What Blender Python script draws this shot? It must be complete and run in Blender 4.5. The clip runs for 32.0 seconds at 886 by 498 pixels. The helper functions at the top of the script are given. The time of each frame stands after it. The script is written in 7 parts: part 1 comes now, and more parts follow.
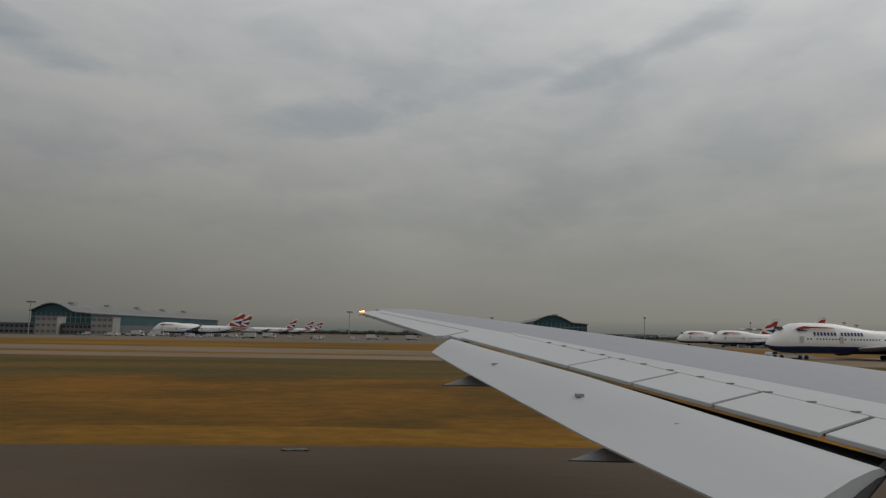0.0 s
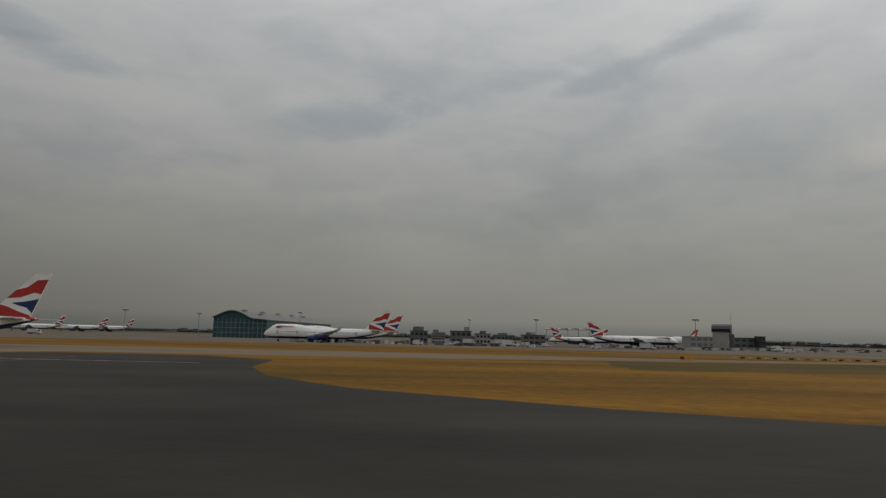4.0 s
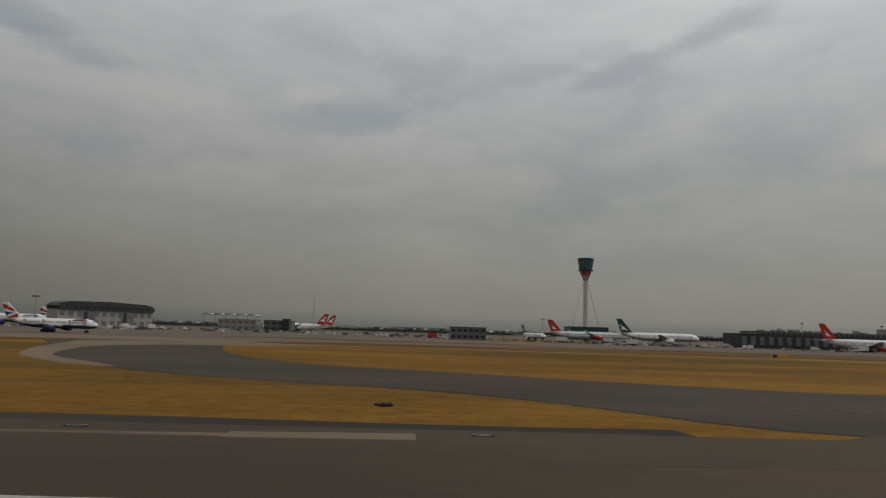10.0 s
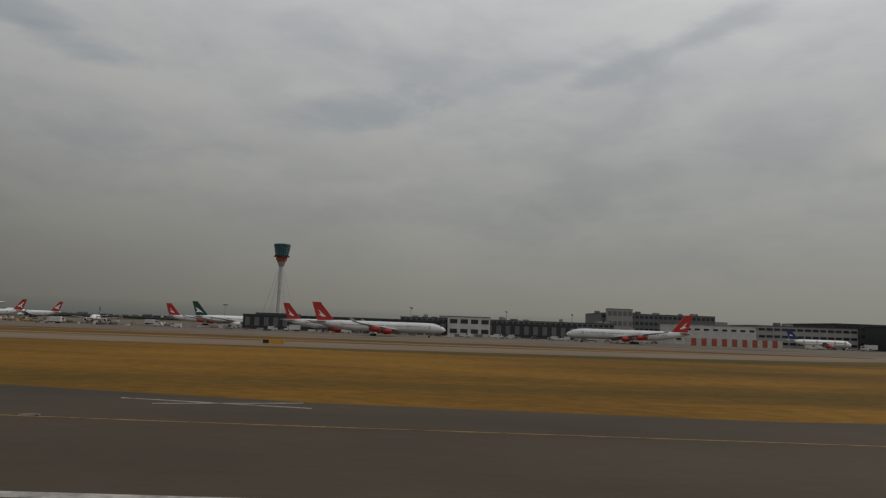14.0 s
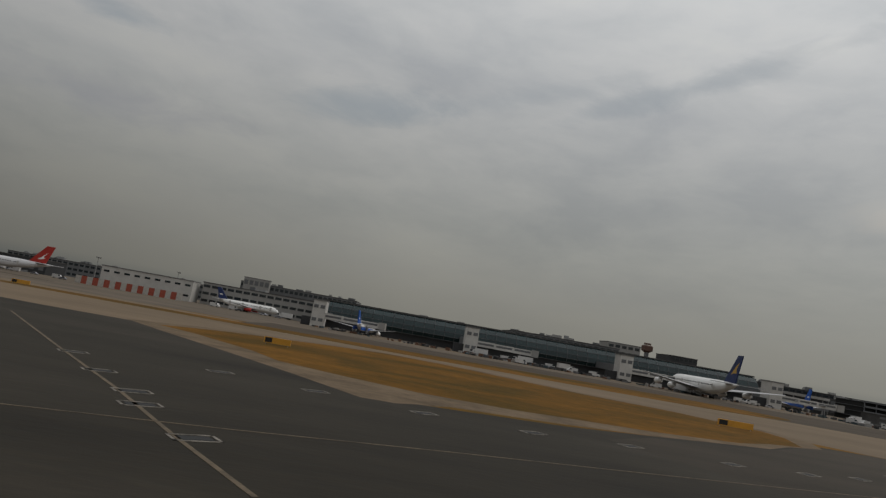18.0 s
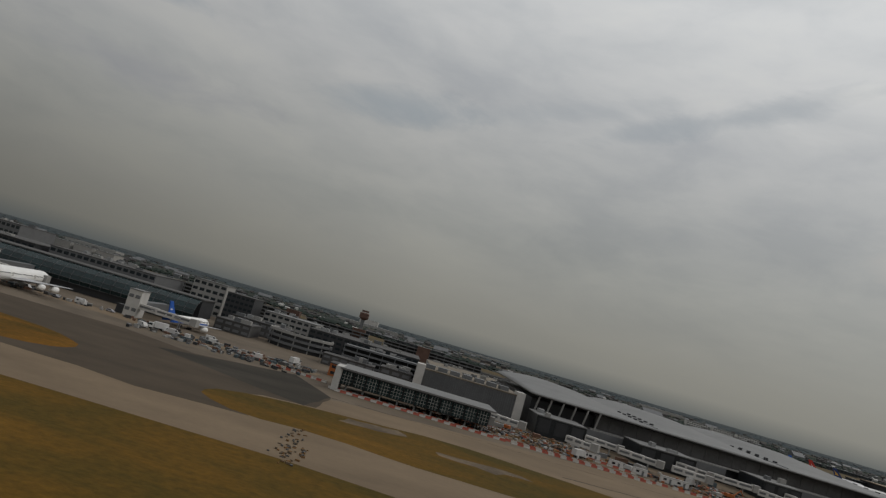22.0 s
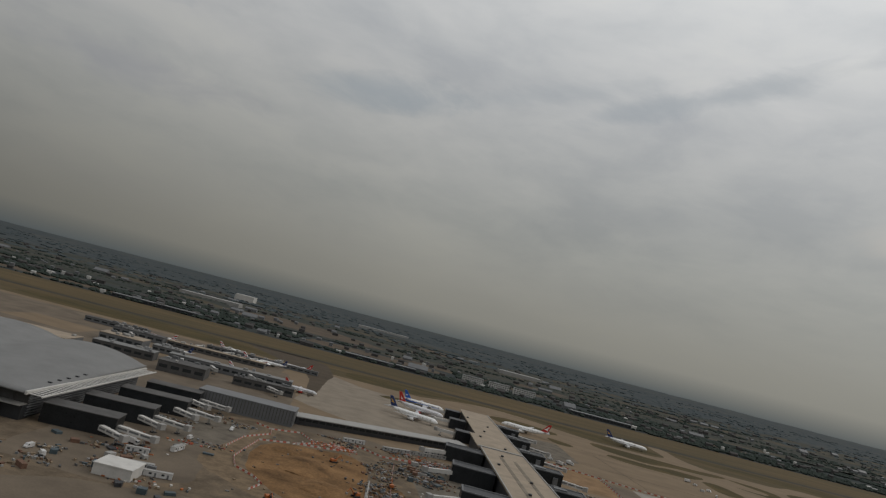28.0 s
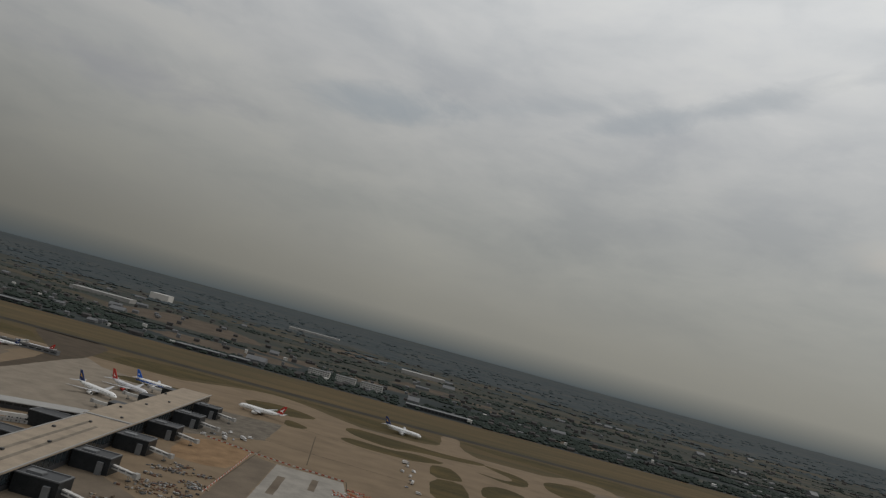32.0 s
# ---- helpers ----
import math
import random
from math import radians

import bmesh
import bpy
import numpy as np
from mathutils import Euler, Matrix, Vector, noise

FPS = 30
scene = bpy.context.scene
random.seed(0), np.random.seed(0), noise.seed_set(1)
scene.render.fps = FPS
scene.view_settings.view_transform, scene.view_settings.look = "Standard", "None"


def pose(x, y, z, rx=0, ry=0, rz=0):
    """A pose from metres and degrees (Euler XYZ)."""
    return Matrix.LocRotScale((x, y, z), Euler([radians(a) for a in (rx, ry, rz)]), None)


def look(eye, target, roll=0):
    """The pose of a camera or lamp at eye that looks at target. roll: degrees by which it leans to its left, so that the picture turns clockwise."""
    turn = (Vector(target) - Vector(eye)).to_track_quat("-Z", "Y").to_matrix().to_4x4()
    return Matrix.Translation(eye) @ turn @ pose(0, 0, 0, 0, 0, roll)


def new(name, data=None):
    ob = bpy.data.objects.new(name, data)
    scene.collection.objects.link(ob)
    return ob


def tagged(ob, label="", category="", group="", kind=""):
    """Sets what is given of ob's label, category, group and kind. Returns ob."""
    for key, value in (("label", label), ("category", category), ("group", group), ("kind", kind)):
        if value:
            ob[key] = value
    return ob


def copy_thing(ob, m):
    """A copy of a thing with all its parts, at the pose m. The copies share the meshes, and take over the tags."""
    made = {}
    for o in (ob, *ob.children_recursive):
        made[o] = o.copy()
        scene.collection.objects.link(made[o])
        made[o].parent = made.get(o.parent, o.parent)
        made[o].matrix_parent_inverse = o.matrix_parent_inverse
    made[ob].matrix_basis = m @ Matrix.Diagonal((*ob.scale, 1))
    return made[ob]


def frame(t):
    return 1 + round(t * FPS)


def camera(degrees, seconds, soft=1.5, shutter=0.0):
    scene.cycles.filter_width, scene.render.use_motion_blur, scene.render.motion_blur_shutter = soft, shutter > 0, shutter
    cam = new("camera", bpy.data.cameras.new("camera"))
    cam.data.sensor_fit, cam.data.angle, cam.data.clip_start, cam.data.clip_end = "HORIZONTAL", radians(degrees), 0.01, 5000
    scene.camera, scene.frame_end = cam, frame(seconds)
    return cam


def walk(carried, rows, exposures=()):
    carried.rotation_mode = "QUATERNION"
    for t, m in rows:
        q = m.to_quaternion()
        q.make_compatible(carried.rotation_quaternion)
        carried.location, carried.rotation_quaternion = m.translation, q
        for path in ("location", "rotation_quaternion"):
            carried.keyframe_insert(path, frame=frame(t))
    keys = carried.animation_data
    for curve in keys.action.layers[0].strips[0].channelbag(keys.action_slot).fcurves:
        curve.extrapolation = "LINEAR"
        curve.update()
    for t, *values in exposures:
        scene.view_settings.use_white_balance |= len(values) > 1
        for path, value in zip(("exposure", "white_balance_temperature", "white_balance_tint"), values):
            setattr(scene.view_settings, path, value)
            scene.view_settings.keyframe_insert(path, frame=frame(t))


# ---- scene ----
S = 0.46            # one scene metre for every 2.17 m of the airfield, so the take-off run keeps to the speed allowed
cam = camera(65.67, 32.0, soft=1.3)
PATH = [
    (0.0, (-8.970, -0.004, 2.531), (-3.488, 99.103, 14.685), 1.021),
    (0.5, (6.423, -0.002, 2.531), (11.498, 99.143, 14.552), 1.129),
    (1.0, (21.888, -0.000, 2.531), (26.701, 99.172, 14.435), 1.238),
    (1.5, (37.426, 0.003, 2.530), (42.177, 99.181, 14.410), 1.314),
    (2.0, (52.961, 0.003, 2.523), (57.703, 99.193, 14.304), 1.359),
    (2.5, (68.465, 0.001, 2.519), (73.275, 99.184, 14.336), 1.342),
    (3.0, (83.923, -0.000, 2.529), (88.639, 99.159, 14.579), 1.342),
    (3.5, (99.378, -0.001, 2.538), (103.771, 99.135, 14.896), 1.319),
    (4.0, (115.091, -0.002, 2.534), (119.034, 99.137, 15.025), 1.329),
    (4.5, (131.070, -0.002, 2.531), (134.533, 99.154, 15.026), 1.362),
    (5.0, (147.324, -0.002, 2.530), (150.371, 99.177, 14.954), 1.406),
    (5.5, (163.861, -0.001, 2.531), (166.652, 99.197, 14.858), 1.451),
    (6.0, (180.690, -0.001, 2.532), (183.478, 99.206, 14.788), 1.486),
    (6.5, (197.725, -0.001, 2.532), (200.558, 99.209, 14.759), 1.522),
    (7.0, (214.879, -0.000, 2.530), (217.822, 99.216, 14.670), 1.536),
    (7.5, (232.157, 0.000, 2.532), (235.129, 99.210, 14.722), 1.611),
    (8.0, (249.618, 0.001, 2.530), (252.431, 99.238, 14.538), 1.644),
    (8.5, (267.400, 0.001, 2.529), (270.118, 99.263, 14.350), 1.601),
    (9.0, (285.465, 0.001, 2.530), (288.093, 99.265, 14.356), 1.550),
    (9.5, (303.619, 0.001, 2.530), (306.108, 99.269, 14.343), 1.629),
    (10.0, (321.864, -0.001, 2.530), (324.222, 99.278, 14.282), 1.731),
    (10.5, (340.183, -0.002, 2.531), (342.451, 99.285, 14.230), 1.780),
    (11.0, (358.538, -0.004, 2.529), (360.732, 99.308, 14.031), 1.701),
    (11.5, (376.934, -0.005, 2.529), (379.174, 99.310, 13.997), 1.629),
    (12.0, (395.377, -0.007, 2.530), (397.804, 99.304, 13.999), 1.556),
    (12.5, (413.816, -0.008, 2.529), (416.382, 99.303, 13.958), 1.477),
    (13.0, (432.247, -0.009, 2.530), (434.852, 99.310, 13.885), 1.409),
    (13.5, (450.889, -0.008, 2.533), (453.483, 99.304, 13.946), 1.671),
    (14.0, (469.606, -0.004, 2.531), (471.962, 99.332, 13.797), 2.022),
    (14.5, (488.487, 0.006, 2.529), (490.935, 99.349, 13.712), 2.558),
    (15.0, (507.365, 0.020, 2.514), (510.046, 99.396, 13.344), 3.556),
    (15.5, (526.242, 0.039, 2.480), (529.240, 99.447, 12.926), 4.823),
    (16.0, (545.117, 0.064, 2.406), (548.456, 99.480, 12.675), 6.162),
    (16.5, (563.983, 0.094, 2.333), (567.629, 99.471, 12.871), 7.380),
    (17.0, (582.804, 0.128, 2.360), (586.664, 99.390, 13.852), 8.281),
    (17.5, (601.641, 0.163, 2.570), (605.315, 99.381, 14.503), 9.299),
    (18.0, (620.521, 0.199, 3.029), (623.946, 99.372, 15.400), 10.196),
    (18.5, (639.455, 0.234, 3.667), (642.575, 99.368, 16.423), 11.014),
    (19.0, (658.234, 0.265, 4.481), (660.674, 99.424, 17.195), 11.747),
    (19.5, (677.140, 0.292, 5.528), (679.296, 99.476, 18.088), 12.620),
    (20.0, (696.022, 0.311, 6.868), (697.839, 99.482, 19.592), 13.552),
    (20.5, (715.007, 0.322, 8.466), (716.625, 99.489, 21.239), 14.507),
    (21.0, (734.048, 0.319, 10.317), (735.390, 99.470, 23.247), 15.291),
    (21.5, (753.083, 0.303, 12.421), (754.237, 99.473, 25.230), 15.994),
    (22.0, (771.984, 0.274, 14.752), (773.140, 99.465, 27.396), 16.356),
    (22.5, (790.903, 0.230, 17.312), (792.295, 99.435, 29.826), 16.182),
    (23.0, (809.758, 0.174, 19.992), (811.502, 99.400, 32.288), 15.560),
    (23.5, (828.611, 0.104, 22.749), (830.491, 99.303, 35.244), 15.109),
    (24.0, (847.479, 0.021, 25.549), (849.376, 99.141, 38.647), 14.850),
    (24.5, (866.253, -0.075, 28.367), (868.298, 99.060, 41.331), 14.738),
    (25.0, (885.041, -0.179, 31.206), (887.278, 99.057, 43.338), 14.825),
    (25.5, (903.781, -0.292, 34.053), (906.170, 99.029, 45.443), 14.990),
    (26.0, (922.619, -0.409, 36.907), (925.087, 98.914, 48.264), 14.984),
    (26.5, (941.477, -0.531, 39.746), (944.009, 98.753, 51.419), 14.876),
    (27.0, (960.338, -0.660, 42.553), (962.977, 98.586, 54.528), 14.732),
    (27.5, (979.198, -0.795, 45.305), (982.041, 98.453, 57.208), 14.619),
    (28.0, (998.044, -0.937, 47.985), (1001.247, 98.394, 59.078), 14.606),
    (28.5, (1016.914, -1.086, 50.615), (1020.589, 98.350, 60.568), 14.638),
    (29.0, (1035.780, -1.241, 53.246), (1039.528, 98.200, 63.125), 14.577),
    (29.5, (1054.680, -1.398, 55.892), (1058.348, 98.042, 65.801), 14.547),
    (30.0, (1073.589, -1.557, 58.574), (1077.184, 97.856, 68.774), 14.633),
    (30.5, (1092.477, -1.718, 61.278), (1096.004, 97.671, 71.736), 14.907),
    (31.0, (1111.334, -1.880, 64.001), (1114.753, 97.453, 75.014), 15.161),
    (31.5, (1130.197, -2.044, 66.742), (1133.750, 97.169, 78.748), 15.263),
    (32.0, (1148.978, -2.209, 69.481), (1152.576, 96.916, 82.184), 15.180),
]
walk(cam, [(t, look(eye, target, roll)) for t, eye, target, roll in PATH], [(0.0, 0.0), (18.0, 0.02), (24.0, 0.10), (32.0, 0.13)])

# ---- sky and sun ----
world = bpy.data.worlds.new("overcast_sky")
scene.world = world
world.use_nodes = True


def value_of(tree, sock, value):
    if hasattr(value, "is_output"):
        tree.links.new(value, sock)
    else:
        sock.default_value = value


def math_node(tree, op, a, b=0.5, c=0.5, clamp=False):
    n = tree.nodes.new("ShaderNodeMath")
    n.operation, n.use_clamp = op, clamp
    for sock, v in zip(n.inputs, (a, b, c)):
        value_of(tree, sock, v)
    return n.outputs[0]


def noise_node(tree, vec, scale, detail=4.0, rough=0.55, distort=0.0):
    n = tree.nodes.new("ShaderNodeTexNoise")
    value_of(tree, n.inputs["Vector"], vec)
    n.inputs["Scale"].default_value, n.inputs["Detail"].default_value = scale, detail
    n.inputs["Roughness"].default_value, n.inputs["Distortion"].default_value = rough, distort
    return n.outputs[0]


def mapped(tree, vec, scale=(1, 1, 1), loc=(0, 0, 0), rot=(0, 0, 0)):
    n = tree.nodes.new("ShaderNodeMapping")
    value_of(tree, n.inputs["Vector"], vec)
    n.inputs["Location"].default_value, n.inputs["Rotation"].default_value, n.inputs["Scale"].default_value = loc, rot, scale
    return n.outputs[0]


def ramp_node(tree, fac, stops):
    n = tree.nodes.new("ShaderNodeValToRGB")
    value_of(tree, n.inputs[0], fac)
    el = n.color_ramp.elements
    while len(el) < len(stops):
        el.new(0.5)
    for e, (p, c) in zip(el, stops):
        e.position, e.color = p, (*c, 1) if len(c) == 3 else c
    return n.outputs[0]


def mix_node(tree, fac, a, b, mode="MIX"):
    n = tree.nodes.new("ShaderNodeMix")
    n.data_type, n.blend_type = "RGBA", mode
    value_of(tree, n.inputs[0], fac)
    for sock, v in ((n.inputs[6], a), (n.inputs[7], b)):
        value_of(tree, sock, (*v, 1) if isinstance(v, tuple) and len(v) == 3 else v)
    return n.outputs[2]


SUN_TURN, SUN_UP = radians(70), radians(40)


def build_sky():
    t = world.node_tree
    t.nodes.clear()
    out = t.nodes.new("ShaderNodeOutputWorld")
    back = t.nodes.new("ShaderNodeBackground")
    t.links.new(back.outputs[0], out.inputs[0])
    coord = t.nodes.new("ShaderNodeTexCoord").outputs["Generated"]
    sky = t.nodes.new("ShaderNodeTexSky")
    sky.sky_type, sky.sun_disc = "NISHITA", False
    sky.sun_elevation, sky.sun_rotation = SUN_UP, SUN_TURN
    sky.dust_density = 4.0
    clear = mix_node(t, 1.0, sky.outputs[0], (0.09, 0.09, 0.09), "MULTIPLY")
    sep = t.nodes.new("ShaderNodeSeparateXYZ")
    t.links.new(coord, sep.inputs[0])
    x, y, z = sep.outputs
    up = math_node(t, "MAXIMUM", z, 0.0)
    # grey cloud sheet: dim and brownish low down, brighter overhead
    base = ramp_node(t, up, [(0.0, (0.185, 0.181, 0.158)), (0.05, (0.215, 0.211, 0.187)), (0.16, (0.285, 0.287, 0.270)),
                             (0.34, (0.41, 0.415, 0.415)), (0.5, (0.53, 0.54, 0.545)), (1.0, (0.62, 0.63, 0.64))])
    side = math_node(t, "MULTIPLY_ADD", x, 0.24, 1.04)
    low = math_node(t, "MULTIPLY_ADD", up, -4.0, 1.0, clamp=True)
    west = math_node(t, "MULTIPLY", math_node(t, "MINIMUM", x, 0.0), math_node(t, "MULTIPLY", low, 0.42))
    side = math_node(t, "ADD", side, west)
    tone = t.nodes.new("ShaderNodeCombineXYZ")
    for i in range(3):
        t.links.new(side, tone.inputs[i])
    base = mix_node(t, 1.0, base, tone.outputs[0], "MULTIPLY")
    # soft cloud rolls, longer than they are tall and climbing to the east
    rolls = noise_node(t, mapped(t, coord, (1.5, 1.0, 4.2), (0.3, 0.0, 0.2), (0, radians(16), 0)), 1.7, 5, 0.5, 0.35)
    fine = noise_node(t, mapped(t, coord, (2.0, 1.4, 5.0), (2, 5, 1), (0, radians(10), 0)), 3.6, 7, 0.58, 0.3)
    both = math_node(t, "ADD", math_node(t, "MULTIPLY", rolls, 0.62), math_node(t, "MULTIPLY", fine, 0.38))
    shade = ramp_node(t, both, [(0.34, (0.80, 0.82, 0.85)), (0.45, (0.92, 0.93, 0.94)), (0.53, (1.0, 1.0, 1.0)), (0.66, (1.09, 1.08, 1.05))])
    fade = math_node(t, "MULTIPLY", up, 6.0, clamp=True)
    lit = mix_node(t, fade, (1.0, 1.0, 1.0), shade)
    both_sky = mix_node(t, 1.0, base, lit, "MULTIPLY")
    # thin places let dull blue sky through, and one warm thin edge
    for d, size, turn, amount, tint in (((-0.10, 0.95, 0.300), (0.13, 0.028), 5, 0.50, None), ((0.10, 0.94, 0.345), (0.20, 0.016), 16, 0.22, None),
                                        ((-0.42, 0.845, 0.325), (0.07, 0.022), -6, 0.55, None), ((-0.42, 0.87, 0.225), (0.17, 0.036), 2, 0.50, (0.235, 0.240, 0.262)), ((-0.50, 0.80, 0.36), (0.06, 0.02), 0, 0.5, None),
                                        ((0.33, 0.86, 0.385), (0.26, 0.018), 20, 0.40, None), ((0.60, 0.77, 0.25), (0.10, 0.035), 10, 0.35, (0.62, 0.56, 0.48))):
        off = t.nodes.new("ShaderNodeVectorMath")
        off.operation = "SUBTRACT"
        t.links.new(coord, off.inputs[0])
        off.inputs[1].default_value = d
        q = mapped(t, off.outputs[0], (1 / size[0], 1.2, 1 / size[1]))
        turned = t.nodes.new("ShaderNodeVectorRotate")
        turned.rotation_type = "Y_AXIS"
        t.links.new(off.outputs[0], turned.inputs["Vector"])
        turned.inputs["Angle"].default_value = radians(turn)
        t.links.new(turned.outputs[0], q.node.inputs["Vector"])
        ln = t.nodes.new("ShaderNodeVectorMath")
        ln.operation = "LENGTH"
        t.links.new(q, ln.inputs[0])
        rag = math_node(t, "ADD", ln.outputs["Value"], math_node(t, "MULTIPLY_ADD", fine, 2.4, -1.2))
        mask = ramp_node(t, rag, [(0.0, (amount,) * 3), (0.35, (amount * 0.8,) * 3), (1.0, (0, 0, 0))])
        blue = mix_node(t, 0.12, (0.225, 0.262, 0.290), clear)
        both_sky = mix_node(t, mask, both_sky, tint or blue)
    # dim blue-grey distance along the horizon
    rim = math_node(t, "MULTIPLY_ADD", z, 25.0, 0.42, clamp=True)
    rim = math_node(t, "SMOOTH_MIN", math_node(t, "POWER", rim, 0.8), 1.0, 0.1)
    both_sky = mix_node(t, rim, (0.055, 0.071, 0.080), both_sky)
    t.links.new(both_sky, back.inputs["Color"])
    back.inputs["Strength"].default_value = 1.0


build_sky()
sun = new("sun", bpy.data.lights.new("sun", "SUN"))
sun.data.energy, sun.data.angle, sun.data.color = 0.7, radians(25), (1.0, 0.95, 0.88)
sun.matrix_world = look((0, 0, 900), (0 - math.sin(SUN_TURN) * 900, 0 - math.cos(SUN_TURN) * 900, 900 - 900 * math.tan(SUN_UP)))


# ---- materials ----
MATS = {}


def material(name, color, rough=0.7, metal=0.0, spots=0.25, size=3.0, bump=0.15, fine=None, per=0.0, spec=0.4, stretch=(1, 1, 1), tint=None):
    """A surface: base colour, broad stains (size in airfield metres), fine grain, relief, and a shift per object."""
    if name in MATS:
        return MATS[name]
    m = bpy.data.materials.new(name)
    m.use_nodes = True
    t = m.node_tree
    t.nodes.clear()
    out = t.nodes.new("ShaderNodeOutputMaterial")
    b = t.nodes.new("ShaderNodeBsdfPrincipled")
    t.links.new(b.outputs[0], out.inputs[0])
    geo = t.nodes.new("ShaderNodeNewGeometry").outputs["Position"]
    vec = mapped(t, geo, stretch)
    broad = noise_node(t, vec, 1.0 / (size * S), 5, 0.6)
    grain = noise_node(t, vec, 1.0 / ((fine or size * 0.12) * S), 4, 0.65)
    dark = tuple(c * (1 - spots) for c in color)
    light = tuple(min(1.0, c * (1 + spots * 0.8)) for c in (tint or color))
    col = ramp_node(t, broad, [(0.3, dark), (0.52, color), (0.72, light)])
    g = ramp_node(t, grain, [(0.3, (1 - spots * 0.5,) * 3), (0.7, (1 + spots * 0.4,) * 3)])
    col = mix_node(t, 1.0, col, g, "MULTIPLY")
    if per:
        rnd = t.nodes.new("ShaderNodeObjectInfo").outputs["Random"]
        k = math_node(t, "MULTIPLY_ADD", rnd, per * 2, 1 - per)
        c3 = t.nodes.new("ShaderNodeCombineXYZ")
        for i in range(3):
            t.links.new(k, c3.inputs[i])
        col = mix_node(t, 1.0, col, c3.outputs[0], "MULTIPLY")
    t.links.new(col, b.inputs["Base Color"])
    t.links.new(math_node(t, "MULTIPLY_ADD", grain, 0.25, rough - 0.12, clamp=True), b.inputs["Roughness"])
    b.inputs["Metallic"].default_value = metal
    b.inputs["Specular IOR Level"].default_value = spec
    if bump:
        bp = t.nodes.new("ShaderNodeBump")
        bp.inputs["Strength"].default_value, bp.inputs["Distance"].default_value = bump, 0.05
        t.links.new(grain, bp.inputs["Height"])
        t.links.new(bp.outputs[0], b.inputs["Normal"])
    MATS[name] = m
    return m



def grass_material(name, straw, mid, green, green_at=0.45, patch=26.0, stretch=(0.3, 1, 1)):
    """Dry mown grass: straw, brown and green patches of two sizes, mowing streaks and tufts."""
    m = bpy.data.materials.new(name)
    m.use_nodes = True
    t = m.node_tree
    b = t.nodes["Principled BSDF"]
    geo = t.nodes.new("ShaderNodeNewGeometry").outputs["Position"]
    wide = noise_node(t, mapped(t, geo, stretch), 1.0 / (patch * S), 4, 0.6, 0.6)
    streak = noise_node(t, mapped(t, geo, (0.10, 1, 1), (3, 7, 0)), 1.0 / (9.0 * S), 3, 0.6)
    tuft = noise_node(t, mapped(t, geo, (0.75, 1, 1)), 1.0 / (1.6 * S), 4, 0.7)
    mixed = math_node(t, "ADD", math_node(t, "MULTIPLY", wide, 0.70), math_node(t, "ADD", math_node(t, "MULTIPLY", streak, 0.13), math_node(t, "MULTIPLY", tuft, 0.17)))
    col = ramp_node(t, mixed, [(green_at - 0.12, green), (green_at - 0.02, tuple(g * 0.5 + q * 0.5 for g, q in zip(green, mid))), (green_at + 0.05, mid), (green_at + 0.16, straw)])
    g = ramp_node(t, tuft, [(0.3, (0.80, 0.80, 0.81)), (0.7, (1.14, 1.13, 1.1))])
    t.links.new(mix_node(t, 1.0, col, g, "MULTIPLY"), b.inputs["Base Color"])
    b.inputs["Roughness"].default_value, b.inputs["Specular IOR Level"].default_value = 0.95, 0.1
    bp = t.nodes.new("ShaderNodeBump")
    bp.inputs["Strength"].default_value, bp.inputs["Distance"].default_value = 0.6, 0.06
    t.links.new(tuft, bp.inputs["Height"])
    t.links.new(bp.outputs[0], b.inputs["Normal"])
    return m


GRASS = grass_material("dry_grass", (0.216, 0.109, 0.012), (0.156, 0.077, 0.009), (0.074, 0.050, 0.008))
GRASS_GREEN = grass_material("green_grass", (0.135, 0.082, 0.018), (0.096, 0.062, 0.015), (0.054, 0.044, 0.012), 0.5)
GRASS_OLIVE = grass_material("olive_grass", (0.132, 0.070, 0.012), (0.086, 0.049, 0.009), (0.046, 0.035, 0.008), 0.5, 34.0, (0.6, 1, 1))
GRASS_BROWN = grass_material("brown_grass", (0.172, 0.080, 0.009), (0.124, 0.060, 0.007), (0.058, 0.040, 0.006), 0.46, 20.0, (0.7, 1, 1))
# airfield grass again, its colours dulled in place of distance haze
GRASS_HAZED = grass_material("haze_dulled_grass", (0.120, 0.086, 0.044), (0.092, 0.068, 0.036), (0.062, 0.054, 0.030), 0.48, 60.0, (0.15, 1, 1))
FIELD = material("open_country", (0.034, 0.041, 0.041), 0.95, spots=0.35, size=160, fine=22, bump=0.2, spec=0.1, stretch=(0.35, 1, 1), tint=(0.062, 0.058, 0.046))
GRASS_PATCHY = grass_material("patchy_grass", (0.150, 0.077, 0.011), (0.110, 0.060, 0.009), (0.062, 0.045, 0.009), 0.51, 34.0, (0.6, 1, 1))
GRASS_DULL = grass_material("dull_taxiway_grass", (0.098, 0.073, 0.032), (0.076, 0.058, 0.026), (0.050, 0.042, 0.020), 0.5, 30.0, (0.4, 1, 1))
FIELD_BROWN = material("stubble_field", (0.092, 0.072, 0.054), 0.95, spots=0.3, size=60, fine=6, bump=0.2, spec=0.1)
ASPHALT = material("worn_asphalt", (0.0745, 0.0530, 0.0335), 0.9, spots=0.22, size=18, fine=0.6, bump=0.3, spec=0.2, stretch=(0.15, 1, 1))
ASPHALT_DARK = material("dark_asphalt", (0.0320, 0.0268, 0.0190), 0.9, spots=0.42, size=16, fine=0.7, bump=0.3, spec=0.2, stretch=(0.35, 1, 1), tint=(0.035, 0.029, 0.022))
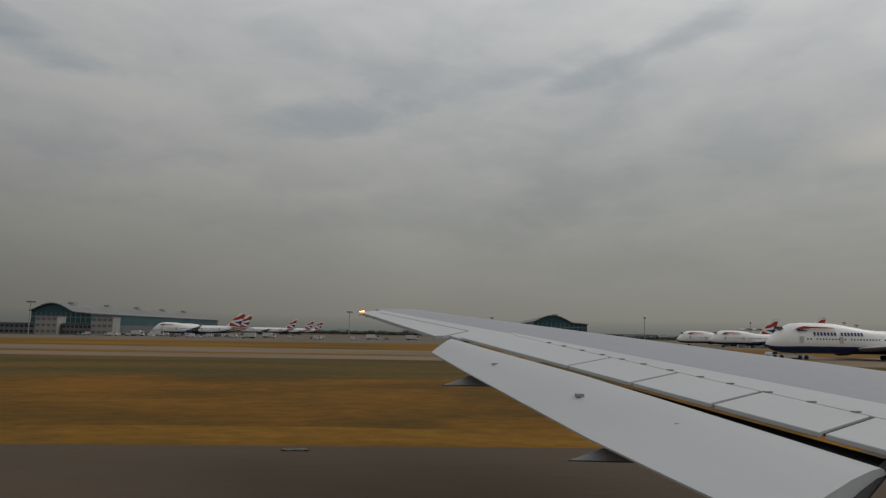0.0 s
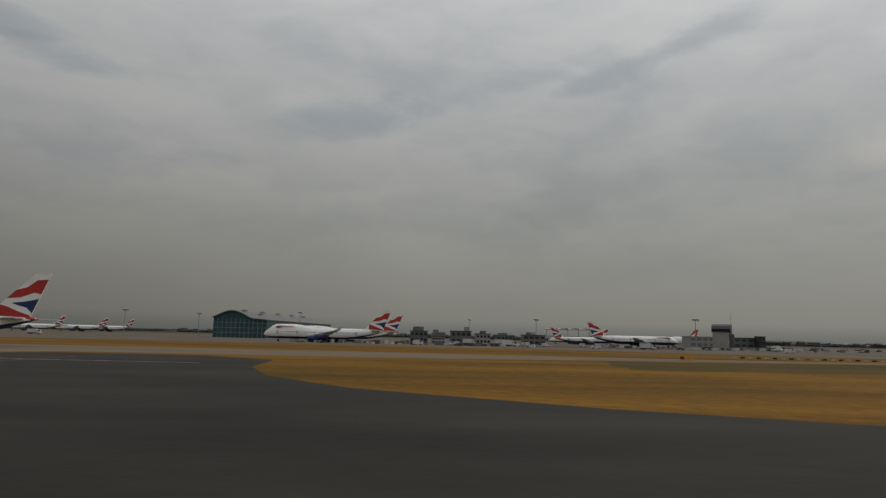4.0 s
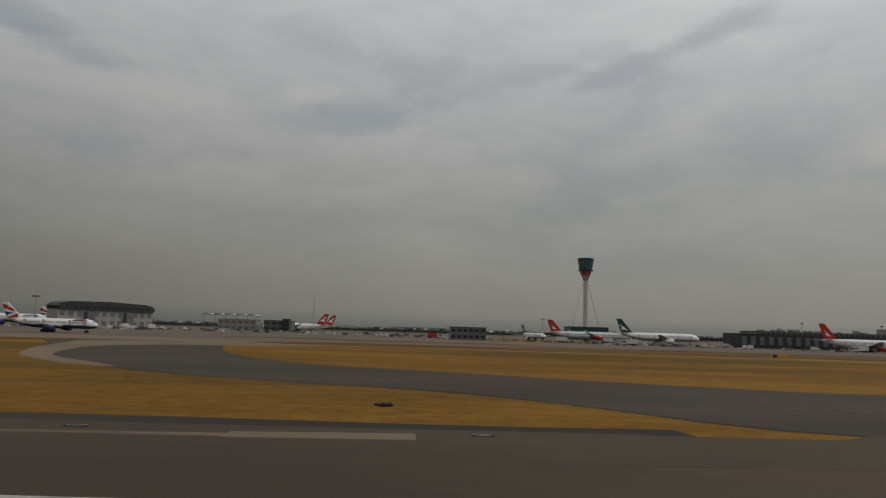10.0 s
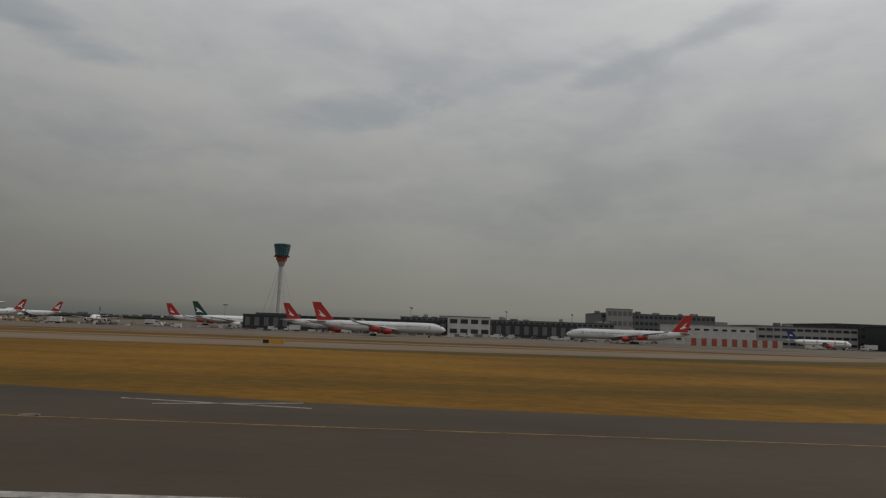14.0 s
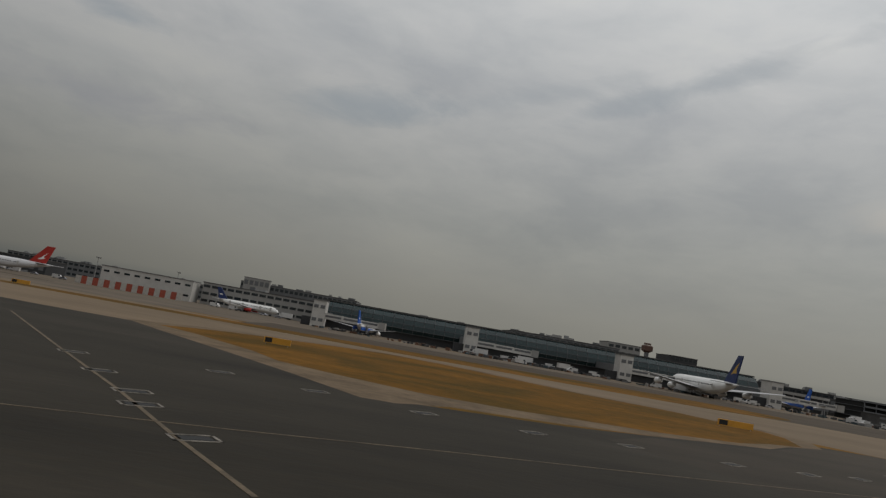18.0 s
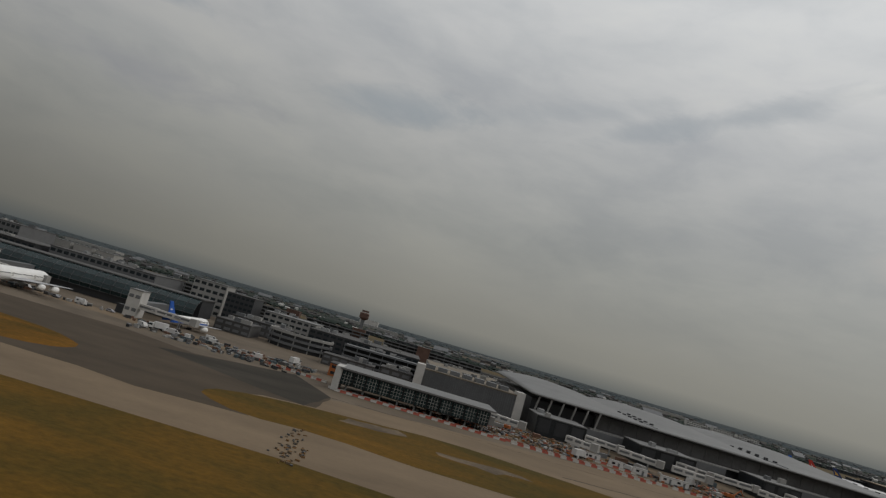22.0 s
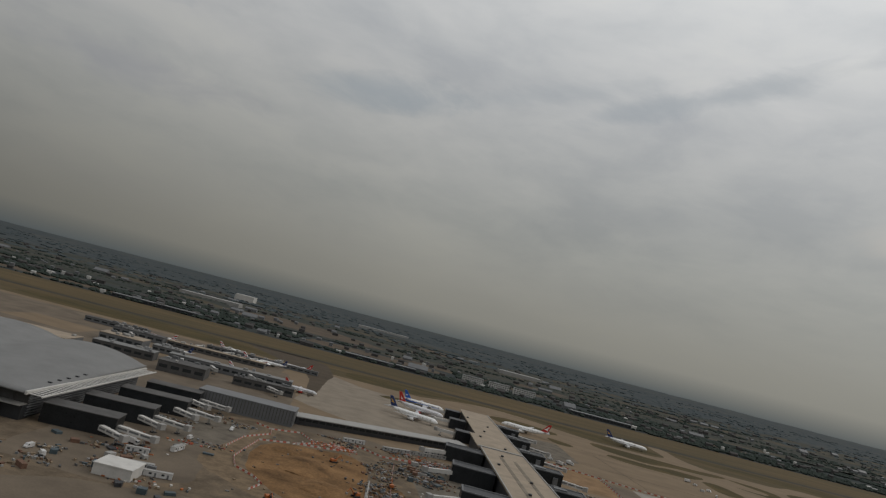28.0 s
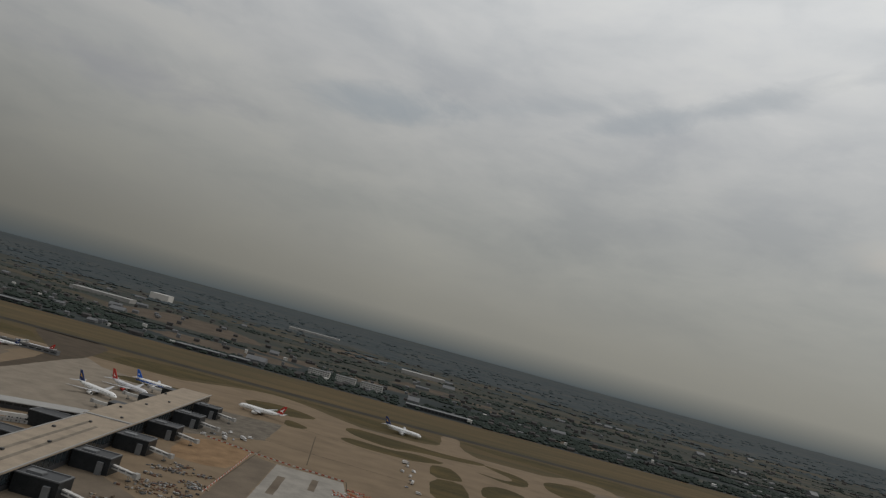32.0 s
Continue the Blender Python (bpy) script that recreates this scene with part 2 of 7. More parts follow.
ASPHALT_NEW = material("fresh_black_asphalt", (0.0265, 0.0240, 0.0195), 0.9, spots=0.42, size=14, fine=0.7, bump=0.3, spec=0.2, stretch=(0.45, 1, 1), tint=(0.031, 0.0265, 0.020))
SITE = material("dusty_site_ground", (0.132, 0.102, 0.072), 0.95, spots=0.4, size=14, fine=1.5, bump=0.6, spec=0.1, tint=(0.148, 0.108, 0.070))
ASPHALT_MID = material("grey_asphalt", (0.0635, 0.0470, 0.0310), 0.9, spots=0.28, size=16, fine=0.8, bump=0.3, spec=0.2, stretch=(0.5, 1, 1))
CONCRETE = material("old_concrete", (0.170, 0.1245, 0.080), 0.9, spots=0.2, size=22, fine=1.0, bump=0.3, spec=0.2, stretch=(0.5, 1, 1))
APRON = material("apron_concrete", (0.128, 0.101, 0.074), 0.9, spots=0.28, size=30, fine=1.2, bump=0.3, spec=0.2)
DIRT = material("bare_earth", (0.172, 0.099, 0.047), 0.95, spots=0.55, size=24, fine=1.5, bump=0.8, spec=0.1)
SAND = material("orange_sand", (0.215, 0.138, 0.078), 0.95, spots=0.3, size=16, fine=1.4, bump=0.5, spec=0.1)
SLAB = material("pale_grey_slab", (0.245, 0.226, 0.198), 0.9, spots=0.22, size=16, fine=1.2, bump=0.2, spec=0.2)
ASPHALT_BROWN = material("brown_worn_asphalt", (0.0530, 0.0405, 0.0275), 0.9, spots=0.32, size=16, fine=0.7, bump=0.3, spec=0.2, stretch=(0.4, 1, 1))
YARD = material("dusty_grey_yard", (0.132, 0.114, 0.092), 0.95, spots=0.32, size=12, fine=1.4, bump=0.4, spec=0.1)
ASPHALT_STAIN = material("faintly_stained_asphalt", (0.0430, 0.0342, 0.0245), 0.9, spots=0.36, size=16, fine=0.7, bump=0.3, spec=0.2, stretch=(0.4, 1, 1))
NEW_CONCRETE = material("new_concrete", (0.205, 0.172, 0.134), 0.9, spots=0.2, size=20, fine=1.2, bump=0.2, spec=0.2)
LINE_WHITE = material("white_marking_paint", (0.355, 0.333, 0.298), 0.8, spots=0.55, size=1.6, bump=0.1)
LINE_WORN = material("worn_pale_paint", (0.16, 0.13, 0.105), 0.85, spots=0.5, size=0.8, bump=0.1)
LINE_FADED = material("faded_line_paint", (0.118, 0.088, 0.056), 0.85, spots=0.55, size=1.4, bump=0.1)
LINE_FRAME = material("chipped_frame_paint", (0.21, 0.188, 0.16), 0.85, spots=0.7, size=0.7, bump=0.1)
SANDY = material("sandy_margin", (0.158, 0.116, 0.076), 0.95, spots=0.35, size=7, fine=0.9, bump=0.4, spec=0.1)
LINE_YELLOW = material("yellow_marking_paint", (0.215, 0.127, 0.034), 0.8, spots=0.55, size=1.8, bump=0.1)
WHITE = material("white_aircraft_paint", (0.78, 0.77, 0.75), 0.35, spots=0.08, size=6, bump=0.02)
SILVER = material("silver_aircraft_paint", (0.62, 0.61, 0.62), 0.4, spots=0.1, size=6, bump=0.02)
NAVY = material("navy_paint", (0.018, 0.035, 0.12), 0.35, spots=0.15, size=6, bump=0.02)
RED = material("red_paint", (0.40, 0.030, 0.022), 0.4, spots=0.15, size=5, bump=0.02)
GREENP = material("dark_green_paint", (0.015, 0.06, 0.055), 0.4, spots=0.15, size=5, bump=0.02)
BLUE = material("bright_blue_paint", (0.02, 0.10, 0.42), 0.4, spots=0.15, size=5, bump=0.02)
GOLD = material("gold_paint", (0.55, 0.33, 0.06), 0.4, spots=0.15, size=5, bump=0.02)
GREYMET = material("grey_wing_metal", (0.42, 0.42, 0.43), 0.45, 0.2, spots=0.1, size=5, bump=0.02)
DARK = material("dark_rubber_and_gap_shade", (0.02, 0.02, 0.02), 0.8, spots=0.2, size=1)
GLASS = material("dark_window_glass", (0.02, 0.026, 0.03), 0.12, spots=0.2, size=5, bump=0.0, spec=0.6)
SIGN_YELLOW = material("yellow_sign_board", (0.55, 0.27, 0.03), 0.6, spots=0.15, size=2, bump=0.05)
GLASS_GREEN = material("green_tinted_glass", (0.012, 0.027, 0.029), 0.25, spots=0.3, size=9, bump=0.0, spec=0.3, per=0.12)
CLAD = material("grey_cladding", (0.125, 0.128, 0.132), 0.55, spots=0.15, size=8, bump=0.1, per=0.08)
CLAD_LIGHT = material("pale_grey_cladding", (0.28, 0.272, 0.258), 0.6, spots=0.12, size=6, bump=0.1, per=0.06)
CLAD_WHITE = material("white_cladding", (0.48, 0.465, 0.44), 0.6, spots=0.12, size=6, bump=0.1, per=0.06)
HOUSE = material("far_house_roofs", (0.062, 0.058, 0.056), 0.9, spots=0.5, size=30, bump=0.1)
CLAD_BLACK = material("black_glass_cladding", (0.018, 0.020, 0.022), 0.3, spots=0.3, size=5, bump=0.02, spec=0.25, per=0.2)
CLAD_DARK = material("charcoal_cladding", (0.028, 0.029, 0.032), 0.5, spots=0.25, size=7, bump=0.1, per=0.15)
ROOF_GREY = material("grey_roof_sheet", (0.150, 0.149, 0.146), 0.55, spots=0.14, size=14, bump=0.15)
ROOF_DARK = material("dark_roof_felt", (0.075, 0.072, 0.07), 0.85, spots=0.3, size=12, bump=0.2)
ROOF_TAN = material("tan_roof_felt", (0.275, 0.222, 0.165), 0.85, spots=0.2, size=14, bump=0.2)
ROOF_WORN = material("worn_gravel_roof", (0.165, 0.138, 0.105), 0.9, spots=0.35, size=8, bump=0.3)
BRICK = material("brown_brick", (0.105, 0.060, 0.045), 0.85, spots=0.25, size=5, bump=0.2, per=0.1)
STEEL = material("grey_painted_steel", (0.30, 0.30, 0.30), 0.5, 0.4, spots=0.15, size=2)
ORANGE = material("orange_paint", (0.34, 0.098, 0.022), 0.55, spots=0.2, size=2)
TEAL = material("teal_cladding", (0.022, 0.075, 0.09), 0.4, spots=0.2, size=8, bump=0.05)
BARRIER_RED = material("red_plastic_barrier", (0.32, 0.068, 0.04), 0.55, spots=0.2, size=1)
BARRIER_WHITE = material("white_plastic_barrier", (0.42, 0.395, 0.36), 0.55, spots=0.2, size=1)
TREES = material("summer_foliage", (0.032, 0.041, 0.035), 0.95, spots=0.25, size=24, fine=4, bump=0.6, spec=0.1)
# paler and bluer than the near trees: haze put into the colour
TREES_HAZED = material("haze_tinted_woodland", (0.056, 0.069, 0.073), 0.95, spots=0.25, size=90, fine=20, bump=0.3, spec=0.1)
CAR_WHITE = material("white_vehicle_paint", (0.52, 0.51, 0.50), 0.35, spots=0.1, size=2, per=0.1)
CAR_MIXED = material("vehicle_paint", (0.22, 0.22, 0.24), 0.35, spots=0.1, size=2, per=0.7)


# ---- mesh helpers: sizes in airfield metres, scaled once in part() ----
class M:
    def __init__(self):
        self.v, self.f = [], []

    def add(self, verts, faces):
        k = len(self.v)
        self.v += [tuple(p) for p in verts]
        self.f += [tuple(i + k for i in f) for f in faces]
        return self

    def box(self, x0, x1, y0, y1, z0, z1):
        return self.add([(x, y, z) for z in (z0, z1) for x, y in ((x0, y0), (x1, y0), (x1, y1), (x0, y1))],
                        [(3, 2, 1, 0), (4, 5, 6, 7), (0, 1, 5, 4), (1, 2, 6, 5), (2, 3, 7, 6), (3, 0, 4, 7)])

    def prism(self, poly, z0, z1):
        n = len(poly)
        return self.add([(x, y, z0) for x, y in poly] + [(x, y, z1) for x, y in poly],
                        [tuple(reversed(range(n))), tuple(range(n, 2 * n))] + [(i, (i + 1) % n, n + (i + 1) % n, n + i) for i in range(n)])

    def plate(self, poly, axis, a, b):
        """A flat shape in the plane across an axis, from a to b along it."""
        n = len(poly)
        put = {"x": lambda p, s: (s, *p), "y": lambda p, s: (p[0], s, p[1]), "z": lambda p, s: (*p, s)}[axis]
        return self.add([put(p, a) for p in poly] + [put(p, b) for p in poly],
                        [tuple(reversed(range(n))), tuple(range(n, 2 * n))] + [(i, (i + 1) % n, n + (i + 1) % n, n + i) for i in range(n)])

    def loft(self, rings, caps=True, closed=True):
        n, k = len(rings[0]), len(self.v)
        for r in rings:
            self.v += [tuple(p) for p in r]
        for a in range(len(rings) - 1):
            for i in range(n if closed else n - 1):
                j = (i + 1) % n
                self.f.append((k + a * n + i, k + a * n + j, k + (a + 1) * n + j, k + (a + 1) * n + i))
        if caps:
            self.f.append(tuple(k + i for i in reversed(range(n))))
            self.f.append(tuple(k + (len(rings) - 1) * n + i for i in range(n)))
        return self

    def tube(self, p0, p1, r0, r1=None, n=8):
        p0, p1 = Vector(p0), Vector(p1)
        r1 = r0 if r1 is None else r1
        w = (p1 - p0).normalized()
        a = w.orthogonal().normalized()
        b = w.cross(a)
        ring = lambda p, r: [p + (a * math.cos(q) + b * math.sin(q)) * r for q in (2 * math.pi * i / n for i in range(n))]
        return self.loft([ring(p0, r0), ring(p1, r1)])

    def mesh(self, name, mat, smooth=False):
        me = bpy.data.meshes.new(name)
        me.from_pydata([(x * S, y * S, z * S) for x, y, z in self.v], [], self.f)
        me.materials.append(mat)
        bm = bmesh.new()
        bm.from_mesh(me)
        bmesh.ops.recalc_face_normals(bm, faces=bm.faces)
        bm.to_mesh(me)
        bm.free()
        if smooth:
            me.polygons.foreach_set("use_smooth", [True] * len(me.polygons))
            me.set_sharp_from_angle(angle=radians(40))
        return me


def layer(z):
    """Paving lies in thin layers: low levels are halved."""
    return z * 0.5 if 0 < z < 0.3 else z


def part(name, m, mat, parent, label="", smooth=False, kind=""):
    ob = new(name, m.mesh(name, mat, smooth))
    ob.parent = parent
    return tagged(ob, label=label, kind=kind)


def thing(name, x, y, z=0.0, rz=0.0, label="", category="", group="", kind=""):
    ob = new(name)
    ob.empty_display_size = 1.0
    ob.matrix_basis = pose(x * S, y * S, layer(z) * S, 0, 0, rz)
    return tagged(ob, label, category, group, kind)


def single(name, m, mat, label, category="", group="", kind="", smooth=False):
    ob = new(name, m.mesh(name, mat, smooth))
    return tagged(ob, label, category, group, kind)


def at(x, y, z=0.0, rz=0.0):
    return pose(x * S, y * S, layer(z) * S, 0, 0, rz)


# ---- ground: one sheet, with paving and grass laid on it ----

def outline_noise(poly, step=8.0, jit=0.5):
    rng, out = random.Random(len(poly) * 7 + int(abs(poly[0][0]))), []
    for (x0, y0), (x1, y1) in zip(poly, poly[1:] + poly[:1]):
        n = max(1, int(math.hypot(x1 - x0, y1 - y0) / step))
        for i in range(n):
            u = i / n
            out.append((x0 + (x1 - x0) * u + rng.uniform(-jit, jit), y0 + (y1 - y0) * u + rng.uniform(-jit, jit)))
    return out


def smooth_poly(poly, rounds=2):
    for _ in range(rounds):
        out = []
        for (x0, y0), (x1, y1) in zip(poly, poly[1:] + poly[:1]):
            out += [(x0 * 0.75 + x1 * 0.25, y0 * 0.75 + y1 * 0.25), (x0 * 0.25 + x1 * 0.75, y0 * 0.25 + y1 * 0.75)]
        poly = out
    return poly


def sheet(name, poly, level, mat, label, category, rounded=False, ragged=0.0):
    if rounded:
        poly = smooth_poly(poly)
    if ragged:
        poly = outline_noise(poly, 9.0, ragged)
    # a thin layer whose edge slopes down over a quarter of a metre
    n, z = len(poly), layer(level)
    turn = 1 if sum(x0 * y1 - x1 * y0 for (x0, y0), (x1, y1) in zip(poly, poly[1:] + poly[:1])) > 0 else -1
    skirt = []
    for i, (x, y) in enumerate(poly):
        (ax, ay), (bx, by) = poly[i - 1], poly[(i + 1) % n]
        d = Vector((by - ay, ax - bx)).normalized() * 0.25 * turn
        skirt.append((x + d.x, y + d.y, z - 0.09))
    m = M().add([(x, y, z) for x, y in poly] + skirt, [tuple(range(n))] + [(i, n + i, n + (i + 1) % n, (i + 1) % n) for i in range(n)])
    return single(name, m, mat, label, category, kind="structure")


def rect(x0, x1, y0, y1):
    return [(x0, y0), (x1, y0), (x1, y1), (x0, y1)]


def disc(r, n=64):
    return [(1000 + r * math.cos(2 * math.pi * i / n), 800 + r * math.sin(2 * math.pi * i / n)) for i in range(n)]


single("ground", M().prism(disc(10300), -8, -0.6), FIELD, "wide flat open country with fields reaching the horizon", "ground", kind="structure")
sheet("airfield_grass", rect(-700, 4300, -200, 1400), 0.0, GRASS, "dry yellow-brown mown airfield grass", "grass")
sheet("apron", [(-700, 338), (300, 330), (560, 240), (900, 232), (1180, 228), (1180, 222), (1420, 226), (1500, 228), (1640, 232), (1790, 205), (2050, 205), (2900, 500), (2900, 1010), (-700, 1010)], 0.05, APRON, "stained concrete aircraft apron", "apron")
sheet("pier_apron", [(2040, 600), (2262, 560), (2400, 440), (2640, 560), (2760, 700), (2760, 1006), (2040, 1006)], 0.065, CONCRETE, "tan concrete apron round the new pier", "apron", ragged=1.0)
sheet("runway", rect(-700, 3200, -38, 34), 0.10, ASPHALT, "rubber-stained asphalt runway", "runway", ragged=0.25)
sheet("runway_shoulder", rect(270, 724, 33, 39), 0.108, ASPHALT_MID, "greyer paved runway shoulder", "paving", ragged=0.3)
sheet("runway_shoulder", rect(300, 715, 38.6, 41), 0.116, ASPHALT_DARK, "dark tarred edge of the runway shoulder", "paving", ragged=0.35)
sheet("taxiway", [(-700, 140), (110, 139), (152, 142), (160, 146), (172, 160), (262, 166), (330, 186), (390, 196), (560, 202), (900, 202), (1190, 206), (1190, 236), (900, 240), (560, 250), (330, 232), (240, 214), (-700, 214)], 0.10, CONCRETE, "pale concrete taxiway", "taxiway", ragged=0.4)
sheet("concrete_corner", smooth_poly([(150, 106), (149, 152), (162, 147), (171, 118), (171, 101)], 1), 0.16, CONCRETE, "pale concrete corner beside the entrance", "paving", ragged=0.4)
for poly in ([(-700, 160), (-200, 158), (40, 162), (70, 168), (-100, 172), (-700, 172)],
             [(235, 208), (330, 204), (440, 212), (520, 222), (420, 236), (300, 240), (235, 228)]):
    sheet("grass_island", smooth_poly(poly), 0.16, GRASS, "narrow island of dry grass between taxiways", "grass", ragged=0.4)
sheet("taxiway", [(1180, 200), (1217, 144.3), (1243, 117.7), (1266, 96.1), (1300, 108.1), (1330, 105.1), (1410, 116.5), (1440, 96), (1457, 95.2), (1462, 115.9), (1478, 129.8), (1500, 143.7), (1600, 148), (1660, 145), (1700, 138), (1760, 135), (1860, 40), (2300, 40), (2300, 205), (1815, 292), (1660, 258), (1640, 232), (1600, 200), (1480, 188), (1380, 200), (1250, 224), (1180, 224)], 0.12, CONCRETE, "wide pale concrete taxiway", "taxiway")
sheet("asphalt_taxiway", [(1300, 208), (1385, 193), (1440, 187), (1500, 190), (1600, 181), (1617, 176), (1645, 181), (1630, 194), (1628, 205), (1640, 221), (1656, 226), (1657, 262), (1636, 304), (1600, 276), (1565, 292), (1420, 288), (1300, 262)], 0.145, ASPHALT_MID, "worn grey asphalt taxiway beside the stands", "taxiway", ragged=0.5)
sheet("asphalt_patch", [(1590, 262), (1652, 224), (1657, 262), (1636, 304), (1612, 284)], 0.155, ASPHALT_DARK, "fresh dark asphalt patch", "taxiway", ragged=0.5)
sheet("runway_entrance", smooth_poly([(96, -16), (98, 31), (104, 43), (122, 62), (140, 76), (151, 95), (158, 150), (222, 150), (226, 96), (250, 62), (315, 31), (345, -16)], 1), 0.14, ASPHALT_NEW, "dark asphalt runway entrance taxiway", "taxiway")
sheet("worn_joint", smooth_poly([(60, -16), (66, 30), (90, 39.5), (110, 40), (112, -16)], 1), 0.13, ASPHALT_DARK, "darker worn strip across the runway", "paving", ragged=1.2)
sheet("worn_joint", smooth_poly([(640, -16), (650, 32), (720, 34), (735, -16)], 1), 0.13, ASPHALT_MID, "greyer worn strip across the runway", "paving", ragged=1.2)
sheet("runway_exit", smooth_poly([(728, 40), (720, 43), (712, 54), (702, 63), (686, 69), (671, 76), (654, 92), (637, 110), (628, 128), (618, 155), (590, 200), (645, 200), (655, 152), (668, 120), (682, 101), (704, 91), (725, 79), (748, 71), (775, 78), (804, 90), (820, 109), (838, 126), (888, 118), (896, 98), (910, 84), (925, 74), (938, 68), (960, 62), (989, 53), (1022, 46), (1190, 38), (1190, 34), (1080, 35), (1000, 37), (948, 39), (938, 46), (929, 51), (916, 54), (903, 59), (893, 50), (882, 40.5), (865, 44), (823, 50), (790, 54), (765, 56), (745, 50)], 1), 0.14, ASPHALT_BROWN, "dark asphalt runway exit", "taxiway")
sheet("paving_margin", smooth_poly([(636.7, 110), (626, 133), (617, 160), (606, 194), (653, 197), (676, 199), (657, 180), (638, 172), (629, 150), (640, 111), (651, 97), (664, 84), (659, 85), (645, 98)], 1), 0.16, CONCRETE, "pale tan margin along the curved exit", "paving", ragged=0.4)
sheet("repair_strip", [(690, 34.4), (699.4, 35.0), (699.3, 37.0), (690, 36.2)], 0.135, CONCRETE, "pale tan repair strip on the runway shoulder", "paving", ragged=0.12)
sheet("repair_strip", [(664, 33.7), (693, 34.9), (692.7, 35.7), (664, 34.5)], 0.13, SITE, "faint worn strip along the runway shoulder", "paving", ragged=0.12)
sheet("dark_grass", smooth_poly([(489, 49.2), (494.5, 49), (499, 50.2), (498, 52.6), (491, 51)]), 0.03, GRASS_OLIVE, "dark patch in the dry grass", "grass", ragged=0.3)
sheet("dark_grass", smooth_poly([(470, 108), (478, 122), (490, 127), (486, 112), (475, 106)]), 0.04, GRASS_OLIVE, "dark patch in the dry grass", "grass", ragged=0.8)
sheet("stained_asphalt", smooth_poly([(700, 28), (716, 36), (726, 40.5), (745, 52), (765, 58), (790, 56), (823, 52), (865, 46), (882, 44), (893, 52), (903, 61), (916, 56), (929, 53), (938, 48), (950, 41), (1000, 39), (1190, 38), (1206, 28)], 1), 0.125, ASPHALT_MID, "brown-stained asphalt beside the runway", "paving", ragged=0.5)
sheet("runway_exit", [(1310, 15), (1288, 30), (1268, 36.2), (1263, 37.3), (1259.4, 39), (1256, 45), (1251.5, 52.2), (1242, 66), (1226, 92), (1214, 112), (1217, 128), (1237, 127), (1266, 121), (1290, 117), (1306, 117), (1322, 94), (1331, 83), (1339, 72.6), (1346, 63), (1366, 68), (1395, 84), (1413, 104), (1423, 105), (1431, 101.5), (1439, 95), (1447, 91.5), (1451, 84), (1457, 76), (1464, 58), (1470, 44), (1476, 15)], 0.15, ASPHALT_DARK, "dark asphalt taxiway crossing", "taxiway", ragged=0.3)
wedge = [(1308, 119), (1323, 105), (1335, 87), (1343, 81), (1352, 77), (1362, 76), (1380, 80), (1392, 86), (1400, 93), (1407, 97), (1413, 112), (1413, 120), (1403, 133), (1387, 139), (1375, 150), (1360, 163), (1345, 166), (1330, 152), (1316, 136)]
sheet("paving_margin", [(1303, 119), (1309, 111), (1322, 94), (1331, 83), (1339, 72.6), (1346, 62.5), (1350, 62), (1355, 67.5), (1366, 70), (1380, 76.5), (1395, 84), (1403, 93), (1412, 100), (1418, 112), (1416, 124), (1404, 136), (1388, 143), (1362, 167), (1343, 170), (1310, 138)], 0.16, SANDY, "pale worn margin between asphalt and grass", "paving", ragged=0.6)
sheet("paving_margin", [(1449, 95), (1451, 86), (1455, 70), (1459, 59), (1465, 50), (1475, 42), (1476, 47), (1468, 53), (1463, 62), (1459, 74), (1456.5, 82), (1456, 97)], 0.16, SANDY, "pale worn margin between asphalt and grass", "paving", ragged=0.5)
sheet("grass_island", wedge, 0.17, GRASS_BROWN, "dry grass wedge beside dark asphalt", "grass", ragged=0.6)
for poly in ([(1222, 190), (1320, 184), (1400, 180), (1440, 182), (1470, 202), (1470, 224), (1444, 232), (1400, 222), (1300, 204), (1230, 206)],
             [(1512, 200), (1572, 186), (1590, 206), (1570, 230), (1530, 238), (1508, 222)]):
    sheet("grass_island", smooth_poly(poly), 0.18, GRASS_BROWN, "rounded island of dry grass between taxiways", "grass", ragged=0.4)
island = [(1626, 204), (1638, 218), (1660, 226), (1702, 236), (1724, 229), (1746, 222), (1768, 216), (1784, 206), (1786, 194), (1773, 182), (1750, 176), (1698, 174), (1662, 184), (1643, 180), (1629, 192)]
sheet("grass_island", smooth_poly(island, 1), 0.18, GRASS_PATCHY, "long island of tired olive grass", "grass", ragged=0.5)
for poly in ([(1662, 212), (1676, 215), (1690, 226), (1672, 229)], [(1738, 204), (1756, 208), (1772, 205), (1779, 198), (1773, 186), (1762, 184), (1750, 190)], [(1690, 206), (1712, 212), (1730, 206), (1708, 200)]):
    sheet("sandy_patch", smooth_poly(poly), 0.20, SITE, "bare sandy patch worn into the grass", "earth", ragged=2.2)
sheet("grass_island", smooth_poly([(1818, 190), (1826, 208), (1836, 219), (1852, 224), (1856, 217), (1842, 200), (1836, 184), (1824, 176)]), 0.18, GRASS_OLIVE, "dark grass wedge by the concrete", "grass", ragged=0.4)
sheet("sandy_patch", smooth_poly([(1838, 184), (1846, 200), (1858, 214), (1880, 214), (1876, 190), (1856, 176)]), 0.17, SITE, "bare sandy patch beside the grass", "earth", ragged=0.8)
sheet("runway_side_grass", [(1459, 39.2), (1457, 97.2), (1461, 115.8), (1478, 130.8), (1500, 144.8), (1560, 148.4), (1600, 151), (1658, 148), (1700, 141), (1764, 136), (1870, 42)], 0.02, GRASS_PATCHY, "orange-brown grass with dark patches beside the runway", "grass", ragged=2.0)
sheet("trench", [(1466, 87.9), (1530, 92.5), (1570, 93.6), (1570, 94), (1530, 92.9), (1466, 88.3)], 0.04, GRASS_OLIVE, "narrow dark cable trench in the grass", "earth", ragged=0.2)
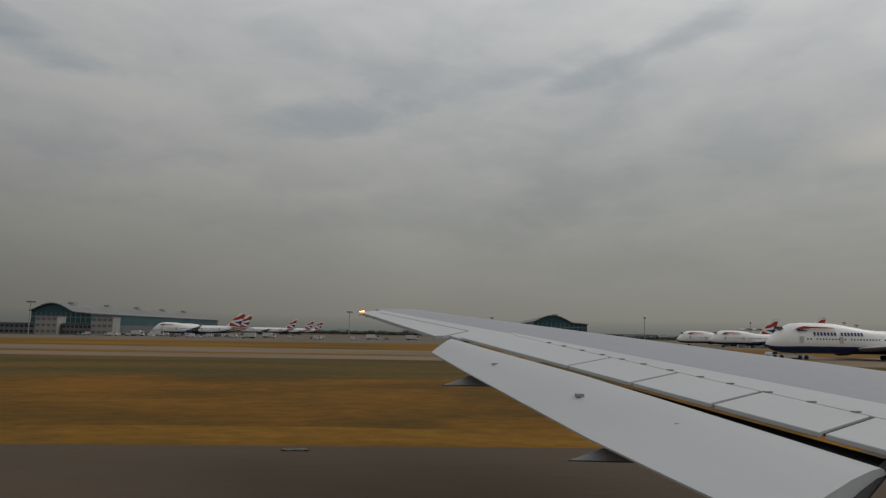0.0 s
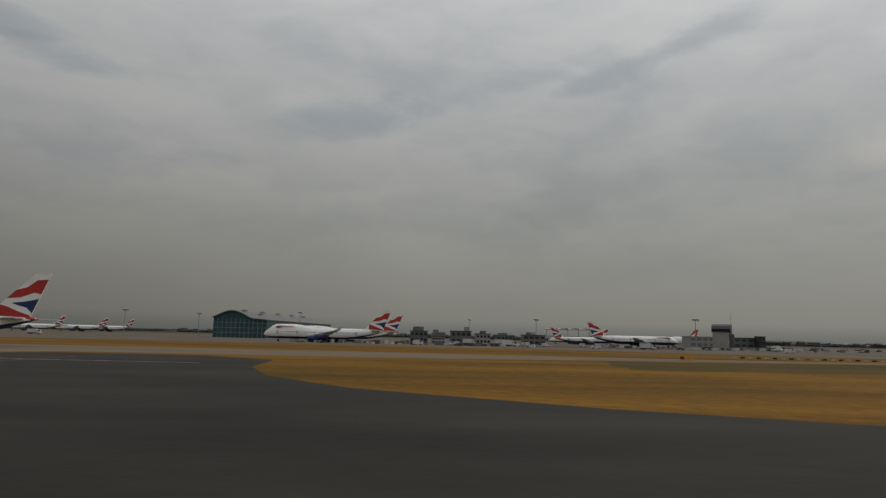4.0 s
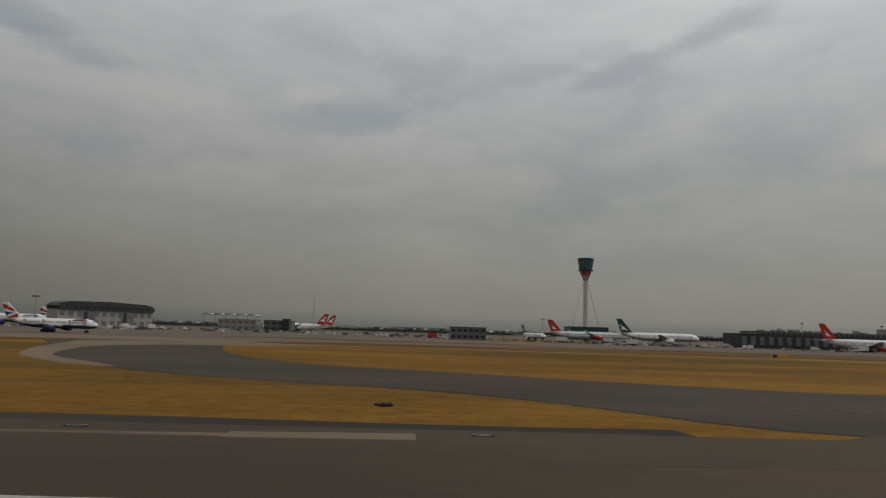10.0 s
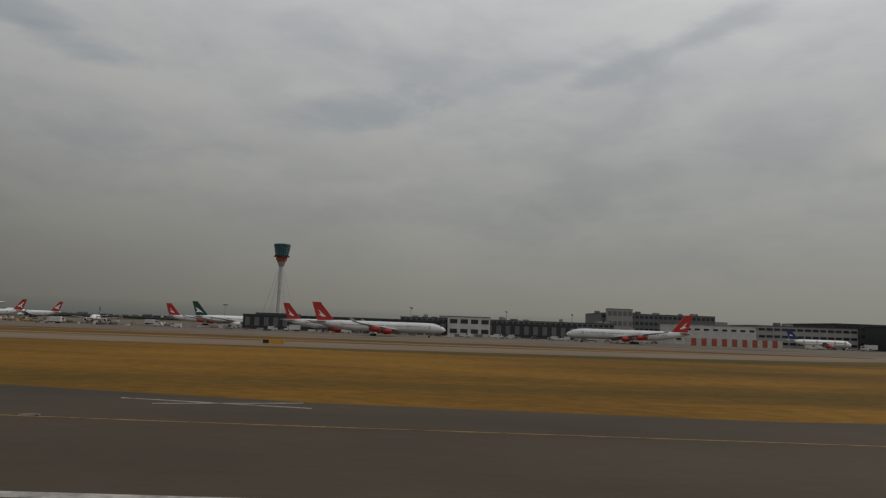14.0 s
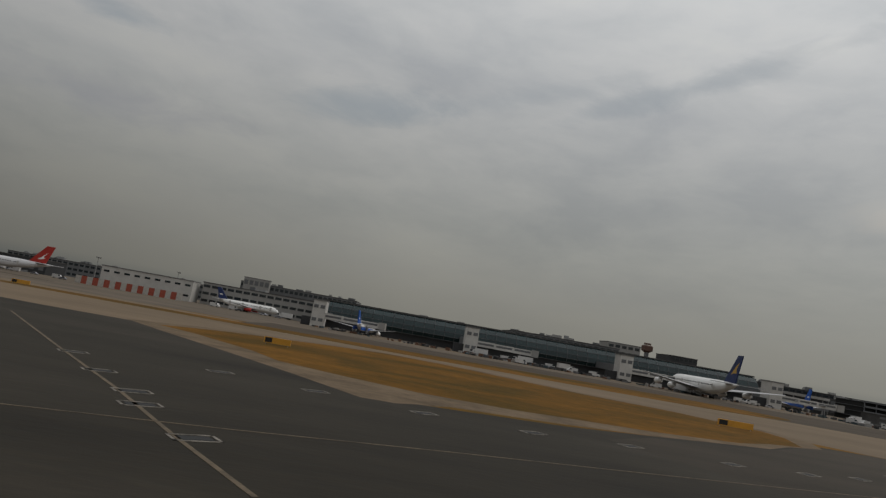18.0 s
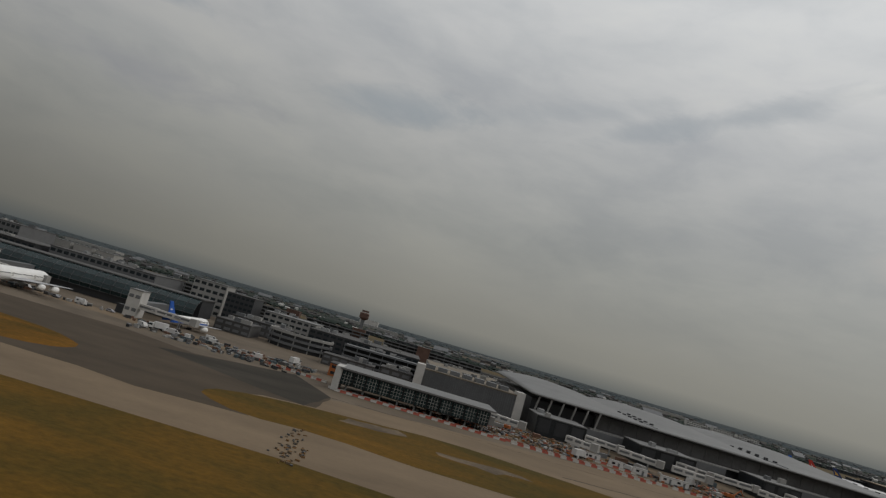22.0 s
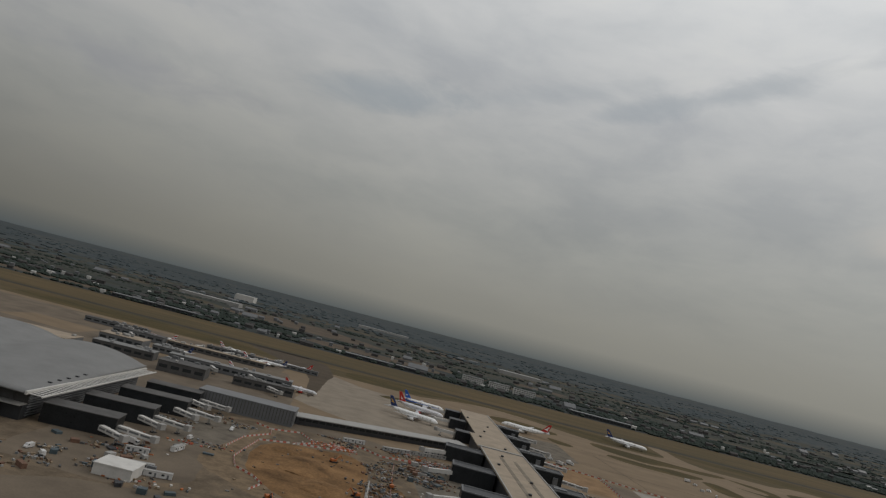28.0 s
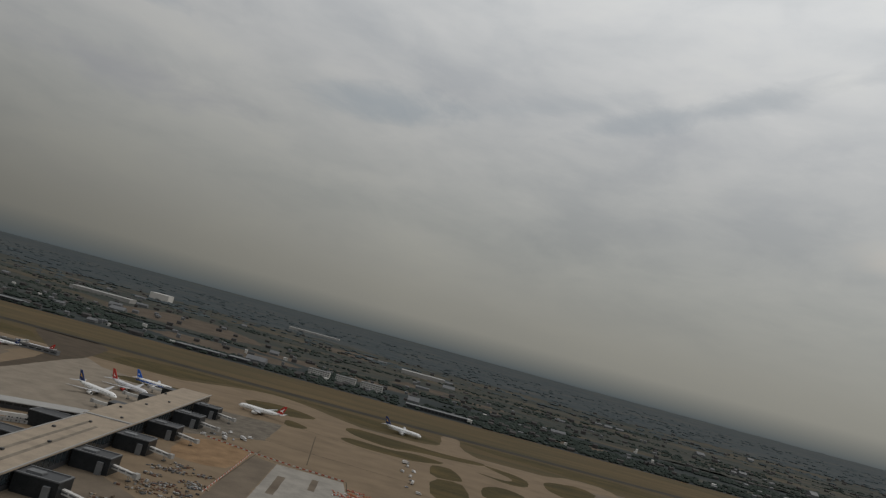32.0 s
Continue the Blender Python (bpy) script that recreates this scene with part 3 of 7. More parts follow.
stripe_tracks = (((1577, 84), (1579.2, 91.9), (1581, 113.3), (1583.3, 131)), ((1600, 92), (1598.1, 101.6), (1593.7, 116.7), (1588.5, 136)))
for pts in stripe_tracks:
    sheet("old_track", [(x - 1.0, y) for x, y in pts] + [(x + 1.2, y) for x, y in reversed(pts)], 0.06, ASPHALT, "faint grey track worn across the grass", "earth", ragged=0.8)
sheet("bare_ground", smooth_poly([(1700, 138), (1708, 146), (1726, 149), (1742, 142), (1738, 134), (1716, 131)]), 0.135, DIRT, "dug-over bare earth beside the taxiway", "earth", ragged=1.5)
sheet("brown_grass", [(-700, 39), (92, 41), (112, 50), (128, 78), (60, 86), (-700, 88)], 0.02, GRASS_BROWN, "browner grass beside the runway", "grass", ragged=1.5)
sheet("greener_grass", [(-700, 84), (60, 82), (128, 78), (142, 100), (148, 138), (110, 138), (-700, 139)], 0.03, GRASS_GREEN, "greener band of airfield grass", "grass", ragged=2.5)
sheet("greener_grass", [(290, 126), (425, 134), (510, 137), (590, 150), (600, 190), (500, 198), (430, 194), (300, 172)], 0.03, GRASS_GREEN, "greener band of airfield grass", "grass", ragged=2.5)
sheet("greener_grass", [(850, 172), (930, 158), (1010, 140), (1190, 160), (1196, 202), (850, 192)], 0.03, GRASS_GREEN, "greener band of airfield grass", "grass", ragged=2.5)
sheet("taxiway", smooth_poly([(836, 127), (888, 119), (893, 128), (904, 149), (932, 150), (1000, 152), (1100, 165), (1190, 205), (1190, 215), (1100, 198), (1000, 190), (900, 192), (850, 168), (838, 150)], 1), 0.115, CONCRETE, "tan concrete taxiway behind the runway exit", "taxiway", ragged=0.5)
for poly in ([(640, 206), (760, 206), (880, 208), (1000, 212), (1170, 216), (1170, 234), (900, 246), (700, 252), (650, 240)], [(700, 262), (860, 256), (960, 262), (820, 284)], [(600, 300), (740, 296), (760, 318), (620, 322)]):
    sheet("grass_island", smooth_poly(poly, 1), 0.13, GRASS_BROWN, "low strip of brown grass between taxiways", "grass", ragged=2.0)
sheet("stained_asphalt", smooth_poly([(752, -16), (770, 34), (800, 38), (860, 37), (880, 28), (885, -16)], 1), 0.128, ASPHALT_BROWN, "dark rubber-stained asphalt on the runway", "paving", ragged=2.0)
sheet("stained_asphalt", [(1190, 14), (1190, 35.8), (1262, 37.2), (1272, 36.6), (1292, 31), (1316, 14)], 0.142, ASPHALT_BROWN, "brown worn asphalt along the runway edge", "paving", ragged=0.3)
sheet("stained_asphalt", [(1402, 15.5), (1384, 36), (1374, 52), (1368, 64), (1376, 72), (1395, 83), (1413, 103), (1423, 104), (1431, 100.5), (1439, 94), (1446, 91), (1450, 84), (1456, 76), (1462, 58), (1468, 44), (1472, 15.5)], 0.156, ASPHALT_STAIN, "browner worn asphalt on the crossing", "paving", ragged=1.2)
sheet("worn_joint", [(985, -16), (990, 45), (1022, 46), (1200, 43.5), (1212, 40), (1218, -16)], 0.145, ASPHALT_MID, "brown worn asphalt along the runway", "paving", ragged=0.8)

for poly in ([(1500, 330), (1560, 322), (1640, 318), (1645, 345), (1500, 350)], [(1300, 330), (1420, 322), (1490, 330), (1480, 350), (1300, 352)], [(640, 330), (760, 320), (840, 345), (700, 370)], [(900, 300), (1040, 292), (1100, 310), (960, 330)], [(420, 300), (520, 296), (560, 320), (440, 330)]):
    sheet("tan_concrete", smooth_poly(poly), 0.07, CONCRETE, "tan patch of older apron concrete", "apron", ragged=1.5)
for poly in ([(780, 420), (900, 410), (930, 440), (800, 450)], [(300, 420), (400, 410), (430, 450), (320, 460)], [(1120, 300), (1190, 296), (1200, 312), (1130, 318)]):
    sheet("oil_stained_apron", smooth_poly(poly), 0.075, ASPHALT_MID, "oil-stained dark stand on the apron", "apron", ragged=1.5)

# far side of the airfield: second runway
sheet("far_grass", [(-700, 1005), (2895, 1005), (2895, 480), (4300, 480), (4300, 1398), (-700, 1398)], 0.04, GRASS_HAZED, "broad grass round the far runway, dulled for haze", "grass")
sheet("far_runway", rect(600, 4300, 1150, 1178), 0.10, ASPHALT_DARK, "dark asphalt parallel runway far off", "runway")
sheet("far_taxiway", rect(900, 2250, 985, 1010), 0.09, CONCRETE, "pale taxiway beside the far runway", "taxiway")

sheet("far_taxiway", smooth_poly([(2200, 985), (2309, 1096), (2354, 1106), (2402, 1081), (2447, 1040), (2500, 1000), (2540, 1002), (2600, 1022), (2612, 1060), (2616, 1156), (2650, 1156), (2640, 1062), (2665, 1001), (2704, 985), (2769, 1012), (2814, 1051), (2870, 1040), (2870, 960), (2200, 960)], 1), 0.098, CONCRETE, "tan concrete taxiway round the far stands", "taxiway", ragged=0.6)
sheet("far_crossing", smooth_poly([(1934, 1150), (1958, 1160), (2066, 1160), (2100, 985), (2095, 930), (2100, 773), (2095, 712), (2069, 950), (2021, 1021)], 1), 0.10, ASPHALT_MID, "grey asphalt crossing towards the far runway", "taxiway", ragged=0.6)
for poly in ([(1600, 1020), (2010, 1022), (1950, 1120), (1600, 1128)], [(2110, 1014), (2190, 1000), (2300, 1110), (2446, 1090), (2470, 1030), (2610, 1034), (2604, 1066), (2575, 1090), (2539, 1118), (2391, 1126), (2110, 1128)], [(2652, 1118), (2720, 1085), (2790, 1072), (2818, 1056), (3000, 1040), (3000, 1130), (2652, 1138)]):
    sheet("far_green_grass", smooth_poly(poly, 1), 0.06, GRASS_DULL, "dull green grass beside the far runway", "grass", ragged=1.5)

# runway paint
single("runway_edge_line", M().box(-700, 96, 21.9, 22.6, 0, 0.085).box(290, 640, 21.8, 22.6, 0, 0.085).prism([(640, 21.8), (700, 21.2), (700, 22.0), (640, 22.6)], 0, 0.085).box(700, 880, 21.1, 21.8, 0, 0.085).box(905, 1130, 21.2, 21.9, 0, 0.085).prism([(1130, 21.2), (1250, 19.4), (1250, 20.15), (1130, 21.9)], 0, 0.085).box(1250, 3200, 19.4, 20.15, 0, 0.085), LINE_WHITE, "worn white runway edge line", "marking", kind="structure")


def stripe(name, pts, w, mat, label, level=0.19):
    m = M()
    for (x0, y0), (x1, y1) in zip(pts, pts[1:]):
        d = Vector((x1 - x0, y1 - y0)).normalized() * w * 0.5
        m.prism([(x0 + d.y, y0 - d.x), (x1 + d.y, y1 - d.x), (x1 - d.y, y1 + d.x), (x0 - d.y, y0 + d.x)], 0.0, layer(level))
    return single(name, m, mat, label, "marking", kind="structure")


stripe("taxi_line", [(187.7, 131), (183.9, 39), (183.4, 23.7), (183, 12)], 0.26, LINE_YELLOW, "yellow taxiway centre line")
stripe("taxi_line", [(184, 39), (183.2, 36.5), (182, 33.5), (180.3, 28.4), (178.8, 23.5), (175, 17)], 0.2, LINE_YELLOW, "yellow curved lead-off line")
stripe("taxi_line", [(184, 39), (185.2, 36), (186.5, 32.9), (188.3, 27.3), (189.4, 23.5), (193, 17)], 0.2, LINE_YELLOW, "yellow curved lead-off line")
stripe("taxi_line", [(99, 39.8), (126, 41), (140, 45), (154, 50), (161, 56), (169, 70), (174, 92)], 0.25, LINE_YELLOW, "yellow curved lead-in line")
stripe("taxi_line", [(728, 56), (749, 53), (768, 46), (782, 40), (840, 35)], 0.16, LINE_YELLOW, "faint pale edge line on the asphalt")
stripe("taxi_line", [(800, 44.5), (834, 43.1), (861, 40.8), (914, 41.5), (948, 39.6), (1010, 37), (1080, 35.5)], 0.22, LINE_YELLOW, "faded yellow taxiway edge line")
CROSSES = (((854, 76.8), (880.3, 53.1), 0.9), ((864.3, 82.3), (869.6, 49.5), 0.95), ((919.5, 62.4), (948.6, 59.8), 0.55), ((924.4, 71), (948.8, 50), 0.7), ((905, 43.6), (918, 42.9), 0.22),
           ((908, 41.5), (916, 43.8), 0.22), ((1001, 47), (1014, 44.5), 0.2), ((1004, 44.5), (1013, 47.2), 0.2), ((1272, 43.9), (1294.1, 68.1), 1.0), ((1283.3, 41), (1282.6, 71.8), 1.7), ((1282.9, 82.6), (1287.1, 79.9), 0.25), ((1284.4, 79.6), (1285.8, 82.6), 0.5),
           ((1262.7, 37.4), (1267.8, 39.7), 0.18), ((1262.9, 39.2), (1267.6, 37.7), 0.18), ((1302, 48.1), (1307.7, 47.4), 0.18), ((1302.7, 45.8), (1306.8, 49.7), 0.18), ((1437.5, 38.9), (1442.9, 41.1), 0.22), ((1437.5, 41.2), (1442.7, 38.8), 0.22),
           ((1445.7, 60.3), (1466, 49.4), 0.75), ((1454, 66.9), (1462.6, 48.6), 0.8), ((1449.4, 74.4), (1453.1, 76.7), 0.25), ((1450.5, 78.5), (1451.7, 73.6), 0.3))
for a, b, w in CROSSES:
    stripe("closed_mark", [a, b], w, LINE_WHITE, "white painted bar of a closed-taxiway cross")
stripe("taxi_line", [(1190, 35.4), (1247, 36.3), (1263, 37.1)], 0.4, LINE_FADED, "white line along the asphalt edge")
stripe("taxi_line", [(1240, 17.6), (1290, 20.2), (1297, 21.6), (1306.6, 24.1), (1312.4, 26), (1331.6, 33.1), (1341, 36.4), (1353, 41.3), (1363, 45), (1387.7, 54.6), (1405, 62), (1428, 84)], 0.17, LINE_FADED, "faded pale taxiway side line")
stripe("taxi_line", [(1262, 37.2), (1271, 38.3), (1284, 39), (1294, 41.3), (1300, 43.5), (1312, 47.4)], 0.3, LINE_FADED, "faded yellow edge line")
for k in range(11):
    stripe("line_tick", [(1265 + k * 2.6, 38 + k * 0.3), (1265.6 + k * 2.6, 39.1 + k * 0.3)], 0.3, LINE_YELLOW, "short yellow tick beside the edge line")
stripe("taxi_line", [(1299.5, 90.8), (1320.1, 61.1), (1333, 42.8), (1339.3, 33.2), (1345, 25)], 0.26, LINE_FADED, "faded yellow guide line")
stripe("taxi_line", [(1278, 92), (1285, 81), (1292.5, 71), (1301, 62), (1306, 54.5), (1311, 47.5)], 0.3, LINE_FADED, "faded taxiway centre line")
stripe("taxi_line", [(1419, 26), (1422.1, 34.3), (1424.3, 41.3), (1427.7, 52.8), (1433, 73.3), (1438.8, 96.2)], 0.3, LINE_YELLOW, "yellow taxiway centre line")
stripe("taxi_line", [(1430, 29), (1435.3, 40.2), (1440.4, 52.3), (1451.8, 86.1), (1455, 95)], 0.55, LINE_YELLOW, "broad yellow holding line")
for k in range(22):
    stripe("line_tick", [(1436 + k * 0.78, 41 + k * 2.1), (1437.4 + k * 0.78, 40.4 + k * 2.1)], 0.28, LINE_YELLOW, "short yellow tick beside the holding line")
stripe("taxi_line", [(1426, 37.3), (1436.9, 37.5), (1444.1, 37.5), (1460, 37.8)], 0.35, LINE_YELLOW, "yellow edge line with ticks")
for k in range(10):
    stripe("line_tick", [(1430 + k * 2.6, 37.4), (1430.8 + k * 2.6, 38.6)], 0.28, LINE_YELLOW, "short yellow tick beside the edge line")
stripe("taxi_line", [(160, 121.5), (170.7, 120.2), (190, 117.5), (215, 117)], 0.3, LINE_WHITE, "faint white line across the entrance")
for x, y in ((1258.4, 18.2), (1283.2, 18.6), (1300, 19.5), (1240, 18.1)):
    pit = thing("repair_patch", x, y, 0.14, 20, "square brown repair patch inside a pale worn frame", "repair patch", "repair patches")
    part("patch", M().box(-0.42, 0.42, -0.42, 0.42, 0, 0.03), DIRT, pit, "brown filled centre")
    for bx in ((-0.62, 0.62, -0.62, -0.44), (-0.62, 0.62, 0.44, 0.62), (-0.62, -0.44, -0.44, 0.44), (0.44, 0.62, -0.44, 0.44)):
        part("frame_bar", M().box(*bx, 0, 0.025), LINE_WORN, pit)
for k in range(20):
    stripe("edge_dash", [(838.6 + k * 2.6, 128.4 - k * 0.38), (839.6 + k * 2.6, 128.25 - k * 0.38)], 0.4, LINE_WHITE if k % 2 else BARRIER_RED, "low red or white closure bar", 0.32)
stripe("tyre_mark", [(1740, 232), (1773, 237), (1784, 236), (1793, 229), (1801, 217), (1804, 206), (1804, 196), (1798, 182)], 0.9, ASPHALT_DARK, "dark curved tyre mark on concrete", 0.155)
stripe("tyre_mark", [(1803, 198), (1805, 211), (1811, 223), (1822, 232), (1850, 238)], 0.9, ASPHALT_DARK, "dark curved tyre mark on concrete", 0.155)
for k in range(12):
    stripe("slab_joint", [(1640 + k * 26, 262 + (k % 2)), (1664 + k * 26, 262 + (k % 3))], 0.35, ASPHALT_MID, "dark tarred joint in the concrete", 0.15)

# ---- airliners ----
LIVERY = {
    "union": dict(body=WHITE, belly=NAVY, engine=NAVY, fin=WHITE, say="white airliner, navy belly, striped tail,"),
    "red": dict(body=SILVER, belly=SILVER, engine=RED, fin=RED, say="silver-white airliner with all-red tail"),
    "roo": dict(body=WHITE, belly=WHITE, engine=WHITE, fin=RED, say="white airliner, red tail with white figure,"),
    "jade": dict(body=WHITE, belly=GREYMET, engine=WHITE, fin=GREENP, say="white airliner with dark green tail"),
    "blue": dict(body=WHITE, belly=WHITE, engine=WHITE, fin=BLUE, say="white airliner with bright blue tail"),
    "navy": dict(body=WHITE, belly=WHITE, engine=RED, fin=NAVY, say="white airliner with dark blue tail"),
    "gold": dict(body=WHITE, belly=WHITE, engine=WHITE, fin=NAVY, say="white airliner with navy and gold tail"),
}
KINDS = {   # length, radius, span, root chord, fin height over ground, engines a side, deck height
    "jumbo": dict(L=70.5, R=3.25, span=64.0, root=14.0, fin=19.4, eng=2, deck=4.9, hump=1.9, er=1.45),
    "double": dict(L=68.0, R=3.5, span=68.0, root=15.0, fin=21.0, eng=2, deck=5.6, hump=0, er=1.45),
    "wide": dict(L=63.0, R=3.0, span=60.0, root=12.0, fin=18.4, eng=1, deck=5.2, hump=0, er=1.75),
    "long4": dict(L=74.0, R=2.8, span=63.0, root=12.0, fin=17.4, eng=2, deck=5.0, hump=0, er=1.35),
    "small_wide": dict(L=47.0, R=2.3, span=46.0, root=9.5, fin=13.2, eng=1, deck=4.2, hump=0, er=1.4),
    "mid": dict(L=54.0, R=2.5, span=47.0, root=10.5, fin=15.9, eng=1, deck=4.3, hump=0, er=1.45),
    "narrow": dict(L=37.5, R=1.98, span=34.0, root=6.6, fin=11.8, eng=1, deck=3.6, hump=0, er=1.05),
}


def ease(u):
    u = min(1.0, max(0.0, u))
    return u * u * (3 - 2 * u)


def hump_at(s):
    """Upper-deck rise along the fuselage, nose 0 to tail 1."""
    return ease((s - 0.008) / 0.07) * (1 - ease((s - 0.24) / 0.22))


def airliner(kind, livery, x, y, heading, extra="on the apron", near=False, z=0.05):
    """Nose along local +x; x, y give the point under the tail's end, heading in degrees from +x."""
    k, lv = KINDS[kind], LIVERY[livery]
    L, R, zc = k["L"], k["R"], k["deck"]
    root = thing("airliner", x, y, z, heading, lv["say"] + " " + extra, "airliner", "parked airliners")
    n = 20 if not near else 32
    st = [0.0, 0.012, 0.03, 0.06, 0.10, 0.15, 0.19, 0.23, 0.27, 0.31, 0.35, 0.40, 0.46, 0.56, 0.66, 0.74, 0.82, 0.89, 0.95, 0.985, 1.0]
    rings = []
    for s in st:     # s from nose to tail
        nose = min(1.0, s / 0.13)
        tail = max(0.0, (s - 0.66) / 0.34)
        r = R * (1 - (1 - nose) ** 2.1) ** 0.55 if s < 0.13 else R
        r = max(0.12, r * (1 - 0.93 * tail ** 1.55))
        dz = -0.28 * R * (1 - nose) ** 1.5 + 0.72 * R * tail ** 1.4
        h = k["hump"] * hump_at(s)
        ring = []
        for i in range(n):
            a = 2 * math.pi * i / n
            zz = r * math.sin(a)
            if zz > 0:
                zz *= 1 + h / R
            ring.append((L * (1 - s), r * math.cos(a) * (1 - 0.12 * (zz > R) * (zz - R) / max(R, 0.1)), zc + dz + zz))
        rings.append(ring)
    lo0, lo1 = int(n * 0.565), int(n * 0.94)
    upper, lower = M(), M()
    for a, b in zip(rings, rings[1:]):
        for i in range(n):
            j = (i + 1) % n
            (lower if lo0 <= i < lo1 else upper).add([a[i], a[j], b[j], b[i]], [(0, 1, 2, 3)])
    upper.add(rings[0], [tuple(range(n))]).add(rings[-1], [tuple(range(n))])
    for m in (upper, lower):    # weld the strips
        seen, remap = {}, []
        vs = []
        for p in m.v:
            key = (round(p[0], 3), round(p[1], 3), round(p[2], 3))
            if key not in seen:
                seen[key] = len(vs)
                vs.append(p)
            remap.append(seen[key])
        m.v, m.f = vs, [tuple(dict.fromkeys(remap[i] for i in f)) for f in m.f]
        m.f = [f for f in m.f if len(f) > 2]
    part("fuselage", upper, lv["body"], root, smooth=True)
    part("belly", lower, lv["belly"], root, smooth=True)
    # windows and flight deck
    w = M()
    step = L * 0.0125
    for side in (1, -1):
        xx = L * 0.24
        while xx < L * 0.86:
            if int(xx / step) % 11:
                w.box(xx, xx + step * 0.42, side * R * 0.985 - 0.05, side * R * 0.985 + 0.05, zc + 0.16 * R, zc + 0.16 * R + 0.4)
            xx += step
    part("window_strip", w, GLASS, root, "row of small dark cabin windows", kind="stuff")
    top = 1 + (k["hump"] / R if k["hump"] else 0)
    fx = L * (0.955 if k["hump"] else 0.968)
    zf = zc + (R * 1.12 if k["hump"] else R * 0.36)
    hw = R * (0.42 if k["hump"] else 0.46)
    part("flight_deck_window", M().plate([(-hw, zf - 0.3), (hw, zf - 0.3), (hw * 0.8, zf + 0.35), (-hw * 0.8, zf + 0.35)], "x", fx - 1.2, fx - 0.05), GLASS, root, "dark flight deck windows")
    # wings
    half, rc = k["span"] / 2, k["root"]
    xr = L * 0.66
    for side in (1, -1):
        secs = []
        for u, chord, th in ((0.0, rc, 0.13), (0.34, rc * 0.62, 0.11), (1.0, rc * 0.22, 0.09)):
            yy = side * (R * 0.6 + (half - R * 0.6) * u)
            le = xr - (half * u) * 0.62
            zz = zc - R * 0.55 + half * u * 0.11
            prof = [(0, 0), (0.08, 0.45), (0.3, 0.6), (0.65, 0.4), (1, 0.02), (0.65, -0.25), (0.3, -0.4), (0.08, -0.35)]
            secs.append([(le - px * chord, yy, zz + pz * chord * th) for px, pz in prof])
        part("wing", M().loft(secs), GREYMET, root, "grey swept wing", smooth=True)
        if kind in ("jumbo", "long4"):
            tip = secs[-1]
            ax, ay, az = tip[0]
            part("winglet", M().plate([(ax, az), (ax - rc * 0.22, az), (ax - rc * 0.36, az + 2.0), (ax - rc * 0.24, az + 2.0)], "y", ay - 0.1, ay + 0.1), GREYMET, root)
        for e in range(k["eng"]):
            u = (0.33, 0.62)[e]
            ey = side * (R * 0.6 + (half - R * 0.6) * u)
            ex = xr - half * u * 0.62 + 0.4
            ez = zc - R * 0.55 + half * u * 0.11 - k["er"] * 1.35
            er = k["er"]
            ringe = lambda x_, r_: [(x_, ey + r_ * math.cos(q), ez + r_ * math.sin(q)) for q in (2 * math.pi * i / 16 for i in range(16))]
            eng = part("engine", M().loft([ringe(ex + er * 1.7, er * 0.82), ringe(ex + er * 1.85, er * 0.92), ringe(ex + er * 1.2, er), ringe(ex - er * 0.4, er * 0.96), ringe(ex - er * 1.6, er * 0.7), ringe(ex - er * 2.4, er * 0.42)]), lv["engine"], root, "jet engine pod", smooth=True)
            part("intake", M().loft([ringe(ex + er * 1.72, er * 0.8), ringe(ex + er * 1.74, er * 0.2)]), DARK, eng, "dark engine intake")
            part("pylon", M().plate([(ex + er, ez + er * 0.8), (ex - er * 2.6, ez + er * 0.6), (ex - er * 3.2, ez + er * 1.6), (ex - er * 0.4, ez + er * 1.5)], "y", ey - 0.2, ey + 0.2), GREYMET, eng)
        # tailplane
        th = half * 0.34
        zt = zc + R * 0.75
        part("tailplane", M().prism([(L * 0.13, side * R * 0.25), (L * 0.045, side * R * 0.25), (L * 0.0 - 0.5, side * th), (L * 0.032, side * th)], zt - 0.14, zt + 0.14), GREYMET, root)
    # fin with its painted shapes
    zb, ztop = zc + R * 0.86, k["fin"] - 0.2
    H = ztop - zb
    ct = L * 0.060
    fs = 1.0 if livery == "union" else 0.82
    fe = lambda v: (L * 0.185 - 1.02 * fs * H * v, L * 0.185 - (0.62 * fs * H + ct) - 0.40 * fs * H * v)    # leading and trailing edge
    F = lambda u, v: (fe(v)[0] + (fe(v)[1] - fe(v)[0]) * u, zb + H * v)
    fin = part("fin", M().plate([F(0, 0), F(1, 0), F(1, 1), F(0, 1)], "y", -0.24, 0.24), lv["fin"], root, "swept tail fin")
    if livery == "union":
        shapes = [("emblem", RED, [(0.0, 0.42), (0.40, 0.45), (0.72, 0.56), (1.0, 0.53), (1.0, 0.87), (0.48, 0.85), (0.31, 0.68), (0.0, 0.62)]),
                  ("emblem", NAVY, [(0.26, 0.32), (0.6, 0.35), (1.0, 0.42), (1.0, 0.09), (0.78, 0.22), (0.59, 0.25)]),
                  ("emblem", RED, [(0.0, 0.28), (0.28, 0.23), (0.6, 0.14), (1.0, 0.03), (1.0, -0.12), (0.42, -0.08), (0.22, 0.06)])]
    elif livery == "roo":
        shapes = [("emblem", WHITE, [(0.1, 0.35), (0.4, 0.5), (0.6, 0.75), (0.75, 0.68), (0.65, 0.45), (0.9, 0.18), (0.6, 0.28), (0.35, 0.3)])]
    elif livery == "jade":
        shapes = [("emblem", WHITE, [(0.25, 0.15), (0.5, 0.45), (0.95, 0.6), (0.7, 0.4), (0.9, 0.2), (0.55, 0.25)])]
    elif livery == "red":
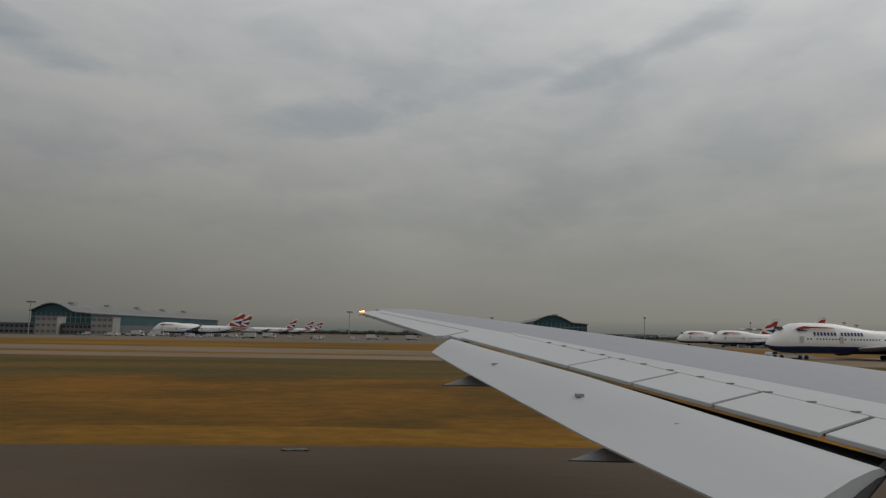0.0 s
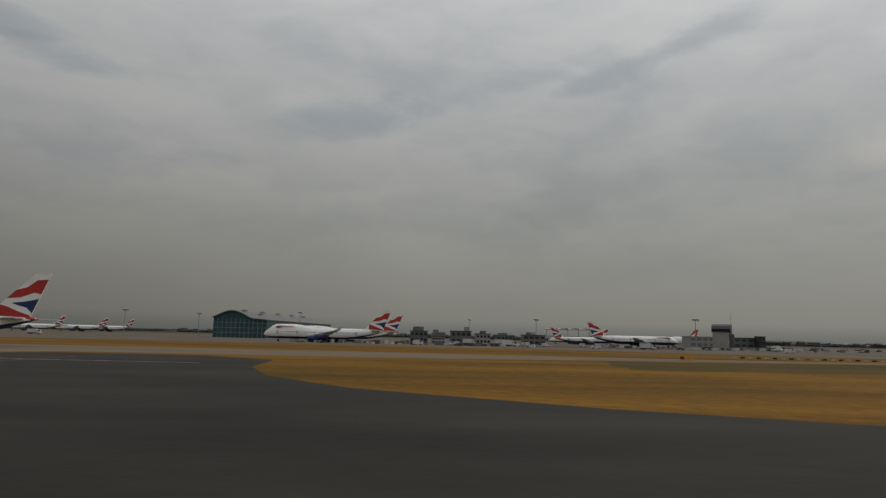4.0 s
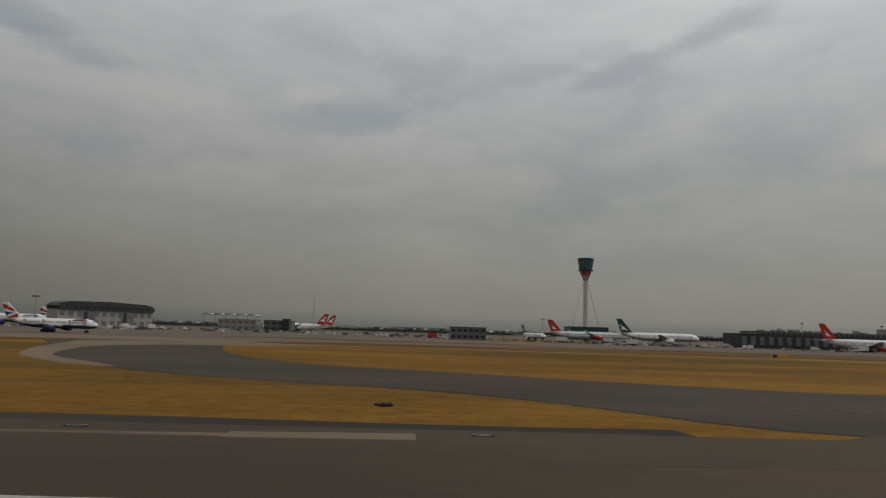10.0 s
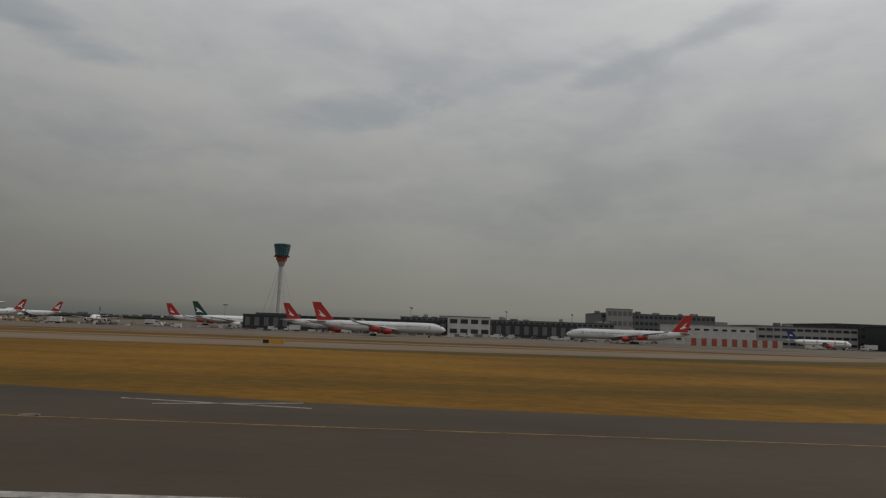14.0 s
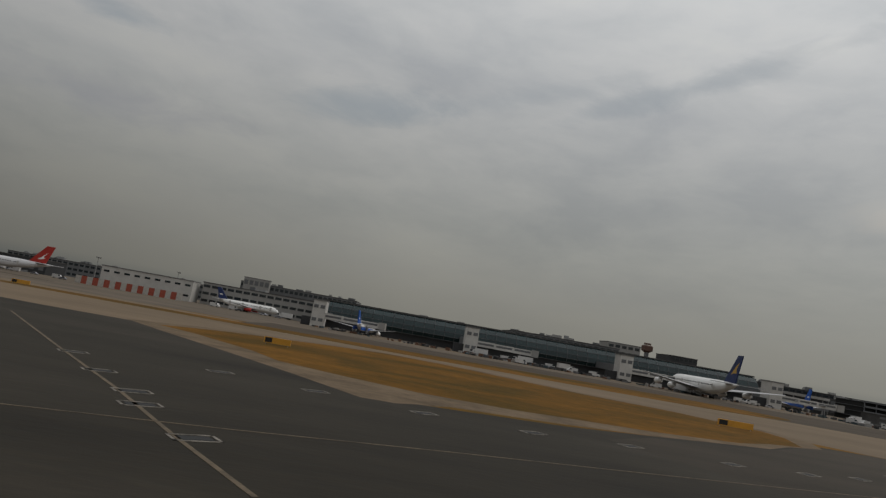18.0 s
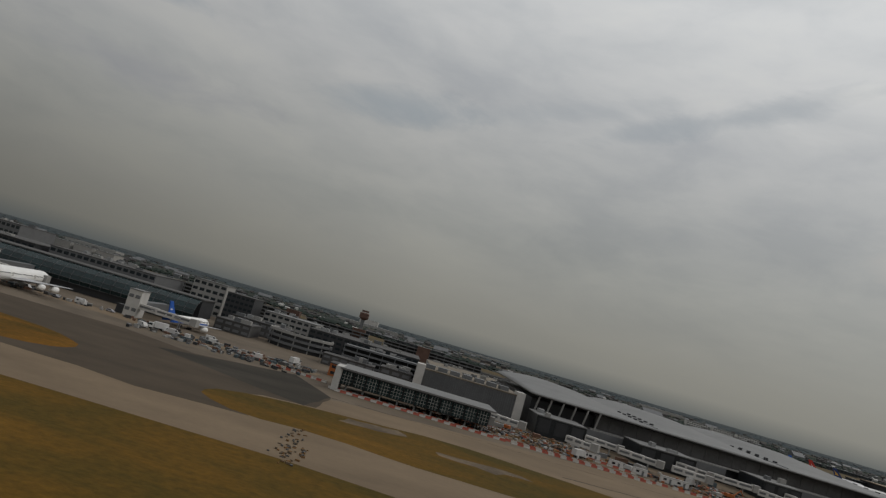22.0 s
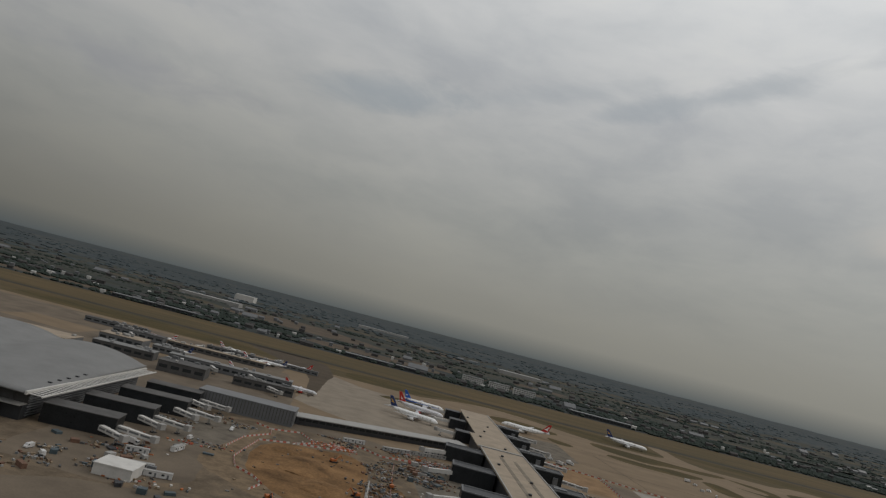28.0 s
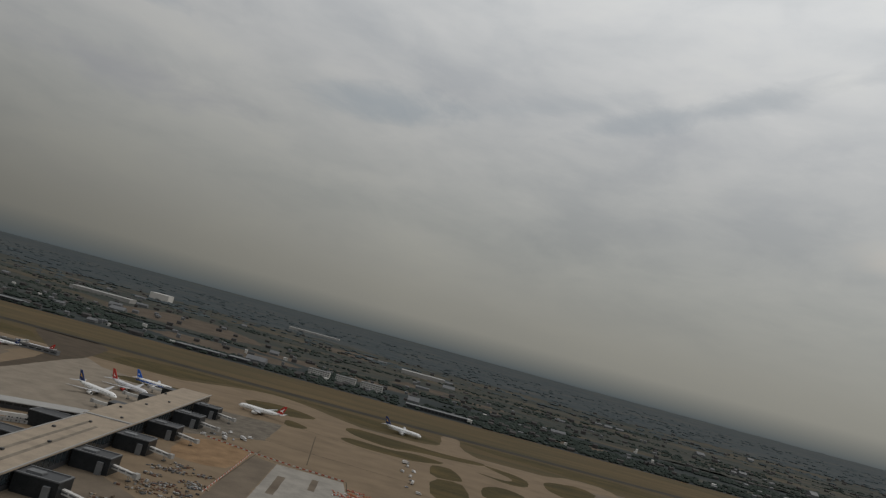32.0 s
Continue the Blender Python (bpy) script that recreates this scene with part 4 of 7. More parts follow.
        shapes = [("emblem", WHITE, [(0.35, 0.2), (0.45, 0.3), (0.7, 0.62), (0.6, 0.35), (0.8, 0.3), (0.55, 0.2)])]
    elif livery == "gold":
        shapes = [("emblem", GOLD, [(0.3, 0.3), (0.5, 0.6), (0.8, 0.75), (0.7, 0.5), (0.85, 0.35), (0.5, 0.35)])]
    else:
        shapes = [("emblem", WHITE, [(0.4, 0.35), (0.8, 0.35), (0.8, 0.45), (0.4, 0.45)])]
    for nm, mt, uv in shapes:
        m = M()
        for a, b in ((0.243, 0.262), (-0.262, -0.243)):
            m.plate([F(u, v) for u, v in uv], "y", a, b)
        part(nm, m, mt, fin, "painted tail emblem")
    if livery == "union":
        part("tail_cone", M().loft([[(x_, r_ * math.cos(q), zc + 0.70 * R + r_ * math.sin(q)) for q in (2 * math.pi * i / 12 for i in range(12))] for x_, r_ in ((2.6, 0.62 * R / 3.2), (1.2, 0.5 * R / 3.2), (-0.3, 0.16))]), RED, root, "red tail cone", smooth=True)
    # fuselage markings as plain shapes
    for side in (1, -1):
        yy = side * R
        if livery == "union":
            zs = zc + R * (0.62 if not k["hump"] else 1.05)
            ys = side * R * (0.80 if not k["hump"] else 0.90)
            part("ribbon", M().plate([(L * 0.90, zs + 0.1), (L * 0.87, zs + 0.75), (L * 0.76, zs + 0.5), (L * 0.74, zs + 0.25), (L * 0.84, zs + 0.2), (L * 0.875, zs - 0.1)], "y", ys - 0.28, ys + 0.28), RED, root, "red painted ribbon")
            part("ribbon", M().plate([(L * 0.90, zs), (L * 0.875, zs - 0.15), (L * 0.85, zs - 0.45), (L * 0.89, zs - 0.55)], "y", ys - 0.22, ys + 0.22), NAVY, root, "navy painted ribbon end")
            if near or kind == "double":
                for q in range(15):
                    if q != 7:
                        x0, v0, v1 = L * 0.83 - q * L * 0.0137, 0.52, 0.80
                        up_ = 1 + k["hump"] / R * hump_at(1 - x0 / L)
                        ya, yb = (side * (R * math.cos(math.asin(v / up_)) + 0.16) for v in (v0, v1))
                        quad = [(x0, ya, zc + R * v0), (x0 - 0.55, ya, zc + R * v0), (x0 - 0.55, yb, zc + R * v1), (x0, yb, zc + R * v1)]
                        part("lettering_bar", M().loft([quad, [(a, b - side * 0.06, c) for a, b, c in quad]]), NAVY, root)
        if livery == "blue":
            part("stripe", M().plate([(L * 0.05, zc + 0.4), (L * 0.9, zc - 0.4), (L * 0.9, zc - 0.9), (L * 0.05, zc - 1.4)], "y", yy - 0.12, yy + 0.12), BLUE, root, "bright blue stripe")
        for q in (0.88, 0.72, 0.44, 0.24):
            part("door", M().box(L * q - 0.55, L * q + 0.55, yy - 0.04, yy + 0.04, zc - 0.45, zc + 1.4), CLAD_WHITE, root, "cabin door")
    # landing gear
    for gx, gy, wr, nw in ([(L * 0.88, 0.0, 0.55, 1)] + [(L * 0.47, s * R * 1.25, 0.65, 2) for s in (1, -1)] + ([(L * 0.43, s * R * 0.55, 0.65, 2) for s in (1, -1)] if kind == "jumbo" else [])):
        leg = part("landing_gear", M().tube((gx, gy, wr), (gx, gy, zc - R * 0.6), 0.17), STEEL, root, "steel landing gear leg")
        for a in range(nw):
            for s in (1, -1):
                wx = gx + (a - (nw - 1) / 2) * 1.5
                part("wheel", M().tube((wx, gy + s * 0.3, wr), (wx, gy + s * 0.75, wr), wr, n=14), DARK, leg, "black tyre", smooth=True)
    return root


# along the west aprons: tail positions and headings
airliner("jumbo", "union", 151, 186, 180, "behind a tow tractor", near=True, z=0.12)
airliner("jumbo", "union", 234, 405, 180)
airliner("jumbo", "union", 240, 469, 180)
airliner("jumbo", "union", -149, 564, 180)
airliner("jumbo", "union", -160, 641, 180)
airliner("wide", "union", -142, 791, 180)
airliner("wide", "union", -135, 884, 180)
airliner("wide", "union", -132, 957, 180)
airliner("wide", "union", 376, 487, 0)
airliner("mid", "union", 372, 600, 0)
airliner("mid", "union", 430, 640, 180)
airliner("narrow", "union", 530, 284, 0, "taxiing", z=0.05)
airliner("jumbo", "roo", 596, 746, 180)
airliner("jumbo", "roo", 594, 824, 180)
airliner("long4", "red", 803, 584, 0)
airliner("wide", "jade", 847, 523, 0)
airliner("narrow", "jade", 775, 530, -72, "taxiing", z=0.05)
airliner("wide", "red", 938, 410, 0).scale = (0.9, 0.9, 0.9)
airliner("long4", "red", 965, 338, 0).scale = (0.9, 0.9, 0.9)
airliner("long4", "red", 1165, 364, 180).scale = (0.93, 0.93, 0.93)
airliner("narrow", "navy", 1238, 408, -4)
airliner("double", "gold", 1494, 292, 91, "at the pier")
airliner("narrow", "blue", 1326, 336, 80, "at the pier")
airliner("small_wide", "blue", 1560, 347, 80, "at the pier")
airliner("wide", "gold", 2180, 778, -28, "beside the new pier")
airliner("wide", "red", 2190, 842, -28, "beside the new pier")
airliner("mid", "blue", 2198, 900, -12, "beside the new pier")
airliner("wide", "roo", 2392, 894, 168, "beside the new pier")
airliner("wide", "gold", 2520, 1064, -24, "on the far taxiway")

# ---- the carrying aircraft's own wing, beside the place where the run begins ----
def own_wing():
    ox, oz = -19.5, 5.5
    root = thing("airliner_wing", ox, 0, oz, 0, "pale grey airliner wing with flaps lowered, seen from its cabin", "aircraft wing")
    up = lambda L, d=0.0: 0.45 - 0.1007 * (27.5 - L) + d

    def slab(name, pts, mat, label="", thick=0.22, d=0.0, parent=None, crown=0.0):
        n = len(pts)
        m = M().add([(f, L, up(L, d + (e[0] if e else 0.0))) for f, L, *e in pts] + [(f, L, up(L, d + (e[0] if e else 0.0)) - thick) for f, L, *e in pts],
                    [tuple(range(n)), tuple(reversed(range(n, 2 * n)))] + [(i, n + i, n + (i + 1) % n, (i + 1) % n) for i in range(n)])
        ob = part(name, m, mat, parent or root, label)
        mod = ob.modifiers.new("edge", "BEVEL")
        mod.width, mod.segments, mod.limit_method = 0.006, 2, "ANGLE"
        return ob

    le = lambda L: 11.65 - 0.60 * (L - 16.15)
    mid = lambda L: 8.3 - 0.415 * (L - 12.05)
    # torsion box skin, with a rounded leading edge
    rows = [34.0, 32, 29, 26, 23, 20, 17, 14, 11.0, 9.0]
    rings = []
    for L in rows:
        f0, f1 = le(L), mid(L) if L < 23.5 else mid(23.5) - 0.47 * (L - 23.5)
        f1 = min(f1, f0 - 0.5)
        c = f0 - f1
        u = up(L)
        rings.append([(f1, L, u), (f1 + c * 0.35, L, u + 0.02 * c), (f1 + c * 0.7, L, u + 0.022 * c), (f1 + c * 0.9, L, u + 0.005 * c), (f0, L, u - 0.05 * c), (f0 - c * 0.1, L, u - 0.11 * c), (f1, L, u - 0.10 * c)])
    part("wing_box", M().loft(rings), WING_GREY, root, "grey upper wing skin", smooth=True)
    tipf = [(-1.93, 31.78), (-1.5, 32.9), (-0.68, 33.7), (0.85, 34.1), (1.0, 33.9), (0.9, 32.0), (-1.05, 31.75)]
    slab("wing_tip", tipf, WING_WHITE, "white wing tip", 0.12)
    slab("aileron", [(-1.93, 31.78), (-1.12, 31.7), (2.2, 24.0), (1.3, 22.3), (1.0, 22.2)], WING_WHITE, "white aileron", 0.12)
    slab("rear_panel", [(-1.02, 31.75), (0.8, 31.75), (mid(23.5) + 0.05, 23.5), (mid(21.5) + 0.05, 21.5), (1.72, 21.6), (1.5, 22.3), (2.32, 23.98)], WING_WHITE, "white fixed trailing panel", 0.14)
    # hinge strip and spoilers
    hx = lambda L: 7.58 - 0.335 * (L - 10.88)
    tx = lambda L: 6.32 - 0.352 * (L - 8.94)
    st = lambda L: 8.5 - 0.415 * (L - 12.05)
    strip = [(st(L), L) for L in (23.6, 20, 16, 12, 8.5)] + [(hx(L) + 0.05, L) for L in (8.5, 12, 16, 20, 22.6)]
    slab("hinge_strip", strip, WING_WHITE, "pale strip along the spoiler hinges", 0.10, 0.012)
    # each spoiler lies between two skewed joints: trailing ends a and b, hinge ends c and d
    for a, b, c, d in ((21.9, 16.05, 23.0, 17.62), (15.95, 13.86, 17.52, 15.26), (13.76, 11.81, 15.16, 13.04), (11.71, 9.81, 12.94, 10.93), (9.71, 7.6, 10.83, 8.7)):
        slab("spoiler", [(hx(c), c), (hx(d), d), (tx(b), b), (tx(a), a)], WING_WHITE, "white spoiler panel", 0.08, 0.012)
    # dark sheet below the panels gives the joints their shade by colour
    slab("joint_shadow_gap", [(hx(22.8), 22.8), (hx(8.6), 8.6), (tx(7.5) + 0.15, 7.5), (tx(21.8) + 0.15, 21.8)], DARK, "dark sheet standing for shade in the spoiler joints", 0.03, -0.03)
    for L in (20.6, 19.8, 18.9, 18.0, 17.2, 16.4, 15.5, 14.6, 13.8, 12.9, 12.0, 11.2, 10.4):
        part("hinge", M().box(hx(L) - 0.02, hx(L) + 0.12, L - 0.04, L + 0.04, up(L), up(L) + 0.035), STEEL, root, "small steel hinge bracket")
    # cove under the spoilers, its shade a black sheet, then the lowered flap
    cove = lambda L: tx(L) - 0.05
    slab("flap_cove", [(cove(21.4) + 0.5, 21.4), (cove(7.2) + 0.6, 7.2), (cove(7.2) + 0.12, 7.2), (cove(21.4) + 0.05, 21.4)], DARK, "black sheet standing for shade above the flap", 0.05, -0.24)
    # the lowered flap: curved sections from its outer to its inner end
    secs = []
    for lf, ll, ld, tf, tl, td in ((1.60, 21.9, -0.06, 0.86, 20.9, -0.36), (2.82, 18.4, -0.06, 1.55, 18.0, -0.43), (4.07, 15.1, -0.06, 2.4, 14.6, -0.5), (4.85, 12.6, -0.07, 3.07, 11.44, -0.5), (5.6, 10.3, -0.1, 3.6, 9.5, -0.5), (6.2, 8.7, -0.15, 4.15, 7.6, -0.5)):
        ring_ = []
        for q, b in ((0.0, -0.09), (0.015, -0.03), (0.05, 0.015), (0.15, 0.05), (0.35, 0.07), (0.65, 0.045), (1.0, 0.0), (1.0, -0.03), (0.55, -0.12), (0.1, -0.17)):
            L = ll + (tl - ll) * q
            ring_.append((lf + (tf - lf) * q, L, up(L, ld + (td - ld) * q + b)))
        secs.append(ring_)
    part("flap", M().loft(secs), WING_WHITE, root, "long white lowered flap", smooth=True)
    for f_, L in ((2.35, 17.6), (3.5, 13.6), (4.5, 11.2), (4.75, 10.9), (4.2, 12.4)):
        part("access_cover", M().box(f_ - 0.07, f_ + 0.07, L - 0.1, L + 0.1, up(L, -0.24), up(L, -0.185)), WING_GREY, root, "small grey access cover")
    part("seal", M().tube((4.75, 7.75, up(7.75) - 0.72), (6.5, 9.0, up(9.0) - 0.16), 0.07), DARK, root, "black rubber flap seal")
    slab("inboard_flap", [(6.62, 8.9, -0.2), (8.0, 7.0, -0.3), (5.6, 6.0, -1.0), (4.95, 7.6, -0.78)], WING_WHITE, "white inboard flap", 0.1)
    for f, L, d, ln, hh in ((1.05, 18.2, -0.88, 2.0, 0.5), (2.75, 11.4, -0.87, 2.0, 0.5)):
        rr = []
        for q, h, w_ in ((0.0, 0.02, 0.01), (0.12, 0.10, 0.06), (0.35, 0.26, 0.11), (0.7, 0.42, 0.16), (1.0, hh, 0.18)):
            x_, z_ = f + ln * q, up(L, d)
            rr.append([(x_, L - w_, z_ + 0.03), (x_, L - w_ * 0.6, z_), (x_, L + w_ * 0.6, z_), (x_, L + w_, z_ + 0.03), (x_, L + w_ * 0.8, z_ + h * 0.6), (x_, L, z_ + h), (x_, L - w_ * 0.8, z_ + h * 0.6)])
        part("flap_fairing", M().loft(rr), WING_SHADE, root, "grey pointed flap track fairing", smooth=True)
    leg = part("landing_gear", M().tube((7.6, 6.6, -4.75), (7.6, 6.6, -1.4), 0.2), STEEL, root, "steel main landing gear leg")
    for wx in (-1.0, 0.5):
        for s_ in (-1, 1):
            part("wheel", M().tube((7.85 + wx, 6.6 + s_ * 0.35, -4.82), (7.85 + wx, 6.6 + s_ * 0.8, -4.82), 0.63, n=16), DARK, leg, "black tyre", smooth=True)
    part("navigation_light", M().tube((-1.98, 31.5, up(31.6) + 0.04), (-1.84, 32.0, up(32.0) + 0.04), 0.03, n=10), LAMP_LIT, root, "small lit tip lamp")
    for q in range(5):
        L = 31.3 - q * 0.9
        part("static_wick", M().tube((-1.75 + q * 0.38, L, up(L) - 0.06), (-2.05 + q * 0.38, L + 0.1, up(L) - 0.09), 0.012, n=5), DARK, root, "thin static wick")


WING_GREY = material("wing_skin_grey", (0.29, 0.29, 0.315), 0.5, spots=0.05, size=7, bump=0.02, fine=0.3)
WING_WHITE = material("wing_panel_white", (0.42, 0.425, 0.432), 0.45, spots=0.05, size=5, bump=0.02, fine=0.25)
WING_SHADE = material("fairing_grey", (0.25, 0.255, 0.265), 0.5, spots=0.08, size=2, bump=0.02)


def lit(name, color, strength):
    m = bpy.data.materials.new(name)
    m.use_nodes = True
    b = m.node_tree.nodes["Principled BSDF"]
    b.inputs["Base Color"].default_value = (*color, 1)
    b.inputs["Emission Color"].default_value = (*color, 1)
    b.inputs["Emission Strength"].default_value = strength
    return m


LAMP_LIT = lit("lit_lamp", (1.0, 0.55, 0.2), 3.0)
own_wing()


# ---- buildings ----
def block(name, x0, x1, y0, y1, h, wall, roof, label, category, rows=0, cols=0, pane=GLASS, z0=0.0, rz=0.0, end=0, parapet=0.5, win_h=0.45, win_w=0.7, plant=0, seed=1):
    """A flat-roofed building with each window on the side that faces the runway."""
    w, d = x1 - x0, y1 - y0
    root = thing(name, x0, y0, z0, rz, label, category)
    part("wall", M().box(0, w, 0, d, 0, h), wall, root)
    part("roof", M().box(-0.3, w + 0.3, -0.3, d + 0.3, h, h + parapet), roof, root)
    if rows and cols:
        fh, fw = h / rows, w / cols
        me = M().box(0, fw * win_w, -0.12, 0.1, 0, fh * win_h).mesh("window", pane)
        for r in range(rows):
            for c in range(cols):
                o = new("window", me)
                o.parent = root
                o.location = ((c + 0.5 - win_w / 2) * fw * S, 0, (r + 0.5 - win_h / 2 + 0.05) * fh * S)
        if end:
            fw = d / end
            me = M().box(-0.12, 0.1, 0, fw * win_w, 0, fh * win_h).mesh("window", pane)
            for sx in (0.0, w):
                for r in range(rows):
                    for c in range(end):
                        o = new("window", me)
                        o.parent = root
                        o.location = (sx * S, (c + 0.5 - win_w / 2) * fw * S, (r + 0.5 - win_h / 2 + 0.05) * fh * S)
    rng = random.Random(seed)
    for _ in range(plant):
        a, b = rng.uniform(2, 7), rng.uniform(2, 5)
        px, py = rng.uniform(1, max(2, w - a - 1)), rng.uniform(1, max(2, d - b - 1))
        part("roof_plant", M().box(px, px + a, py, py + b, h, h + parapet + rng.uniform(1, 2.8)), rng.choice((CLAD, CLAD_LIGHT, STEEL)), root)
    return root


def wave_hall(x0, y0, w, d, rz, label):
    """Long hall whose roof rises and falls in one wave across its end."""
    root = thing("terminal_hall", x0, y0, 0, rz, label, "terminal hall")
    n = 24
    prof = [(w * i / n, 16.5 + 5.5 * math.sin(math.pi * min(1.0, i / n / 0.72)) ** 1.3 - 1.5 * max(0, i / n - 0.6) / 0.4) for i in range(n + 1)]
    part("wall", M().plate([(0, 0)] + [(x, z - 0.4) for x, z in prof] + [(w, 0)], "y", 0.5, d - 0.5), TEAL, root, "dark teal glass wall", smooth=False)
    part("roof", M().plate([(x - 0.8 + 1.6 * x / w, z) for x, z in prof] + [(x - 0.8 + 1.6 * x / w, z - 0.7) for x, z in reversed(prof)], "y", -1.5, d + 1), ROOF_GREY, root, "curved grey metal roof", smooth=True)
    for i in range(1, 12):
        part("mullion", M().box(w * i / 12 - 0.12, w * i / 12 + 0.12, 0.25, 0.5, 0, 15.5), STEEL, root)
    for z in (4.0, 8.0, 12.0):
        part("transom", M().box(0, w, 0.3, 0.5, z - 0.15, z + 0.15), STEEL, root)
    for i in range(16):
        yy = d * (i + 0.5) / 16
        part("flank_panel", M().box(w - 0.6, w + 0.05, yy - d / 33, yy + d / 33, 1, 7.0), CLAD, root)
    for i in range(5):
        part("roof_vent", M().box(w * 0.4, w * 0.4 + 4, d * (i + 0.3) / 5, d * (i + 0.3) / 5 + 5, 20.5, 23.0), CLAD_LIGHT, root)
    return root


wave_hall(-281, 500, 43, 245, -5.5, "long terminal hall with a curved grey roof and teal glass")
wave_hall(88, 566, 44, 240, -5.5, "long terminal hall with a curved grey roof and teal glass end")
for x in (-262, -226):
    block("service_building", x, x + 14, 470, 482, 12, CLAD_LIGHT, ROOF_GREY, "pale grey boxy stair tower beside the hall", "building", 3, 4, CLAD)
block("gate_lounge", -300, -262, 475, 490, 7, CLAD, ROOF_DARK, "low grey gate lounge", "building", 2, 12)
block("gate_lounge", -247, -228, 475, 490, 7, CLAD, ROOF_DARK, "low grey gate lounge", "building", 2, 7)
hall3 = block("cargo_terminal", 461, 539, 455, 465, 12.0, CLAD_LIGHT, ROOF_DARK, "pale grey terminal block with a dark rounded top storey", "building", 2, 12, CLAD, rz=64, win_w=0.55, win_h=0.5)
part("top_storey", M().plate([(0.5, 12.0), (-0.8, 14.2), (1.5, 16.2), (8, 17.4), (39, 18.2), (70, 17.4), (76.5, 16.2), (78.8, 14.2), (77.5, 12.0)], "y", -1.2, 10.6), CLAD_DARK, hall3, "dark rounded top storey")
for i in range(14):
    part("top_window", M().box(5 + i * 5, 8.6 + i * 5, -1.35, -1.1, 13.2, 14.8), GLASS, hall3)
for x in (20, 52):
    part("stair_tower", M().box(x, x + 6, -3, 0, 0, 11), CLAD, hall3, "grey projecting stair tower")
for i, (x, y, w, h) in enumerate(((248, 478, 12, 8), (263, 480, 9, 6.5), (276, 476, 14, 8.5), (294, 482, 10, 7), (308, 478, 11, 6), (262, 440, 8, 4.5), (330, 500, 16, 7))):
    block("gate_room", x, x + w, y, y + 12, h, (CLAD, CLAD_LIGHT)[i % 2], ROOF_DARK, "boxy grey gate room with dark windows", "building", 2, 4, GLASS, plant=2, seed=70 + i)
canopy = thing("canopy_roof", 420, 872, 0, 0, "long white scalloped canopy roof on slim pale posts", "canopy")
for i in range(5):
    part("roof_sail", M().loft([[(i * 14 + u * 14, y, 16.4 + (2.6 - 1.6 * y / 16) * math.sin(math.pi * u) ** 0.6 * 0.8 + 0.06 * y) for u in (0, 0.1, 0.25, 0.5, 0.75, 0.9, 1)] for y in (0, 5, 10, 16)], caps=False, closed=False), CLAD_WHITE, canopy, "white scalloped canopy roof", smooth=True)
part("fascia", M().box(0, 70, 0, 0.5, 15.4, 16.4), CLAD_WHITE, canopy, "white canopy edge")
part("fascia", M().box(0, 70, 15.5, 16, 16.0, 17.0), CLAD_WHITE, canopy, "white canopy edge")
for i in range(6):
    part("post", M().tube((0.5 + i * 13.8, 8, 0), (0.5 + i * 13.8, 8, 16.2), 0.3), CLAD_LIGHT, canopy)
block("office_block", 716, 738, 427, 440, 7.5, CLAD, ROOF_DARK, "small two-storey grey office block on the airfield", "building", 2, 6, GLASS)
block("fire_station", 510, 545, 640, 660, 9.5, CLAD_LIGHT, ROOF_GREY, "low pale grey station building", "building", 2, 6, CLAD)
block("fire_station", 552, 577, 640, 660, 9.5, CLAD, ROOF_DARK, "low grey station building with a dark tower end", "building", 2, 4, CLAD_DARK)
block("watch_tower", 571, 577, 630, 639, 11, CLAD_DARK, ROOF_DARK, "small dark watch tower beside the station", "building", 3, 2, GLASS)
block("terminal_pier", 905, 1120, 445, 470, 9, CLAD_DARK, ROOF_DARK, "low dark glass pier with grey panels", "terminal pier", 1, 36, CLAD, win_w=0.5, win_h=0.6)
block("pier_end", 1036, 1062, 428, 446, 12, CLAD_WHITE, ROOF_GREY, "white pier end building with dark openings", "building", 2, 4, CLAD_DARK)
block("terminal_block", 1190, 1300, 655, 720, 24, CLAD, ROOF_DARK, "large grey terminal block with a flat dark roof", "building", 4, 24, GLASS, plant=9)
block("terminal_block", 1194, 1218, 648, 654, 28, CLAD_LIGHT, ROOF_GREY, "pale grey plant tower on the terminal", "building", 3, 5, CLAD)
block("terminal_building", 1000, 1190, 610, 650, 13, CLAD, ROOF_DARK, "long grey terminal with many roof stacks", "building", 3, 40, GLASS, plant=22, seed=4)
block("white_hall", 1170, 1222, 408, 428, 12, CLAD_WHITE, ROOF_GREY, "long white hall with two rows of small windows", "building", 2, 9, GLASS, rz=5, win_h=0.2, win_w=0.55)
block("grey_office", 1224, 1292, 425, 455, 13, CLAD_LIGHT, ROOF_DARK, "grey office building with three rows of windows", "building", 3, 14, GLASS, plant=3, seed=3, win_w=0.8, win_h=0.36)

# control tower
tower = thing("control_tower", 869, 722, 0, 0, "tall slender control tower with a flared teal cab and stay cables", "control tower")
ring = lambda r, z, n=24: [(r * math.cos(2 * math.pi * i / n), r * math.sin(2 * math.pi * i / n), z) for i in range(n)]
part("mast", M().loft([ring(2.4, 0), ring(2.3, 64)]), CLAD_WHITE, tower, "white steel mast", smooth=True)
part("cone", M().loft([ring(2.4, 62), ring(4.4, 67.5)]), CLAD_LIGHT, tower, "pale flared neck", smooth=True)
part("collar", M().loft([ring(4.5, 67.5), ring(5.6, 70), ring(6.0, 73)]), BARRIER_RED, tower, "dull red collar under the cab", smooth=True)
